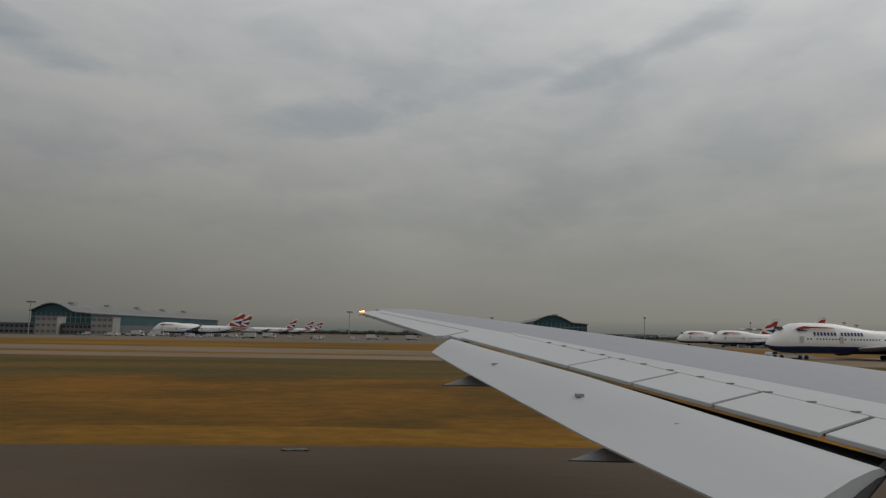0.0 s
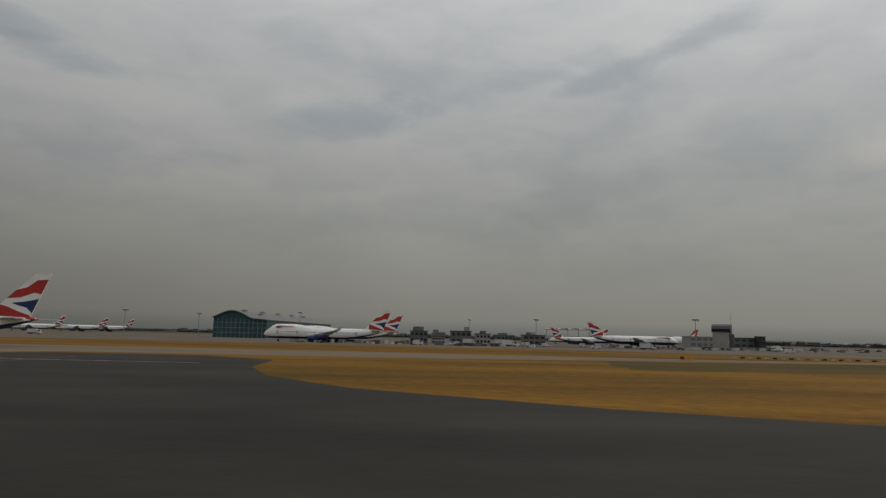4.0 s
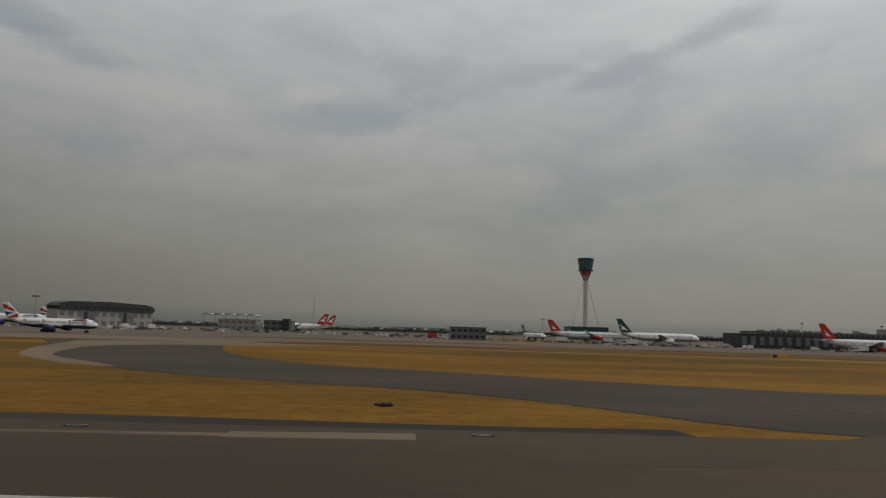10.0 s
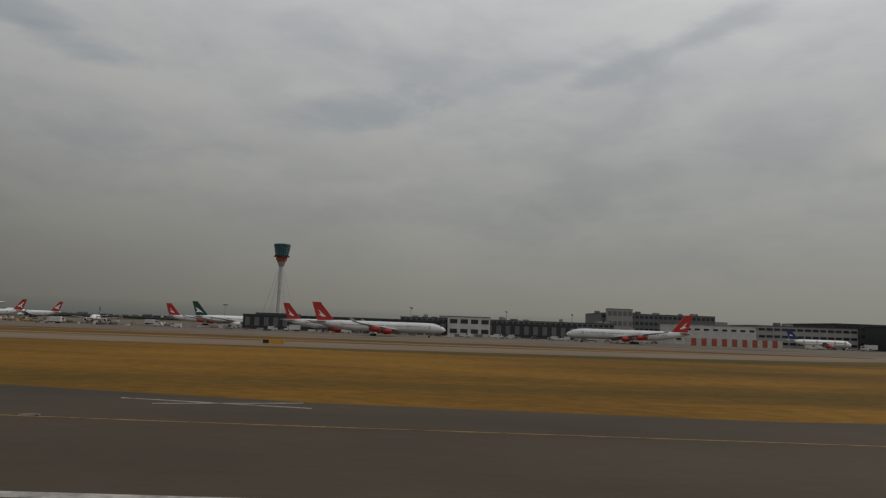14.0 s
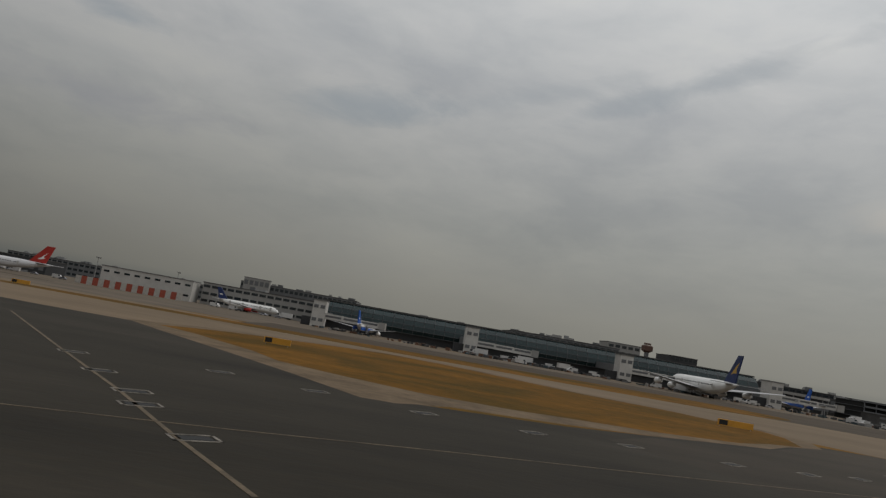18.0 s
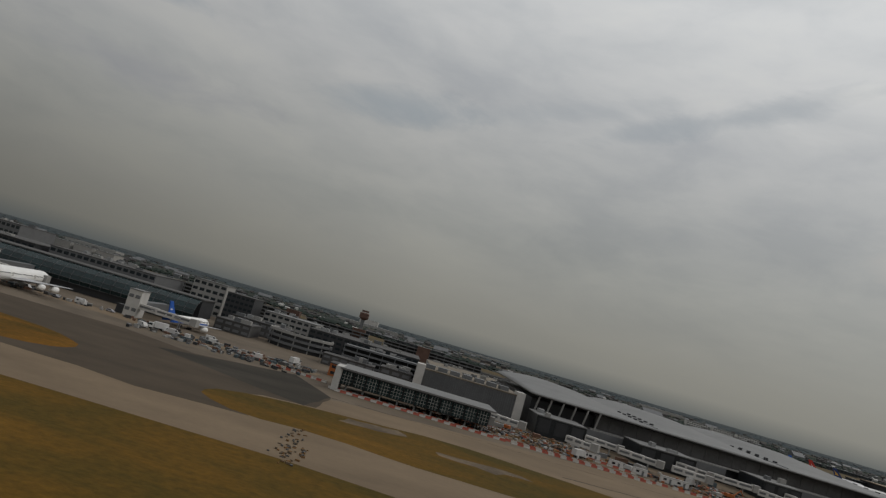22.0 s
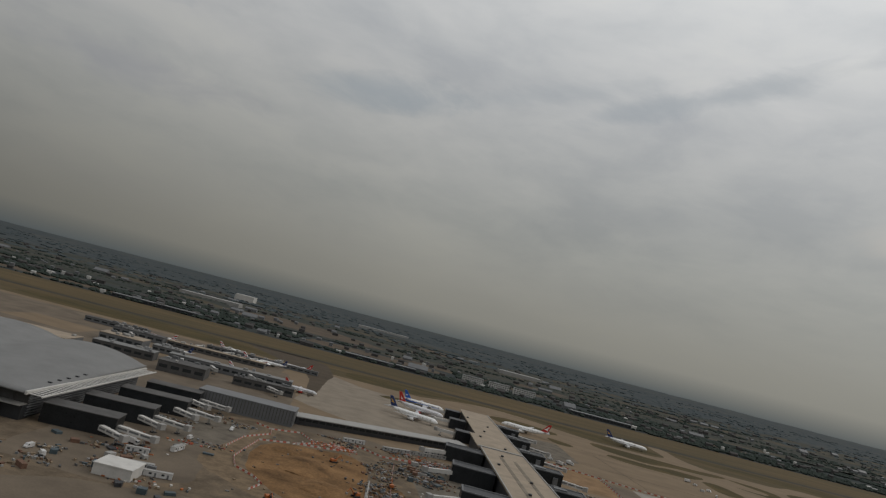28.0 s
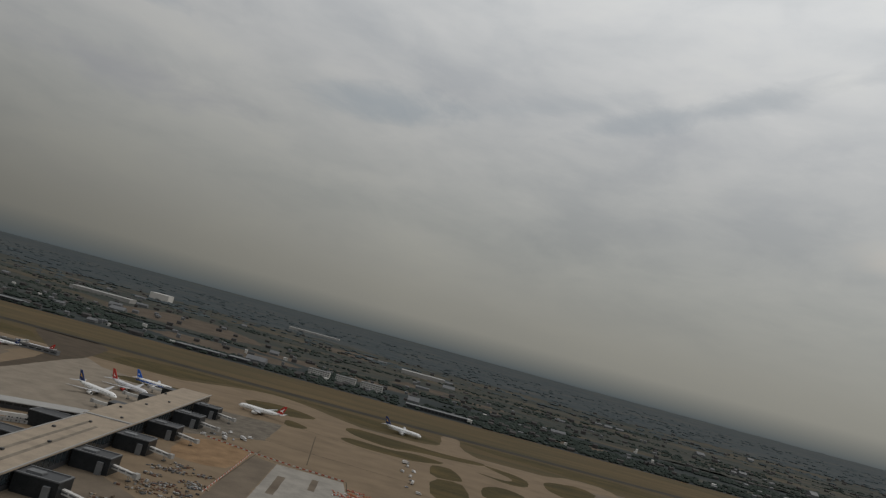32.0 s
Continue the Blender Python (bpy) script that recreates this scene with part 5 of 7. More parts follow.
cab = part("cab", M().loft([ring(7.2, 73), ring(7.4, 74), ring(6.6, 74.4), ring(8.3, 84), ring(8.6, 84.2), ring(8.6, 85.6), ring(7.5, 86)]), TEAL, tower, "dark teal flared glass cab")
part("cab_gallery", M().loft([ring(8.3, 72.6), ring(8.3, 73.2)]), CLAD_DARK, tower, "dark gallery ring")
for i in range(24):
    a = 2 * math.pi * i / 24
    part("mullion", M().tube((6.65 * math.cos(a), 6.65 * math.sin(a), 74.4), (8.35 * math.cos(a), 8.35 * math.sin(a), 84), 0.14, n=4), STEEL, cab)
for i in range(6):
    a = 2 * math.pi * (i + 0.3) / 6
    part("stay_cable", M().tube((2.6 * math.cos(a), 2.6 * math.sin(a), 60), (17 * math.cos(a), 17 * math.sin(a), 10), 0.12, n=5), STEEL, tower, "thin steel stay cable")
block("tower_base", 850, 889, 705, 740, 13, TEAL, ROOF_DARK, "dark teal base building of the control tower", "building", 3, 12, GLASS)

# glass pier with service towers and air bridges
pier = thing("glass_pier", 1300, 392, 0, 0, "long green-glass airport pier with a dark sloping front", "terminal pier")
part("base_storey", M().box(0, 258, 6, 34, 0, 4.2), CLAD_DARK, pier, "dark ground storey")
part("roof", M().box(-1, 259, 12, 40, 15.0, 15.7), ROOF_DARK, pier, "flat grey roof")
part("core", M().box(0, 258, 13, 38, 4.2, 15.0), CLAD_DARK, pier)
bays = 43
curve = [(4.0, 4.4), (3.2, 6.6), (4.0, 9.2), (6.0, 12.0), (9.2, 14.2), (13.0, 15.0)]
me = M().loft([[(x_, a, b) for a, b in curve] for x_ in (0.1, 5.75)], caps=False, closed=False).mesh("pane", GLASS_GREEN)
for i in range(bays):
    o = new("pane", me)
    o.parent = pier
    o.location = (258 / bays * i * S, 0, 0)
bar = M()
for (a, b), (c, d) in zip(curve, curve[1:]):
    bar.tube((0, a - 0.05, b), (0, c - 0.05, d), 0.09, n=4)
me = bar.mesh("glazing_bar", CLAD)
for i in range(bays + 1):
    o = new("glazing_bar", me)
    o.parent = pier
    o.location = (258 / bays * i * S, 0, 0)
for z, y in ((4.35, 3.95), (6.6, 3.15), (9.2, 3.95), (12.0, 5.95)):
    part("rail", M().box(0, 258, y - 0.1, y + 0.1, z - 0.1, z + 0.1), CLAD, pier)


def air_bridge(x, y, rz, length=30.0, z=4.6):
    root = thing("air_bridge", x, y, 0, rz, "white covered air bridge on a steel leg", "air bridge", "air bridges")
    for i in range(3):
        a, b = length * i / 3, length * (i + 1) / 3
        part("tunnel", M().box(a, b, -1.5 + 0.15 * i, 1.5 - 0.15 * i, z - 0.4 * i * 0.3, z + 2.8 - 0.15 * i), CLAD_WHITE, root)
        part("side_glass", M().box(a + 0.6, b - 0.6, -1.56 + 0.15 * i, -1.45 + 0.15 * i, z + 1.0, z + 2.0), CLAD, root)
    part("cab", M().box(length, length + 3.4, -2.0, 2.0, z - 0.5, z + 3.0), CLAD_LIGHT, root)
    part("leg", M().tube((length * 0.8, -1.0, 0.5), (length * 0.8, -1.0, z), 0.25), STEEL, root)
    part("leg", M().tube((length * 0.8, 1.0, 0.5), (length * 0.8, 1.0, z), 0.25), STEEL, root)
    part("bogie", M().box(length * 0.8 - 1.2, length * 0.8 + 1.2, -1.6, 1.6, 0.0, 0.7), DARK, root)
    return root


for x in (1302, 1380, 1460, 1539):
    st = block("service_tower", x, x + 6.5, 348, 358, 13.2, CLAD_WHITE, ROOF_GREY, "white boxy stair tower with an air bridge root", "building", 2, 2, CLAD, win_h=0.25)
    part("link", M().box(1.0, 5.5, 10, 48, 4.4, 8.0), CLAD, st, "grey link to the pier")
    air_bridge(x + 6.5, 351, -8 + (x % 3) * 4, 28)
    part("stair", M().box(-5, 0, 3, 8, 0, 4.5), CLAD_DARK, st, "dark outside stair")

def car_park(x0, x1, y0, y1, floors, label):
    root = thing("car_park", x0, y0, 0, 2, label, "car park")
    w, d = x1 - x0, y1 - y0
    for f in range(floors):
        z = 3.2 * (f + 1)
        part("deck", M().box(0, w, 0, d, z - 0.3, z), CLAD, root, "concrete parking deck")
        part("parapet", M().box(0, w, -0.15, 0.15, z - 0.3, z + 0.8), CLAD, root, "concrete parapet")
    # solid dark filling in place of the shade between the decks
    part("core", M().box(1, w - 1, 3, d - 1, 0, 3.2 * floors - 0.4), DARK, root, "solid dark block standing for shade inside the decks")
    for i in range(int(w / 8)):
        part("column", M().box(i * 8 + 0.2, i * 8 + 0.7, 0.3, 0.8, 0, 3.2 * floors), CLAD, root)
    return root



# roofscape behind the glass pier
block("terminal_building", 1305, 1420, 470, 540, 17, CLAD_DARK, ROOF_DARK, "dark terminal building behind the pier", "building", 3, 26, plant=2, seed=6)
for i in range(6):
    block("plant_room", 1212 + i * 24, 1232 + i * 24, 745, 770, 20.5, CLAD_LIGHT, ROOF_GREY, "pale grey roof plant room", "building")
block("terminal_building", 1425, 1500, 480, 540, 19, CLAD, ROOF_DARK, "grey terminal building with roof plant", "building", 4, 16, plant=14, seed=8)
block("office_tower", 1508, 1534, 535, 560, 25, CLAD_LIGHT, ROOF_GREY, "pale concrete stair tower block", "building", 5, 5)
block("office_tower", 1545, 1565, 500, 530, 22, CLAD_DARK, ROOF_DARK, "dark six-storey office block", "building", 6, 6)
block("office_block", 1570, 1610, 520, 560, 16, CLAD_LIGHT, ROOF_GREY, "pale concrete airport building", "building", 4, 8, plant=5, seed=9)


car_park(1430, 1560, 655, 690, 5, "long five-deck concrete car park")
car_park(1575, 1640, 690, 722, 5, "long five-deck concrete car park")
car_park(1655, 1760, 705, 735, 5, "long five-deck concrete car park")
for x, y in ((1556, 688), (1622, 700), (1690, 704)):
    block("stair_tower", x, x + 13, y - 6, y + 6, 19, BRICK, BRICK, "brown brick stair tower of the car park", "building")
radar = thing("radar_tower", 1624, 774, 0, 0, "old radar tower with a square brown head", "tower")
part("shaft", M().box(-2, 2, -2, 2, 0, 30), CLAD, radar)
part("head", M().loft([[(s * a, b * t, z) for s, t in ((-1, -1), (1, -1), (1, 1), (-1, 1))] for a, b, z in ((2.5, 2.5, 29), (5.0, 5.0, 31), (5.0, 5.0, 36), (3.5, 3.5, 37))]), BRICK, radar, "square brown head")
part("antenna", M().box(-4, 4, -0.4, 0.4, 37.5, 39.5), BRICK, radar, "radar antenna")

# link buildings before the new terminal
linkb = thing("gate_building", 1656, 290, 0, 0, "dark glazed gate building with a white end wall", "building")
part("end_wall", M().box(-3, 0, 0, 14, 0, 10), CLAD_WHITE, linkb, "white end wall")
part("wall", M().box(0, 64, 1, 26, 3, 9.2), CLAD_DARK, linkb)
part("roof", M().box(-1, 66, -1, 28, 9.2, 9.9), ROOF_GREY, linkb, "pale flat roof")
me = M().box(0, 4.6, -0.3, 0.9, 3.4, 8.6).mesh("window_panel", GLASS_GREEN)
mb = M()
for i in range(3):
    mb.box(1.1 + i * 1.2, 1.25 + i * 1.2, -0.45, -0.3, 3.4, 8.6)
for j in range(3):
    mb.box(0, 4.6, -0.45, -0.3, 4.6 + j * 1.3, 4.72 + j * 1.3)
me2 = mb.mesh("lattice", CLAD_LIGHT)
for i in range(12):
    o = new("window_panel", me)
    o.parent = linkb
    o.location = ((0.4 + i * 5.3) * S, 0, 0)
    q = new("lattice", me2)
    q.parent = o
for i in range(9):
    part("column", M().tube((3 + i * 7.4, 3, 0), (3 + i * 7.4, 3, 3.2), 0.4), STEEL, linkb)
ribbed = thing("ribbed_hall", 1689, 375, 0, 0, "grey ribbed hall with white slab ends", "building")
part("wall", M().box(2, 54, 0.6, 60, 0, 14.5), CLAD, ribbed)
part("roof", M().box(0, 56, 0, 62, 14.5, 15.2), ROOF_WORN, ribbed, "tan gravel roof")
for x in (-2, 54):
    part("end_slab", M().box(x, x + 4.5, -1.5, 10, 0, 16.8), CLAD_WHITE, ribbed, "tall white end slab")
me = M().box(0, 0.5, 0.0, 0.7, 1, 14.4).mesh("rib", CLAD)
for i in range(42):
    o = new("rib", me)
    o.parent = ribbed
    o.location = ((2.6 + i * 1.22) * S, 0, 0)
for i in range(7):
    part("roof_plant", M().box(3 + i * 7, 8 + i * 7, 6, 14, 15, 17.4), CLAD, ribbed)
ramp = thing("curved_ramp_building", 1612, 452, 0, 0, "dark curved car ramp building with pale parapets", "building")
arc = lambda r0, r1, a0, a1, n=18: [(r1 * math.cos(a0 + (a1 - a0) * i / n), r1 * math.sin(a0 + (a1 - a0) * i / n)) for i in range(n + 1)] + [(r0 * math.cos(a1 + (a0 - a1) * i / n), r0 * math.sin(a1 + (a0 - a1) * i / n)) for i in range(n + 1)]
# closed charcoal core, its colour standing for the shaded ramp openings
part("core", M().prism(arc(9, 20, radians(150), radians(385)), 0, 9.5), CLAD_DARK, ramp, "solid dark core, coloured as shade inside the decks")
for z in (3.2, 6.6, 10.0):
    part("parapet", M().prism(arc(20.2, 21.0, radians(150), radians(385)), z - 1.0, z + 0.6), CLAD_LIGHT if z > 9 else CLAD, ramp, "curved concrete parapet")
    part("deck", M().prism(arc(9, 20.2, radians(150), radians(385)), z - 0.5, z - 0.1), ROOF_DARK, ramp, "curved ramp deck")
for i in range(9):
    a = radians(155 + i * 28)
    part("column", M().tube((20 * math.cos(a), 20 * math.sin(a), 0), (20 * math.cos(a), 20 * math.sin(a), 10), 0.4, n=6), CLAD_LIGHT, ramp)
car_park(1642, 1690, 425, 455, 4, "dark concrete frame of stacked decks")
for x, y, w, d, h in ((1562, 428, 22, 30, 7), (1634, 400, 30, 16, 6), (1560, 470, 40, 20, 9), (1640, 466, 44, 16, 11), (1500, 452, 34, 20, 10), (1668, 396, 18, 20, 8)):
    block("service_building", x, x + w, y, y + d, h, ROOF_DARK, ROOF_DARK, "low dark service building among the works", "building", 2, max(3, int(w / 5)), CLAD, plant=7, seed=x)
block("site_offices", 1645, 1694, 345, 360, 6, ORANGE, ROOF_DARK, "orange stacked site cabins", "cabins", 2, 7)
block("terminal_building", 1610, 1690, 490, 560, 14, CLAD_DARK, ROOF_DARK, "grey flat terminal building beside the works", "building", 4, 16, plant=14, seed=14)
block("building_roofs", 1700, 1790, 480, 640, 11, CLAD_LIGHT, ROOF_WORN, "tan flat roofs of low airport buildings", "building", 2, 14, plant=25, seed=15)

# new terminal hall with a rolling roof
hall = thing("new_terminal", 1752, 380, 0, 0, "new terminal under construction with a rolling pale grey roof", "terminal hall")
nx, ny = 48, 20
W0, D0 = 235.0, 200.0


def roof_z(u, v):
    wave = abs(math.sin(math.pi * (u * 3 + 0.02))) ** 0.8
    return 18.6 - 2.4 * u + 5.6 * wave * min(1.0, v / 0.6) ** 1.1 * (1 - 0.3 * max(0, v - 0.5)) + 1.5 * v


grid = []
for j in range(ny + 1):
    for i in range(nx + 1):
        u, v = i / nx, j / ny
        grid.append((W0 * u, D0 * v * (0.86 + 0.14 * math.sin(u * math.pi)) + 6 * math.sin(u * math.pi) * (1 - v), roof_z(u, v)))
faces = [(j * (nx + 1) + i, j * (nx + 1) + i + 1, (j + 1) * (nx + 1) + i + 1, (j + 1) * (nx + 1) + i) for j in range(ny) for i in range(nx)]
roof = part("roof", M().add(grid, faces), ROOF_GREY, hall, "rolling pale grey metal roof", smooth=True)
sol = roof.modifiers.new("thick", "SOLIDIFY")
sol.thickness, sol.offset = 0.8 * S, -1
for i in range(1, 3):
    pts = [(W0 * i / 3 - 1.6, D0 * v * 0.98 + 5, roof_z(i / 3 - 0.007, v) + 0.15) for v in (0.05, 0.3, 0.5, 0.75, 0.95)]
    for a_, b_ in zip(pts, pts[1:]):
        part("roof_gutter", M().tube(a_, b_, 0.35, n=5), CLAD, hall, "grey roof valley gutter")
part("inner_wall", M().box(3, 232, 14, 170, 0, 15.2), CLAD_DARK, hall, "dark recessed glass wall")
me = M().box(0, 7.8, 0, 0.4, 0, 7.6).mesh("upper_panel", ROOF_DARK)
for i in range(24):
    o = new("upper_panel", me)
    o.parent = hall
    o.location = ((40 + i * 8.05) * S, 9.6 * S, (9.0 - i * 0.05) * S)
part("upper_band", M().box(40, 233, 10, 14, 8.6, 16.4), CLAD, hall, "grey upper cladding band")
part("ledge", M().box(36, 233, 2, 10, 8.0, 8.6), CLAD_LIGHT, hall, "pale ledge")
part("lower_wall", M().box(10, 233, 5, 14, 0, 8.0), CLAD_DARK, hall, "charcoal lower wall")
for x in range(3, 42, 7):
    part("column", M().tube((x, 6, 0), (x + 2, 3, 17.6), 0.55), CLAD_LIGHT, hall, "raking pale steel column")
for k_ in range(40):
    part("canopy_slat", M().box(W0 + 0.8, W0 + 8.5, 1 + k_ * 4.2, 2.6 + k_ * 4.2, 15.6, 15.9), CLAD_WHITE, hall, "white canopy slat")
part("canopy_edge", M().box(W0 + 8.5, W0 + 9.2, 0, 170, 15.3, 16.0), CLAD_WHITE, hall, "white canopy edge")
part("east_fascia", M().box(W0 - 0.4, W0 + 0.8, 0, 172, 15.0, 16.9), CLAD_WHITE, hall, "white roof edge")
for k_ in range(9):
    part("louvre", M().box(233, 233.6, 10, 165, 1.5 + k_ * 1.5, 2.3 + k_ * 1.5), CLAD, hall, "grey louvre band")
for i in range(3):
    for q in range(10):
        u = (i + 1) / 3.0 - 0.02 + (q % 2) * 0.034
        v = 0.14 + 0.055 * (q // 2) + 0.02 * (q % 2)
        if u < 0.985:
            part("roof_hatch", M().box(W0 * u - 1.0, W0 * u + 1.0, 6 + D0 * v - 0.8, 6 + D0 * v + 0.8, roof_z(u, v) - 0.3, roof_z(u, v) + 0.9), CLAD_DARK, hall, "dark roof hatch")
for x, w in ((30, 26), (66, 48), (122, 20), (152, 22), (196, 26)):
    part("wall_panel", M().box(x, x + w, 1.2, 1.9, 2.4, 8.0), CLAD, hall, "grey cladding panel")
for x, w in ((1752, 26), (1806, 30), (1872, 20), (1946, 22)):
    block("gate_node", x, x + w, 352, 379, 9.5, CLAD_BLACK, ROOF_GREY, "black boxy gate building of the new terminal", "building", 1, 3, CLAD_DARK, win_h=0.7, plant=2, seed=x)
for x, y, rz, ln in ((1778, 352, -22, 16), (1790, 334, -28, 18), (1826, 352, -30, 15), (1840, 346, -6, 22), (1884, 352, -55, 13), (1896, 350, -18, 18), (1962, 352, -25, 18), (1700, 300, -8, 20), (1724, 322, -16, 14), (1760, 318, -30, 12), (1812, 322, -12, 15), (1858, 330, -34, 12), (1918, 340, -12, 18), (1936, 326, -40, 12), (1980, 338, -20, 15)):
    air_bridge(x, y, rz, ln, 4.0)
for x, y, w in ((1992, 392, 40), (1994, 438, 42), (1996, 486, 46), (1998, 530, 40)):
    block("gate_node", x, x + w, y, y + 16, 10.5, CLAD_BLACK, ROOF_DARK, "black boxy gate building of the new terminal", "building", rz=6)
    air_bridge(x + w, y + 8, -14, 22, 4.0)
    air_bridge(x + w - 6, y - 1, -30, 18, 4.0)

# walkway and new satellite pier
block("ribbed_shed", 2032, 2108, 548, 572, 12, CLAD, CLAD, "grey ribbed metal shed", "building", 1, 30, ROOF_DARK, win_w=0.2, win_h=0.85, rz=2)
bridge = thing("link_bridge", 2108, 570, 0, 24, "long low grey link to the satellite pier", "building")
part("wall", M().box(0, 162, 0, 16, 0, 6.0), CLAD_DARK, bridge)
part("roof", M().box(-1, 163, -2, 18, 6.0, 6.7), CLAD_LIGHT, bridge, "pale grey roof")
for k_ in range(27):
    part("window", M().box(2 + k_ * 6, 7 + k_ * 6, -0.15, 0.1, 3.2, 5.4), GLASS, bridge)
sat = thing("satellite_pier", 2262, 382, 0, 0, "new satellite pier with a long tan flat roof", "terminal pier")
part("roof", M().prism([(2, 0), (42, 0), (42, 482), (6, 482), (6, 300), (0, 300), (0, 225), (2, 225)], 12.4, 13.3), ROOF_TAN, sat, "tan flat roof")
part("wall", M().prism([(4, 2), (40, 2), (40, 480), (8, 480), (8, 298), (2, 298), (2, 226), (4, 226)], 0, 12.4), CLAD_DARK, sat, "charcoal wall")
for x in (2, 41.2):
    part("parapet", M().box(x if x > 9 else 2, x + 0.8, 0, 482 if x > 9 else 225, 13.3, 13.9), CLAD_LIGHT, sat, "pale roof edge")
part("roof_step", M().box(0.5, 41, 226, 229, 13.3, 14.2), CLAD_LIGHT, sat, "raised roof joint")
part("roof_strip", M().box(15, 18, 8, 200, 13.3, 13.42), ROOF_WORN, sat, "dark roof strip")
part("roof_strip", M().box(26, 29, 14, 190, 13.3, 13.42), ROOF_WORN, sat, "dark roof strip")
for i in range(60):
    part("window", M().box(39.9, 40.2, 6 + i * 8, 12.5 + i * 8, 4, 10.5), GLASS, sat)
for i in range(10):
    part("roof_plant", M().box(8 + (i % 3) * 9, 10 + (i % 3) * 9, 30 + i * 42, 32.5 + i * 42, 13.3, 14.6), CLAD_DARK, sat)
for y in (428, 502, 576, 648, 722, 792):
    node = block("gate_node", 2304, 2332, y, y + 17, 11.2, CLAD_BLACK, CLAD_DARK, "black boxy gate building of the satellite pier", "building", rz=-4)
    part("roof_rim", M().box(0, 28, 0, 1.0, 11.7, 12.3).box(0, 28, 16, 17, 11.7, 12.3).box(27, 28, 1, 16, 11.7, 12.3), CLAD, node, "grey roof rim")
    part("stair_tower", M().box(20, 24, -2.4, 0, 0, 8.6), CLAD, node, "grey stair tower")
    part("roof_plant", M().box(4, 14, 5, 11, 11.7, 12.8), CLAD, node)
    air_bridge(2332, y + 5, -22, 20, 4.4)
for y in (428, 504, 578):
    node = block("gate_node", 2232, 2264, y, y + 17, 11.2, CLAD_BLACK, CLAD_DARK, "black boxy gate building of the satellite pier", "building", rz=-4)
    part("roof_rim", M().box(0, 32, 0, 1.0, 11.7, 12.3).box(0, 32, 16, 17, 11.7, 12.3).box(0, 1, 1, 16, 11.7, 12.3), CLAD, node, "grey roof rim")
    air_bridge(2234, y + 2, 205, 22, 4.4)
for y in (690, 770, 845):
    block("gate_node", 2250, 2268, y, y + 15, 10, CLAD_BLACK, CLAD_DARK, "black boxy gate building of the satellite pier", "building")
    air_bridge(2250, y + 7, 165, 18, 4.4)

# far edge: road-side blocks and a pale hall
for x0, x1 in ((2336, 2384), (2398, 2444), (2456, 2506)):
    block("hotel_block", x0, x1, 1562, 1578, 15, CLAD_WHITE, ROOF_GREY, "pale four-storey office block beside the far road", "building", 4, 9, GLASS, rz=-3)
block("pale_hall", 1455, 1535, 2990, 3060, 26, CLAD_WHITE, CLAD_WHITE, "large pale hall far off among trees", "building")


for poly in ([(1600, 1960), (1810, 2500), (2183, 2050), (2035, 1900)], [(700, 1700), (1150, 1720), (1100, 1900), (640, 1860)], [(1950, 1560), (2260, 1560), (2330, 1720), (1980, 1760)], [(200, 2300), (700, 2200), (900, 2500), (300, 2700)],
             [(2500, 1900), (2900, 1800), (3100, 2000), (2600, 2200)], [(1200, 2700), (1600, 2800), (1500, 3100), (1100, 3000)], [(2300, 2600), (2800, 2700), (2700, 3100), (2200, 2950)], [(-200, 1600), (200, 1620), (150, 1750), (-260, 1740)], [(1250, 1480), (1560, 1470), (1600, 1560), (1260, 1580)], [(2080, 1830), (2420, 1700), (2640, 1740), (2360, 1900)], [(2700, 1560), (3050, 1540), (3100, 1640), (2760, 1680)]):
    sheet("brown_field", smooth_poly(poly, 1), -0.45, FIELD_BROWN, "brown stubble field beyond the airfield", "field", ragged=6.0)
sheet("far_road", [(-700, 1404), (4300, 1404), (4300, 1416), (-700, 1416)], -0.4, ASPHALT_MID, "road along the airfield's far fence", "road")
for x0, x1, y in ((1590, 1760, 1425), (2075, 2165, 1432), (2182, 2225, 1446), (900, 1040, 1440), (1240, 1330, 1430), (2560, 2700, 1440)):
    block("long_shed", x0, x1, y, y + 24, 7, CLAD_DARK, CLAD, "long low shed with a pale roof beside the far road", "shed", 1, 18, GLASS, z0=-0.5)
for x0, x1, y in ((1960, 2230, 3650), (1440, 1640, 2300), (600, 760, 2100), (2560, 2720, 2500)):
    block("pale_sheds", x0, x1, y, y + 60, 12, CLAD_LIGHT, CLAD_LIGHT, "long pale glasshouse or depot far off", "shed", z0=-0.5)


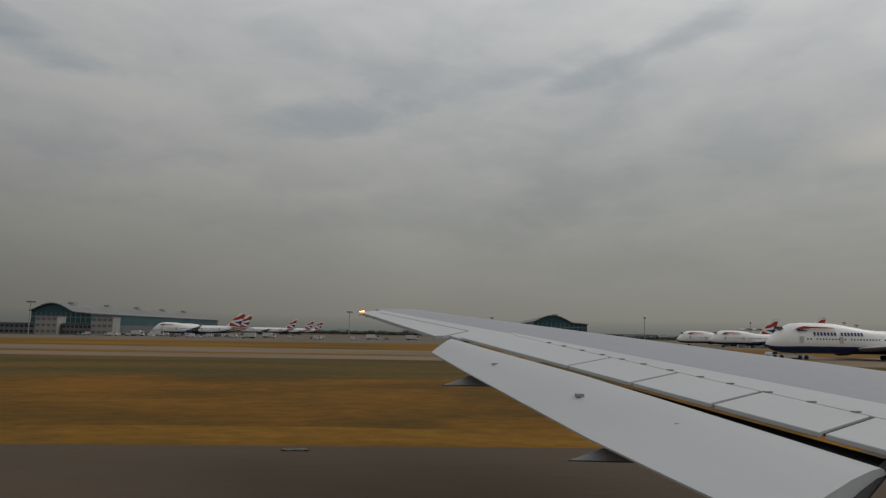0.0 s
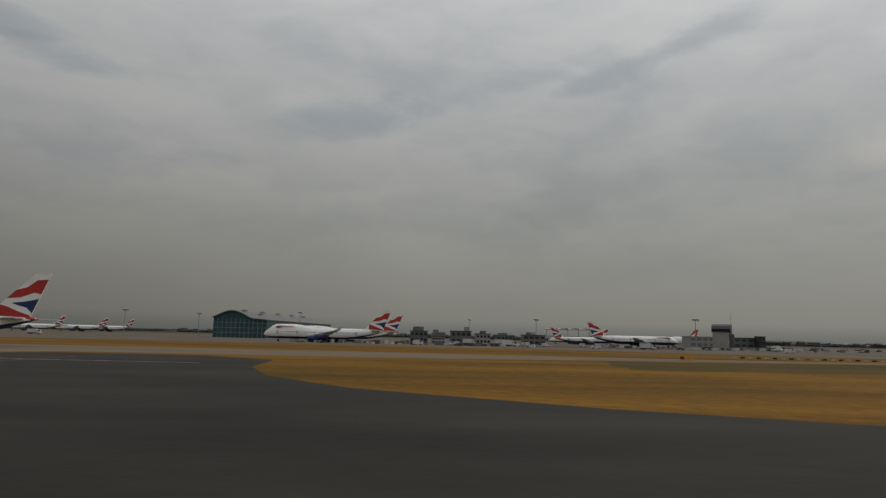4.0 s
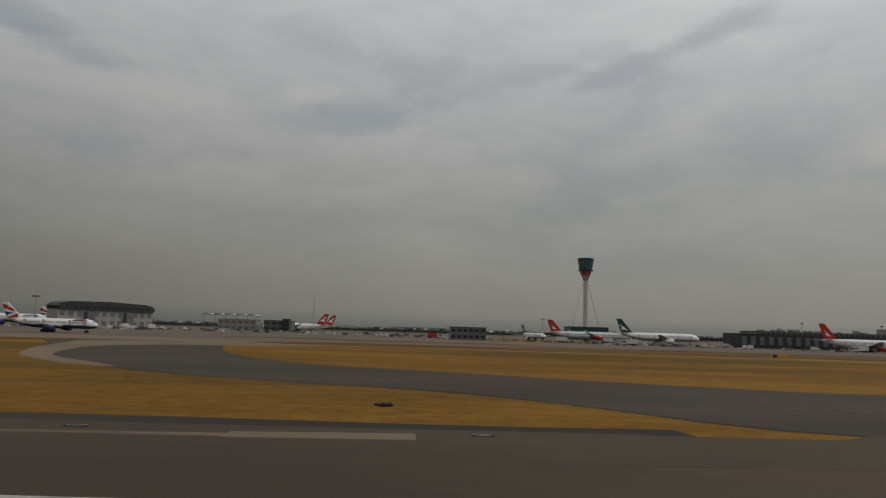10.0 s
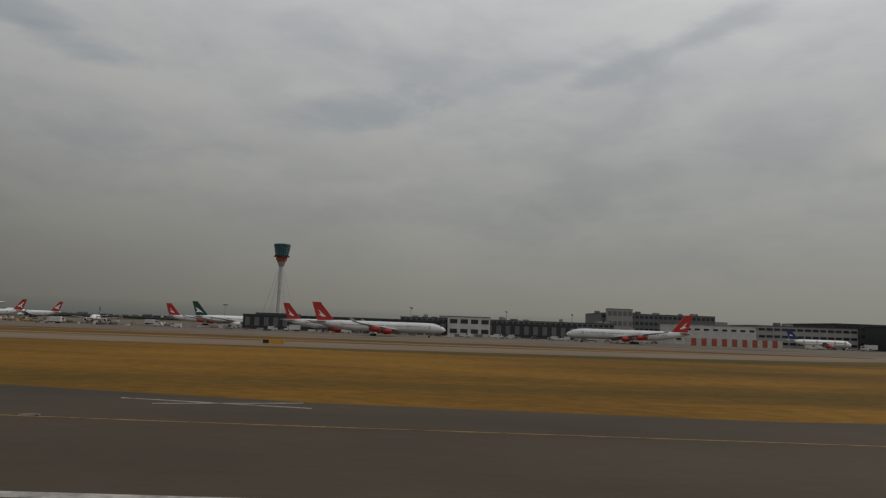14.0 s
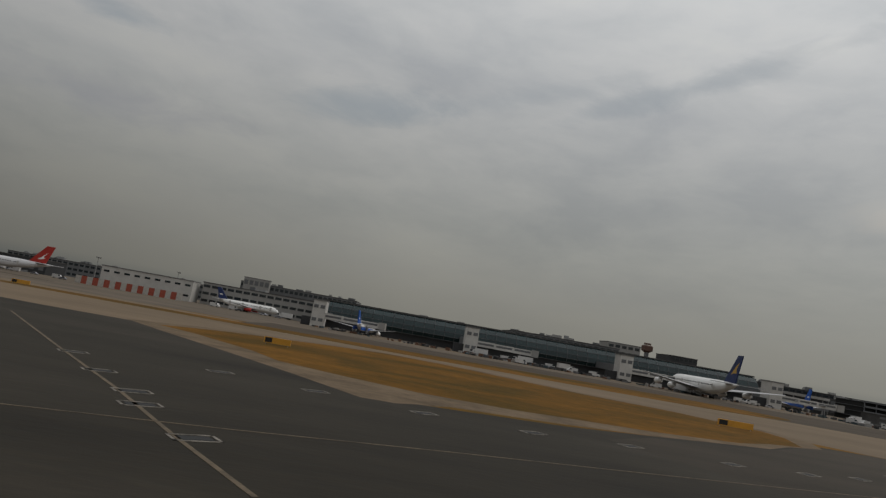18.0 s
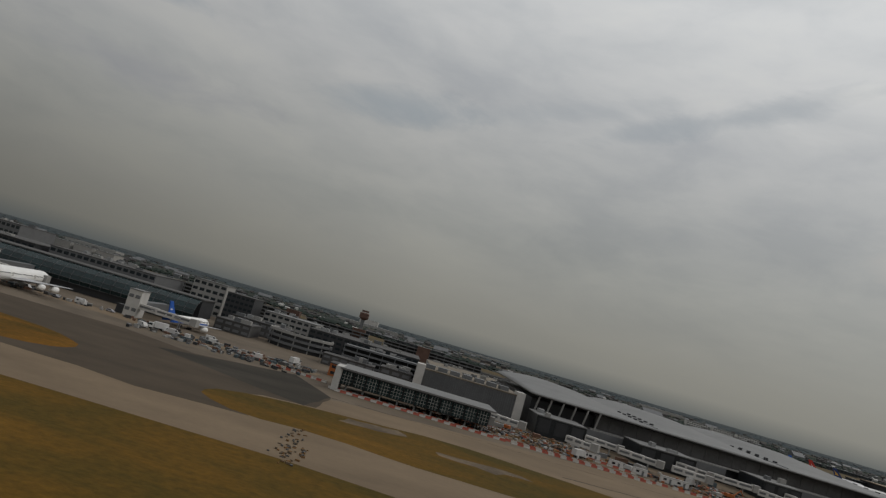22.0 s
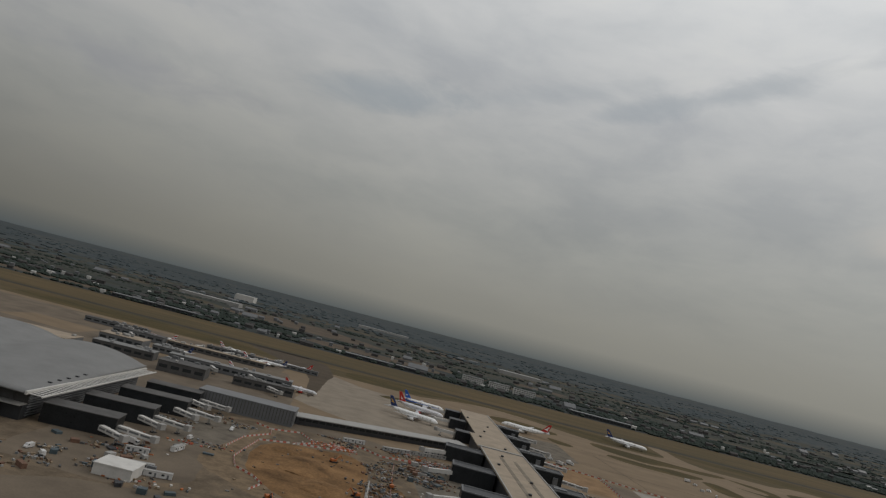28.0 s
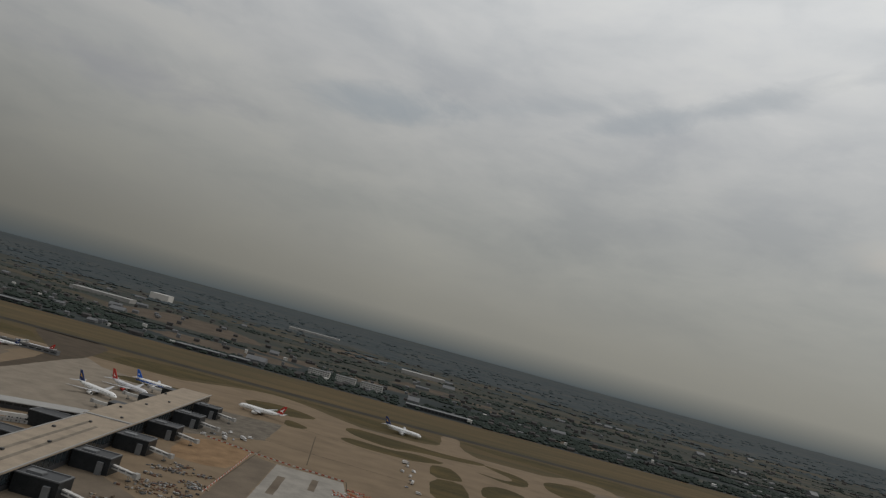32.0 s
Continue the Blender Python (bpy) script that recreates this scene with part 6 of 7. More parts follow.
# ---- distance: woods and roofs beyond the far runway ----
def woods(name, count, area, size, mat, label, seed, bare=-1.0, tall=0.9):
    rng = random.Random(seed)
    vs, fs = [], []
    while len(vs) < count * 19:
        x, y = area(rng)
        if noise.noise((x / 300.0, y / 110.0, seed)) + 0.5 * noise.noise((x / 90.0, y / 45.0, seed + 5)) < bare or (1600 < x < 2183 and 1900 < y < 2400) or (1950 < x < 2330 and 1540 < y < 1760) or (640 < x < 1150 and 1700 < y < 1900):
            continue
        r = rng.uniform(*size)
        k = len(vs)
        n = 6
        for z, q in ((0.0, 0.75), (0.45, 1.05), (0.85, 0.6)):
            for i in range(n):
                a = 2 * math.pi * (i + rng.uniform(-0.3, 0.3)) / n
                rr = r * q * 1.15 * rng.uniform(0.7, 1.25)
                vs.append((x + rr * math.cos(a), y + rr * math.sin(a), r * z * tall * rng.uniform(0.85, 1.2)))
        vs.append((x, y, r * tall * rng.uniform(0.95, 1.2)))
        for lv_ in range(2):
            for i in range(n):
                j = (i + 1) % n
                fs.append((k + lv_ * n + i, k + lv_ * n + j, k + (lv_ + 1) * n + j, k + (lv_ + 1) * n + i))
        for i in range(n):
            fs.append((k + 2 * n + i, k + 2 * n + (i + 1) % n, k + 3 * n))
    m = M()
    m.v, m.f = vs, fs
    return single(name, m, mat, label, "trees", kind="stuff", smooth=True)


def band(y0, y1, x0, x1, power=1.0):
    def pick(rng):
        v = rng.random() ** power
        y = y0 + (y1 - y0) * v
        spread = 1 + 1.3 * (y - 1300) / 3000
        return x0 + (x1 - x0) * rng.random() * spread - (spread - 1) * (x1 - x0) * 0.5, y
    return pick


woods("near_hedges", 5200, band(1420, 1700, 200, 4100, 1.1), (2.2, 6.0), TREES, "scattered dark green trees along the far road", 1, -0.05)
woods("weed_clump", 9, lambda r: (697 + r.gauss(0, 0.35), 50.3 + r.gauss(0, 0.3)), (0.1, 0.28), TREES, "dark clump of weeds in the dry grass", 12)
woods("far_woods", 9000, band(1560, 2700, -300, 3800, 1.5), (2.5, 6.5), TREES, "dark woods and gardens beyond the airfield", 2, 0.08, 0.8)


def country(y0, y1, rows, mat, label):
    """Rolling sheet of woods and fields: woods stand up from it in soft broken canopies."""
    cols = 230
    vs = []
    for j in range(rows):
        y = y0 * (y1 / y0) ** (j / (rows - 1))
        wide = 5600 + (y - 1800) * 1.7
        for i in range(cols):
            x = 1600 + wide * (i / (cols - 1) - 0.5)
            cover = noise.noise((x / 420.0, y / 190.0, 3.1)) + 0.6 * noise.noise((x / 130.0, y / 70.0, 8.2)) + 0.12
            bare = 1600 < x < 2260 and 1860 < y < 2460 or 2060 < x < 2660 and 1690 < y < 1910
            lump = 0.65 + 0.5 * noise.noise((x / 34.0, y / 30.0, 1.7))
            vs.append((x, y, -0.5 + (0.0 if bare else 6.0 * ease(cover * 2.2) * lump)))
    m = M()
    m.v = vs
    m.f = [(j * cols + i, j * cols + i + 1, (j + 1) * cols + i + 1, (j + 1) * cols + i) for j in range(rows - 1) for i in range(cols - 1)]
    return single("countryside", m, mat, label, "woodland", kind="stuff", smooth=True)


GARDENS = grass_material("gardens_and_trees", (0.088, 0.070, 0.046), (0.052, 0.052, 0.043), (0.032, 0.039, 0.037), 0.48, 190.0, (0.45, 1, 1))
# lifted and bluer than the near gardens, distance haze mixed into the colours
COUNTRY_HAZED = grass_material("haze_tinted_country", (0.080, 0.074, 0.062), (0.052, 0.060, 0.062), (0.037, 0.048, 0.054), 0.5, 230.0, (0.5, 1, 1))
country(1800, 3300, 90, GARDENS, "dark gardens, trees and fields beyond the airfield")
country(3280, 10000, 140, COUNTRY_HAZED, "woods and fields towards the horizon, tinted blue-grey for haze")
woods("distant_copses", 5000, band(2600, 6000, -1200, 4600, 1.3), (6, 15), TREES_HAZED, "copses far off, tinted blue-grey for haze", 3, 0.12, 0.5)


def roofs(name, count, area, size, mat, label, seed):
    rng = random.Random(seed)
    m = M()
    for _ in range(count):
        x, y = area(rng)
        a, b, h = rng.uniform(*size), rng.uniform(*size) * 0.6, rng.uniform(4, 8)
        m.box(x, x + a, y, y + b, 0, h)
        m.plate([(y - 0.5, h), (y + b / 2, h + b * 0.3), (y + b + 0.5, h)], "x", x - 0.4, x + a + 0.4)
    return single(name, m, mat, label, "houses", kind="stuff")


roofs("houses", 560, band(1430, 3300, 0, 3600, 1.4), (8, 18), HOUSE, "small brown roofs of far houses", 5)
roofs("houses", 110, band(1430, 2300, 200, 3400, 1.6), (6, 13), CLAD, "small pale gables of far houses", 8)
roofs("houses", 40, band(1430, 1900, 300, 3300, 1.2), (5, 11), CLAD_WHITE, "small white walls of far houses", 9)
roofs("sheds", 46, band(1430, 2900, 200, 3400, 1.3), (14, 46), CLAD, "pale sheds and depots far off", 6)

# older piers north of the new terminal
for i, (x, y, w, d, h, rz) in enumerate(((1838, 848, 60, 18, 8, 4), (1900, 862, 120, 13, 6, 4), (1945, 735, 130, 16, 8, 6), (1930, 930, 150, 9, 5, 2), (2025, 690, 60, 14, 8, 8), (1860, 760, 46, 30, 9, 4), (1912, 778, 30, 18, 7, 4), (1960, 660, 44, 30, 10, 6), (1780, 900, 80, 12, 6, 3), (1790, 640, 90, 40, 9, 3), (1880, 700, 60, 20, 8, 5))):
    block("old_pier", x, x + w, y, y + d, h, (CLAD, ROOF_DARK, CLAD)[i % 3], (ROOF_DARK, ROOF_TAN, ROOF_GREY, ROOF_DARK)[i % 4], "low old pier building with a flat roof", "building", 1, max(4, int(w / 9)), GLASS, rz=rz, plant=6, seed=int(x), win_h=0.3)
for x, y, rz in ((1960, 733, -70), (1990, 736, -60), (2030, 742, -65), (1930, 880, 80), (1965, 882, 70), (2000, 884, 85), (1950, 940, 80), (2020, 942, 75), (2060, 690, -40), (1860, 846, -60)):
    air_bridge(x, y, rz, 18, 4.0)
sheet("stand_concrete", [(2096, 990), (2140, 940), (2190, 925), (2262, 930), (2262, 700), (2160, 640), (2104, 680), (2086, 700)], 0.085, NEW_CONCRETE, "pale concrete aircraft stand", "apron")
for x, y, rz, lv_ in ((2000, 772, -12, "union"), (2066, 752, -10, "red"), (1950, 800, 160, "navy"), (1900, 892, 170, "union"), (1985, 905, -8, "union"), (2040, 915, 172, "navy"), (1940, 958, 5, "union"), (2070, 946, 176, "red")):
    airliner("narrow", lv_, x, y, rz, "at an old pier")
# ---- works site: barriers, cabins, plant and spoil ----
def barrier_run(pts, label, step=2.1, every=1, group="works barriers"):
    """A run of red and white water-filled barriers, each piece its own object."""
    root = thing("barrier_run", pts[0][0], pts[0][1], 0.12, 0, label, "barrier", group)
    prof = [(-0.35, 0), (0.35, 0), (0.12, 0.55), (0.1, 1.0), (-0.1, 1.0), (-0.12, 0.55)]
    reds = M().plate(prof, "x", 0, step * 0.94).mesh("barrier", BARRIER_RED)
    whites = M().plate(prof, "x", 0, step * 0.94).mesh("barrier", BARRIER_WHITE)
    k = 0
    for (x0, y0), (x1, y1) in zip(pts, pts[1:]):
        ln = math.hypot(x1 - x0, y1 - y0)
        a = math.atan2(y1 - y0, x1 - x0)
        for i in range(int(ln / step)):
            o = new("barrier", reds if (k // every) % 2 else whites)
            o.parent = root
            o.matrix_basis = Matrix.Translation(((x0 - pts[0][0] + math.cos(a) * i * step) * S, (y0 - pts[0][1] + math.sin(a) * i * step) * S, 0)) @ Matrix.Rotation(a, 4, "Z")
            k += 1
    return root


barrier_run([(1652, 292), (1720, 287), (1800, 288), (1880, 290), (1960, 291), (2010, 286)], "long line of red and white works barriers on concrete", 2.6)
barrier_run([(1655, 288), (1730, 283), (1790, 284)], "second line of red and white works barriers", 2.6)
barrier_run([(1690, 322), (1740, 318), (1790, 300)], "red and white barriers round the works", 2.6)
barrier_run([(2084, 442), (2087, 479), (2100, 508), (2097, 525), (2082, 535)], "curved red and white barriers along a site road", 2.6)
barrier_run([(2116, 364), (2120, 379), (2113, 390), (2100, 401), (2094, 422), (2095, 448), (2097, 481), (2118, 496), (2139, 504), (2152, 512)], "curved red and white barriers along a site road", 2.6)
barrier_run([(2097, 525), (2118, 538), (2132, 513), (2117, 492)], "red and white barriers round the works", 2.6)
barrier_run([(2190, 411), (2190, 458), (2191, 508)], "red and white barriers beside stacked stock", 2.6)
barrier_run([(2159, 543), (2182, 525), (2202, 533), (2221, 547), (2232, 556)], "red and white barriers round the works", 2.6)
barrier_run([(2345, 702), (2400, 681), (2439, 670), (2491, 662)], "line of red and white barriers along the new slab", 3.2)
barrier_run([(2397, 676), (2396, 600), (2394, 520)], "line of red and white barriers along the new slab", 4.0)
barrier_run([(1600, 330), (1620, 316), (1650, 306)], "red and white barriers round the works", 2.6)


run = thing("edge_marker_run", 359, 232, 0.12, 0, "row of low black and white taxiway edge markers", "barrier")
for k in range(22):
    part("edge_marker", M().box(k * 2.6, k * 2.6 + 1.3, -k * 0.42, 0.5 - k * 0.42, 0, 0.5), (DARK, ORANGE)[k % 5 == 4] if k % 2 else BARRIER_WHITE, run)


def blast_fence(x, y, n, label):
    root = thing("blast_fence", x, y, 0.05, 4, label, "fence")
    for i in range(n):
        part("panel", M().box(i * 3.0, i * 3.0 + 2.9, 0, 0.4, 0, 4.2), BARRIER_RED if i % 2 else BARRIER_WHITE, root)
    return root


blast_fence(1168, 384, 19, "tall fence of red and white panels")


def vehicle(kind, x, y, rz, mat, label):
    """Vans, trucks and cars with cab, body, glass and wheels."""
    root = thing(kind, x, y, 0.13, rz, label, kind.replace("_", " "), "apron vehicles")
    if kind == "car":
        part("body", M().plate([(0, 0.35), (4.2, 0.35), (4.25, 0.75), (3.3, 0.9), (2.7, 1.4), (1.0, 1.42), (0.3, 0.95), (0, 0.85)], "y", -0.85, 0.85), mat, root)
        part("windscreen", M().plate([(3.2, 0.92), (2.68, 1.36), (1.05, 1.38), (0.5, 0.95)], "y", -0.87, 0.87), GLASS, root)
        ws, L, r = (0.8, 3.3), 4.2, 0.32
    elif kind == "van":
        part("body", M().plate([(0, 0.4), (5.4, 0.4), (5.5, 1.1), (4.7, 1.5), (4.1, 2.3), (0, 2.35)], "y", -0.98, 0.98), mat, root)
        part("windscreen", M().plate([(4.66, 1.5), (4.15, 2.2), (3.5, 2.2), (3.5, 1.5)], "y", -1.0, 1.0), GLASS, root)
        ws, L, r = (1.0, 4.3), 5.4, 0.36
    else:
        part("body", M().box(0, 6.2, -1.25, 1.25, 1.0, 3.6), mat, root)
        part("chassis", M().box(0, 8.6, -0.9, 0.9, 0.5, 0.95), DARK, root)
        part("cab", M().plate([(6.5, 0.7), (8.7, 0.7), (8.7, 1.8), (8.4, 2.8), (6.5, 2.9)], "y", -1.2, 1.2), CAR_WHITE, root)
        part("windscreen", M().plate([(8.72, 1.8), (8.42, 2.7), (7.3, 2.7), (7.3, 1.8)], "y", -1.22, 1.22), GLASS, root)
        ws, L, r = (1.2, 2.4, 7.4), 8.6, 0.5
    for wx in ws:
        for s in (1, -1):
            part("wheel", M().tube((wx, s * 0.7, r), (wx, s * 0.98, r), r, n=10), DARK, root)
    return root


rng = random.Random(21)
VEH = [vehicle("van", 1404, 330, 8, CAR_WHITE, "white van on the apron"), vehicle("truck", 1412, 336, 170, CAR_WHITE, "white box truck beside the pier"),
       vehicle("car", 1420, 331, 20, CAR_MIXED, "grey car parked on the apron")]
spots = [(1391 + i * 7.5, 338 + (i % 3) * 5, rng.uniform(-20, 20)) for i in range(9)] + [(1478 + i * 8, 336 + (i % 2) * 6, rng.uniform(-25, 25)) for i in range(8)] + \
        [(1560 + i * 14, 318 + (i % 3) * 7, rng.uniform(-40, 40)) for i in range(5)] + [(1240 + i * 9, 392 + (i % 2) * 5, rng.uniform(-15, 15)) for i in range(7)] + \
        [(1760 + i * 29, 300 + (i % 3) * 8, rng.uniform(-60, 60)) for i in range(7)] + [(2012 + rng.uniform(0, 66), 330 + rng.uniform(0, 180), rng.uniform(0, 360)) for i in range(9)] + [(2546 + rng.uniform(0, 14), 690 + i * 17, rng.uniform(0, 360)) for i in range(9)] + \
        [(820 + i * 22, 388 + (i % 3) * 9, rng.uniform(-10, 10)) for i in range(8)] + [(250 + i * 26, 380 + (i % 4) * 12, rng.uniform(-10, 10)) for i in range(9)] + \
        [(-230 + i * 19, 455 + (i % 4) * 14, rng.uniform(-10, 10)) for i in range(9)] + [(484 + i * 5, 436 + i * 9, rng.uniform(40, 80)) for i in range(9)] + \
        [(2345 + i * 5, 705 + (i % 4) * 12, rng.uniform(0, 360)) for i in range(8)] + [(200 + i * 26 + rng.uniform(-5, 5), 452 + rng.uniform(0, 20), rng.uniform(-12, 12)) for i in range(8)] + \
        [(640 + i * 36 + rng.uniform(-9, 9), 440 + rng.uniform(0, 60), rng.uniform(-12, 12)) for i in range(11)] + [(-240 + i * 13 + rng.uniform(-5, 5), 440 + rng.uniform(0, 60), rng.uniform(-12, 12)) for i in range(18)] + \
        [(1040 + i * 9 + rng.uniform(-4, 4), 392 + rng.uniform(0, 10), rng.uniform(-12, 12)) for i in range(14)] + [(1570 + rng.uniform(0, 70), 300 + rng.uniform(0, 45), rng.uniform(0, 360)) for i in range(6)]
for i, (x, y, a) in enumerate(spots):
    copy_thing(VEH[rng.choice((0, 0, 1, 2))], at(x, y, 0.13, a + (180 if i % 3 == 0 else 0)))

vehicle("truck", 702, 452, 4, RED, "red fire truck parked beside the small office block")
tug = thing("tow_tractor", 84, 186, 0.13, 180, "low white aircraft tow tractor with a tow bar", "tow tractor")
part("body", M().plate([(-9, 0.4), (3, 0.4), (3.2, 1.2), (2.6, 1.9), (1.2, 1.9), (0.6, 1.3), (-9, 1.2)], "y", -1.6, 1.6), CAR_WHITE, tug)
part("cab_glass", M().plate([(2.5, 1.3), (2.4, 2.0), (1.2, 2.05), (1.0, 1.3)], "y", -1.62, 1.62), GLASS, tug)
for wx in (-7, -5.2, 0.0, 1.9):
    for s in (1, -1):
        part("wheel", M().tube((wx, s * 1.2, 0.6), (wx, s * 1.72, 0.6), 0.6, n=12), DARK, tug)


def excavator(x, y, rz, label):
    root = thing("excavator", x, y, 0.13, rz, label, "excavator", "site machines")
    for s in (1, -1):
        part("track", M().plate([(-2, 0.1), (2, 0.1), (2.4, 0.5), (2, 0.95), (-2, 0.95), (-2.4, 0.5)], "y", s * 1.5 - 0.35, s * 1.5 + 0.35), DARK, root)
    part("house", M().box(-2.2, 1.4, -1.3, 1.3, 1.1, 2.5), ORANGE, root, "orange engine house")
    part("cab", M().plate([(0.1, 1.2), (1.9, 1.2), (1.7, 2.9), (0.3, 3.0)], "y", 0.2, 1.3), GLASS, root, "dark glass cab")
    part("boom", M().tube((1.2, -0.4, 1.8), (4.6, -0.4, 5.0), 0.32, 0.26, 6), ORANGE, root)
    part("stick", M().tube((4.6, -0.4, 5.0), (6.6, -0.4, 2.4), 0.24, 0.18, 6), ORANGE, root)
    part("bucket", M().plate([(6.2, 2.6), (7.1, 2.4), (6.9, 1.4), (6.1, 1.5)], "y", -1.0, 0.2), STEEL, root)
    return root


for x, y, a in ((1707, 145, 30), (1719, 139, 160), (1727, 143, 120), (1735, 330, 60), (1836, 312, 10), (2150, 470, 40), (2170, 400, 220), (2190, 440, 100), (2128, 355, 300), (2210, 540, 20), (1690, 345, 80)):
    excavator(x, y, a, "orange tracked excavator on the works site")


def cabin(x, y, rz, n, mat, label):
    root = thing("site_cabin", x, y, 0.13, rz, label, "site cabin", "site cabins")
    part("wall", M().box(0, 6 * n, 0, 2.6, 0.2, 2.8), mat, root)
    part("roof", M().box(-0.1, 6 * n + 0.1, -0.1, 2.7, 2.8, 2.95), CLAD_LIGHT, root)
    for i in range(n):
        part("window", M().box(i * 6 + 1.0, i * 6 + 2.4, -0.06, 0.05, 1.3, 2.2), GLASS, root)
        part("door", M().box(i * 6 + 3.6, i * 6 + 4.5, -0.06, 0.05, 0.25, 2.2), CLAD, root)
    return root


for x, y, a, n in ((1768, 308, -6, 1), (1778, 306, -6, 1), (1788, 303, -6, 1), (1800, 302, -8, 2), (2052, 352, 12, 3), (2064, 344, 12, 3), (2046, 378, 12, 2), (2066, 398, 80, 2), (2182, 552, 26, 5), (2204, 563, 26, 6), (2216, 580, 26, 3), (2150, 548, 22, 3), (1700, 330, -10, 2)):
    cabin(x, y, a, n, CAR_WHITE if n < 4 else CLAD_LIGHT, "white site cabin with small windows")
for x, y, a, ln in ((2139, 346, -36, 24), (2216, 374, 82, 40), (2176, 400, 90, 40)):
    beam = thing("precast_beam", x, y, 0.2, a, "long pale precast beam lying on the works ground", "beam", "precast beams")
    part("body", M().plate([(-1.0, 0), (1.0, 0), (1.0, 0.5), (0.35, 0.6), (0.35, 1.3), (-0.35, 1.3), (-0.35, 0.6), (-1.0, 0.5)], "x", 0, ln), CLAD_LIGHT, beam)
shed = block("site_shed", 2050, 2068, 330, 346, 5, CLAD_WHITE, CLAD_WHITE, "white ridged site shed", "shed")


def litter(name, count, area, size, mats, label, seed):
    """Stacked materials, pallets and skips too many to count."""
    r = random.Random(seed)
    for mat in mats:
        m = M()
        for _ in range(count // len(mats)):
            x, y = area(r)
            a, b, h = r.uniform(*size), r.uniform(*size) * 0.55, r.uniform(0.3, 1.0) * size[1] * 0.4
            q = r.uniform(0, math.pi)
            c, s = math.cos(q), math.sin(q)
            m.prism([(x + c * u - s * v, y + s * u + c * v) for u, v in ((-a / 2, -b / 2), (a / 2, -b / 2), (a / 2, b / 2), (-a / 2, b / 2))], 0.05, 0.1 + h)
        single(name, m, mat, label, "building materials", kind="stuff")


PALE = material("pale_timber", (0.21, 0.155, 0.10), 0.85, spots=0.3, size=2)
RUST = material("rusty_steel_stock", (0.13, 0.07, 0.045), 0.85, spots=0.3, size=2)
SKIP = material("blue_steel_skip", (0.05, 0.07, 0.08), 0.6, spots=0.3, size=2)
SITE_MATS = (CLAD, SKIP, ROOF_DARK, PALE, RUST, SITE, CLAD_LIGHT, CLAD_DARK, RUST, PALE)


def heaps(seed, count, spread, *boxes):
    """Places gathered round chance centres inside the boxes."""
    r0 = random.Random(seed)
    mids = []
    for _ in range(count):
        x0, x1, y0, y1 = r0.choice(boxes)
        mids.append((r0.uniform(x0, x1), r0.uniform(y0, y1), r0.uniform(0.4, 1.0) * spread, r0.uniform(0.15, 0.6) * spread, r0.uniform(-0.4, 0.4)))

    def pick(r):
        x, y, a, b, q = r.choice(mids)
        u, v = r.gauss(0, a), r.gauss(0, b)
        return x + u * math.cos(q) - v * math.sin(q), y + u * math.sin(q) + v * math.cos(q)
    return pick


def zone(*boxes):
    def pick(r):
        x0, x1, y0, y1 = r.choice(boxes)
        return r.uniform(x0, x1), r.uniform(y0, y1)
    return pick


litter("site_materials", 2600, heaps(51, 70, 9, (1700, 1760, 298, 345), (1770, 2000, 297, 335), (1890, 2005, 304, 342)), (0.4, 2.6), SITE_MATS + (ORANGE, DIRT, SAND, CAR_WHITE), "stacks of building materials on the works site", 31)
litter("site_materials", 2400, heaps(52, 70, 8, (2010, 2076, 310, 415), (2004, 2080, 425, 530), (2178, 2192, 410, 515), (2178, 2192, 410, 515), (2200, 2230, 380, 420), (2196, 2225, 470, 540), (2140, 2240, 530, 562)), (0.5, 2.8), SITE_MATS, "stacks of building materials on the works site", 32)
litter("site_barriers", 420, heaps(53, 26, 10, (1700, 2000, 294, 330), (2010, 2080, 320, 500), (2206, 2240, 400, 450), (2130, 2158, 512, 524), (2130, 2158, 512, 524), (2180, 2240, 515, 560)), (1.2, 2.2), (BARRIER_RED, BARRIER_WHITE, ORANGE), "loose red and white barriers on the works site", 39)
litter("site_materials", 46, zone((2104, 2172, 350, 500)), (0.8, 2.2), SITE_MATS[:6], "stray materials on the dug earth", 36)
litter("site_materials", 700, heaps(54, 16, 7, (2342, 2388, 450, 580)), (0.8, 3.2), (CLAD, SITE, ROOF_DARK, PALE, RUST, CLAD_LIGHT), "rows of stored materials", 33)
litter("site_barriers", 260, heaps(55, 7, 9, (2490, 2534, 596, 652)), (1.2, 2.4), (BARRIER_RED, BARRIER_WHITE, ORANGE), "heap of loose red barriers on the slab", 40)
litter("ground_equipment", 500, zone((1300, 1640, 332, 346), (1380, 1420, 330, 345), (1560, 1640, 300, 345)), (1.0, 3.6), (CLAD, CLAD_LIGHT, CLAD_DARK, ROOF_DARK, SKIP, RUST), "baggage carts and ground equipment", 34)
litter("ground_equipment", 500, zone((-260, -150, 470, 560), (180, 320, 380, 420), (380, 520, 440, 500), (500, 760, 470, 640), (800, 1130, 385, 440)), (1.5, 5.0), (CLAD, CLAD_LIGHT, CAR_WHITE, ROOF_DARK), "baggage carts and ground equipment", 35)


litter("ground_equipment", 70, zone((742, 812, 428, 450)), (0.8, 3.0), (SIGN_YELLOW, PALE, DIRT), "yellow ground equipment beside the apron road", 46)
litter("storage_containers", 90, zone((1700, 1990, 300, 345), (2005, 2090, 310, 420), (2180, 2230, 350, 395), (2195, 2230, 470, 540)), (3.0, 7.0), (CLAD, SKIP, RUST, CLAD_LIGHT, CLAD_DARK), "steel storage containers and long stock", 37)


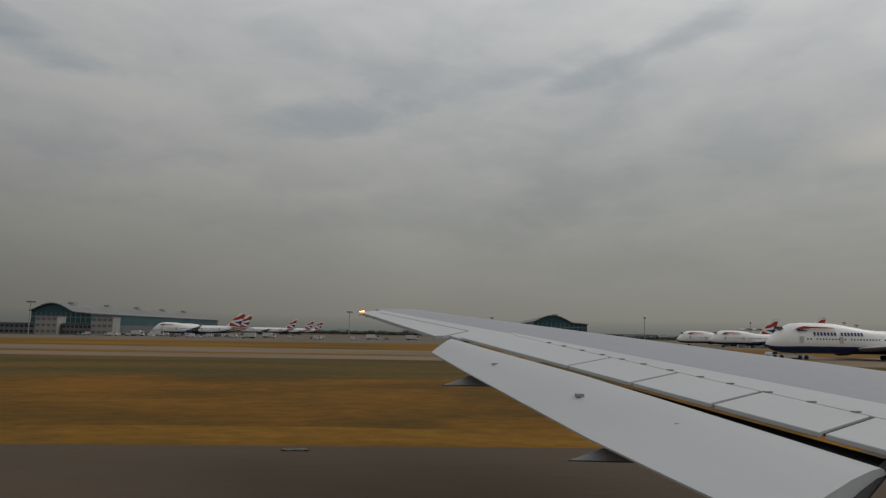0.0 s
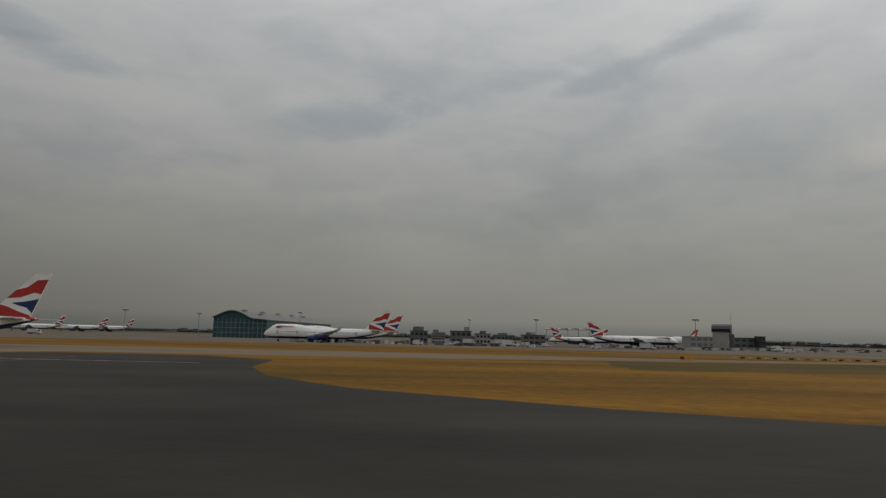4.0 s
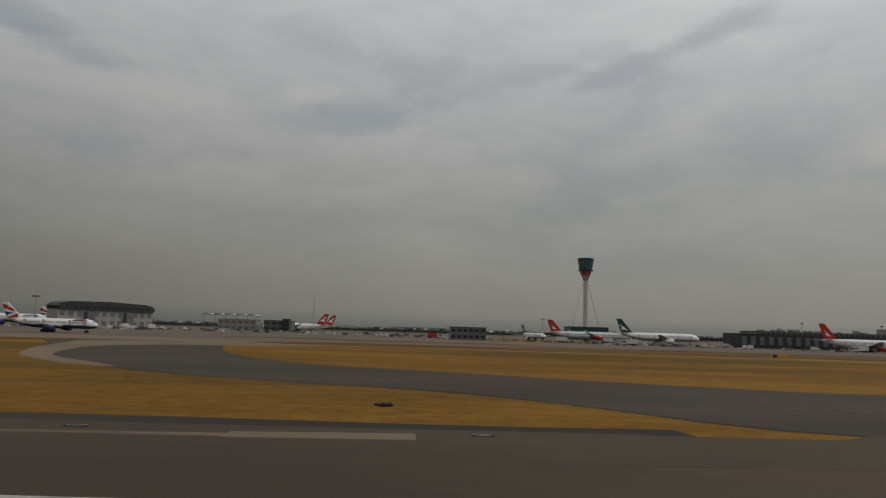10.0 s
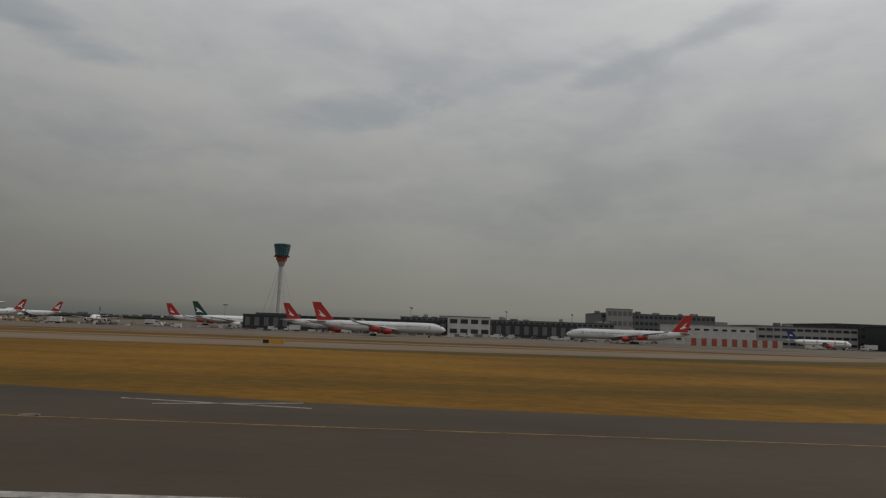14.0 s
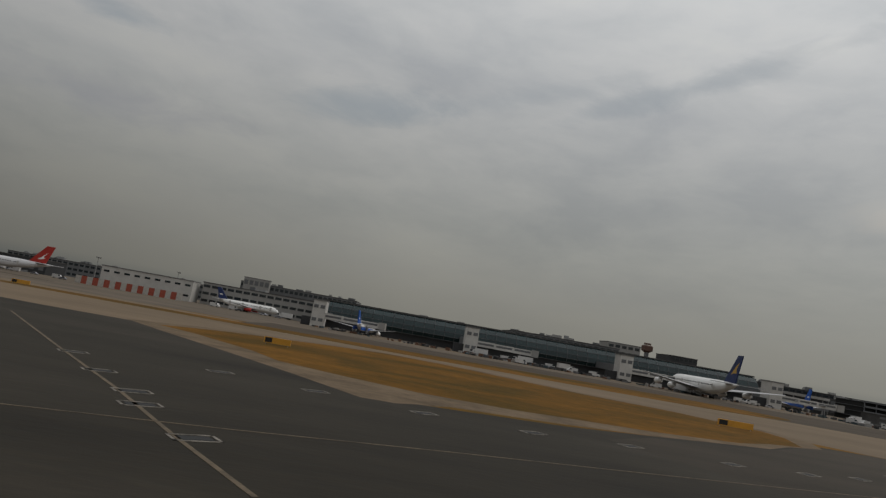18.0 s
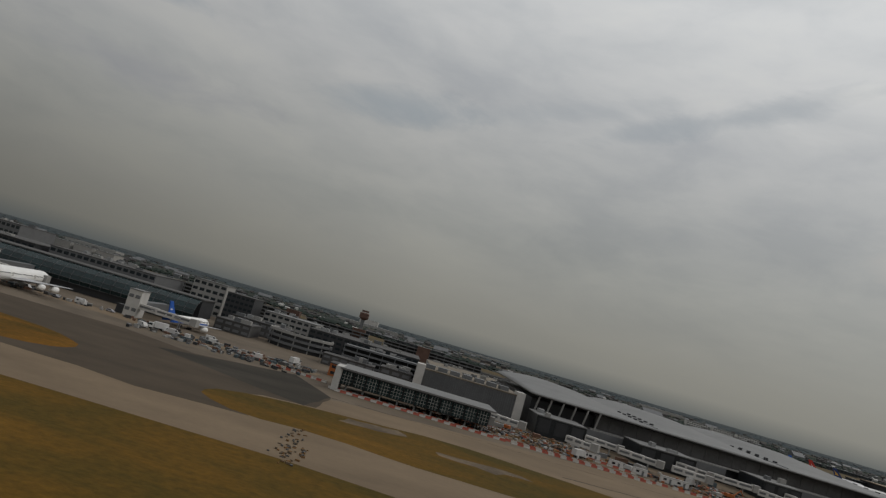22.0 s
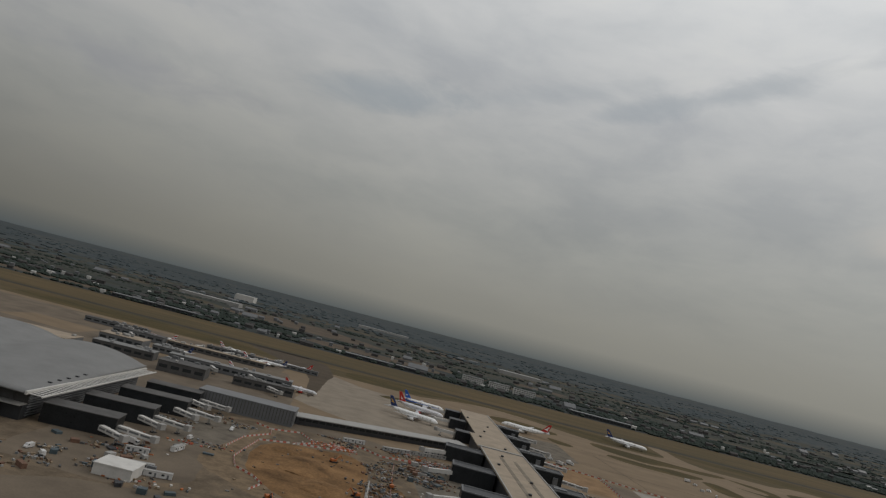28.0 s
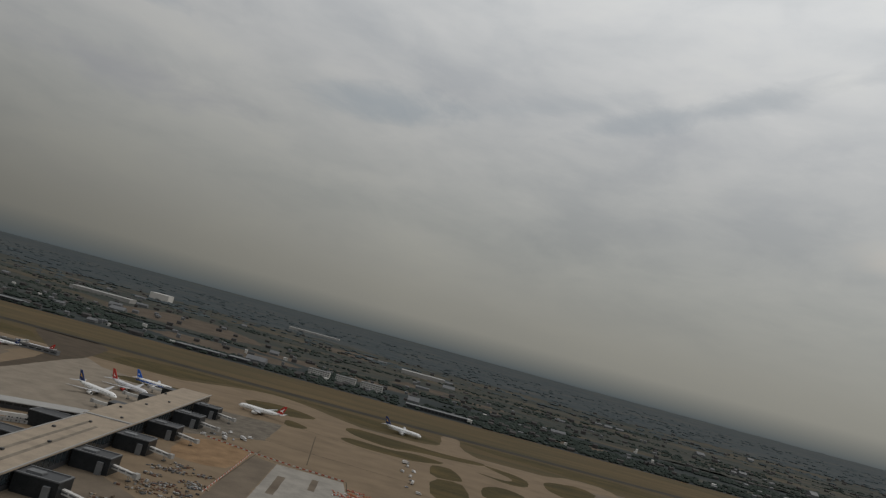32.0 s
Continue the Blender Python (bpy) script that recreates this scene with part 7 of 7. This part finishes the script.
litter("broken_paving", 70, zone((1656.5, 1661, 148, 182), (1660, 1664, 140, 160)), (0.3, 1.0), (SITE, ROOF_DARK, DIRT), "broken pieces of lifted paving", 38)


def mound(x, y, rx, ry, h, mat, label, seed):
    r = random.Random(seed)
    rings = []
    n = 22
    for k in range(6):
        q = 1 - k / 5.5
        rings.append([(x + rx * q * math.cos(a) * r.uniform(0.82, 1.15), y + ry * q * math.sin(a) * r.uniform(0.82, 1.15), 0.05 + h * (1 - q) ** 0.8 * r.uniform(0.75, 1.1)) for a in (2 * math.pi * i / n for i in range(n))])
    return single("spoil_heap", M().loft(rings), mat, label, "earth", kind="structure", smooth=True)


sheet("works_ground", [(1650, 293), (1730, 288), (2010, 292), (2050, 318), (2262, 372), (2262, 560), (2110, 548), (1990, 540), (1985, 384), (1700, 376)], 0.13, SITE, "dusty trampled ground of the works site", "ground", ragged=1.5)
sheet("bare_ground", smooth_poly([(2106, 405), (2100, 425), (2099, 462), (2112, 492), (2137, 497), (2159, 505), (2172, 487), (2174, 444), (2175, 396), (2176, 337), (2158, 332), (2138, 350), (2124, 363)], 1), 0.17, DIRT, "orange-brown dug earth inside the works", "earth", ragged=1.5)
sheet("bare_ground", smooth_poly([(2174, 330), (2175, 442), (2194, 446), (2207, 410), (2210, 352)], 1), 0.16, DIRT, "brown trampled earth beside the yard", "earth", ragged=1.5)
sheet("works_yard", [(2212, 352), (2258, 372), (2262, 562), (2216, 540), (2202, 500), (2209, 420)], 0.15, YARD, "grey dusty yard beside the satellite pier", "paving", ragged=1.2)
sheet("works_yard", [(2300, 700), (2326, 690), (2396, 752), (2396, 866), (2333, 858), (2304, 860)], 0.12, YARD, "grey concrete stand beside the satellite pier", "paving", ragged=0.8)
sheet("works_yard", [(2044, 470), (2056, 505), (2085, 524), (2087, 479), (2079, 428), (2060, 420)], 0.175, YARD, "grey slab inside the works", "paving", ragged=0.8)
sheet("bare_ground", smooth_poly([(2334, 676), (2360, 697), (2380, 695), (2398, 676), (2397, 606), (2370, 592), (2338, 600)], 1), 0.17, SAND, "strip of orange-tan earth beside the apron", "earth", ragged=1.5)
sheet("site_paving", [(2000, 330), (2060, 322), (2090, 350), (2080, 440), (2092, 520), (2000, 530)], 0.16, APRON, "dusty grey paving inside the works", "paving", ragged=1.0)
sheet("site_road", smooth_poly([(2076, 400), (2080, 432), (2086, 479), (2095, 521), (2104, 520), (2100, 483), (2097, 431), (2102, 405), (2117, 386), (2130, 368), (2160, 345), (2154, 336), (2119, 356), (2092, 380)], 1), 0.19, SANDY, "curved pale tan site road", "road", ragged=0.4)
mound(2134, 440, 20, 26, 2.6, DIRT, "low heap of dug orange earth", 41)
mound(2150, 400, 14, 18, 2.2, DIRT, "low heap of dug orange earth", 42)
mound(2118, 468, 10, 9, 1.8, DIRT, "low heap of dug orange earth", 43)
mound(1706, 136, 8, 4, 1.2, DIRT, "low heap of dug orange earth", 44)
mound(1734, 137, 7, 4, 1.2, DIRT, "low heap of dug orange earth", 45)
sheet("concrete_slab", [(2424, 425), (2505, 430), (2497, 600), (2489, 658), (2425, 663)], 0.12, SLAB, "new pale grey concrete apron slab", "apron", ragged=0.3)
sheet("concrete_slab", [(2394, 425), (2423, 425), (2424, 662), (2399, 672)], 0.12, APRON, "grey worked strip of apron slab", "apron", ragged=0.3)
for x0, x1, y0, y1 in ((2433, 2440, 560, 622), (2462, 2468, 600, 640), (2446, 2452, 470, 540), (2476, 2484, 500, 570)):
    sheet("dark_slab_bay", rect(x0, x1, y0, y1), 0.14, APRON, "darker bay in the new slab", "apron", ragged=0.3)
for poly in ([(2161, 895), (2185, 930), (2273, 934), (2277, 905), (2213, 888)], [(2319, 993), (2362, 1022), (2405, 1006), (2430, 979), (2401, 946), (2370, 944), (2339, 936)], [(2392, 917), (2410, 910), (2427, 892), (2416, 873), (2397, 872)],
             [(2466, 962), (2478, 990), (2507, 986), (2540, 979), (2572, 977), (2612, 969), (2666, 980), (2668, 957), (2618, 936), (2571, 932), (2532, 905), (2501, 918), (2481, 932)], [(2466, 883), (2476, 902), (2502, 899), (2532, 893), (2562, 911), (2585, 908), (2609, 897), (2568, 859), (2540, 857), (2504, 856), (2478, 866)],
             [(2643, 900), (2658, 887), (2685, 868), (2712, 880), (2722, 920), (2712, 948), (2684, 961), (2662, 966), (2680, 936), (2697, 915), (2695, 898), (2680, 886)],
             [(2583, 862), (2598, 873), (2614, 869), (2621, 818), (2616, 804), (2580, 793)], [(2579, 787), (2616, 800), (2620, 761), (2620, 725), (2612, 690), (2574, 684)], [(2640, 800), (2657, 830), (2681, 837), (2700, 812), (2680, 770), (2636, 748)], [(2746, 947), (2763, 970), (2814, 994), (2830, 946), (2761, 872), (2742, 900)]):
    sheet("grass_island", smooth_poly(poly, 1), 0.16, GRASS_DULL, "island of tired olive grass between taxiways", "grass", ragged=0.5)
sheet("stand_concrete", [(2400, 672), (2492, 660), (2640, 690), (2570, 850), (2420, 870), (2340, 900), (2335, 700)], 0.09, CONCRETE, "pale concrete aircraft stand", "apron")
for (x0, y0), (x1, y1) in (((2396, 560), (2402, 700)), ((2402, 672), (2492, 661)), ((2492, 661), (2500, 560)), ((2360, 760), (2560, 730)), ((2450, 690), (2440, 850)), ((2380, 890), (2560, 830))):
    stripe("slab_joint", [(x0, y0), (x1, y1)], 0.9, ASPHALT_MID, "dark joint between concrete slabs", 0.15)
for poly in ([(1880, 820), (1935, 808), (1990, 830), (1925, 748), (1890, 760)], [(1740, 780), (1830, 770), (1830, 840), (1745, 850)]):
    sheet("tan_stand", poly, 0.09, CONCRETE, "tan concrete stand by the old piers", "apron")
sheet("dark_apron", [(1990, 640), (2090, 650), (2085, 720), (2050, 880), (1960, 900), (1960, 720)], 0.08, APRON, "stained grey paving beside the old piers", "apron")

# ---- masts, signs and lights on the airfield ----
def mast(x, y, h, label, head=True):
    root = thing("lighting_mast", x, y, 0.02, 0, label, "lighting mast", "lighting masts")
    part("pole", M().tube((0, 0, 0), (0, 0, h), 0.32, 0.18, 8), STEEL, root)
    if head:
        part("head_frame", M().box(-2.4, 2.4, -0.5, 0.5, h - 0.2, h + 0.3), CLAD_DARK, root)
        for i in range(5):
            part("floodlight", M().box(-2.2 + i * 1.0, -1.6 + i * 1.0, -0.9, -0.5, h - 0.9, h - 0.2), CLAD_LIGHT, root)
    return root


m0 = mast(442, 463, 20, "slim grey airfield lighting mast")
for x, y in ((-245, 430), (-60, 520), (20, 560), (60, 620), (118, 600), (165, 520), (300, 620), (350, 560), (415, 640), (1010, 560), (1090, 580), (1150, 600), (820, 700)):
    copy_thing(m0, at(x, y, 0.02, rng.uniform(0, 90)))
mast(585, 716, 36, "tall grey pole on the apron", head=False)


def taxi_sign(x, y, w, mat, label):
    root = thing("taxiway_sign", x, y, 0.0, 0, label, "taxiway sign", "taxiway signs")
    part("board", M().box(0, w, -0.15, 0.15, 0.3, 1.3), mat, root)
    part("plate", M().box(0.15, min(1.6, w * 0.3), -0.17, -0.14, 0.4, 1.2), DARK, root, "black plate")
    for x_ in (0.3, w - 0.4):
        part("leg", M().box(x_, x_ + 0.1, -0.05, 0.05, 0, 0.3), STEEL, root)
    return root


for x, y, w in ((141, 134, 3.6), (325, 192, 4), (579, 168, 9), (804, 205, 5), (984, 160, 5), (1482, 127, 8), (1402.8, 114, 6), (1326, 119, 4.5), (1240, 196, 5), (1222, 147, 6)):
    taxi_sign(x, y, w, SIGN_YELLOW, "low yellow and black taxiway sign")
# drain covers with painted frames
for i, (x, y) in enumerate(((-24.3, 32.7), (46.6, 32.2), (110, 34), (174.2, 30.3), (182.5, 38.2), (190.4, 45.4), (464.9, 44), (529.7, 37.2), (682, 36.7), (703, 36.9), (870, 38), (938.5, 37), (1000, 38), (1279, 24.8), (1283.7, 26.8), (1286.3, 31.5), (1288.2, 37.1), (1290.6, 36.4), (1294.6, 41.8), (1322.9, 58.3),
                            (1328.7, 49.9), (1333.6, 43.3), (1335.6, 39.3), (1340.5, 32.9), (1333.8, 62.4), (1342.5, 60.4), (1351.8, 58.3), (1361, 58), (1366, 29.8), (1369.4, 32.5), (1370.2, 60.8), (1372, 36.1), (1375.9, 36.3), (1378.2, 41.1), (1379.7, 43.6), (1379.2, 60.4), (1383.3, 47.8), (1387.6, 63), (1395.2, 67),
                            (1399.1, 65), (1404.8, 75.4), (1407.7, 76.4), (1411.2, 81.4), (1413.6, 83.1), (1417.6, 87.6), (1426.5, 98.2), (1430.1, 81.5), (1429.7, 76.9), (1437.1, 79.9), (1438.1, 89.5), (1438.6, 70.8), (1441, 62.5), (1433, 52.2), (1444, 54.4), (1448.2, 47.7))):
    c = thing("drain_cover", x, y, 0.15, 35 if x > 1270 or 170 < x < 195 else 0, "drain cover inside a pale painted frame", "drain cover", "drain covers")
    a, b = (1.15, 0.7) if x > 1270 or 170 < x < 195 else (0.6, 0.24)
    for nm, bx in (("frame_bar", (-a, a, -b, -b + 0.13)), ("frame_bar", (-a, a, b - 0.13, b)), ("frame_bar", (-a, -a + 0.16, -b, b)), ("frame_bar", (a - 0.16, a, -b, b))):
        part(nm, M().box(*bx, 0, 0.03), LINE_FRAME, c)
    part("lid", M().box(-a * 0.7, a * 0.7, -b * 0.6, b * 0.6, 0, 0.02), DARK, c)
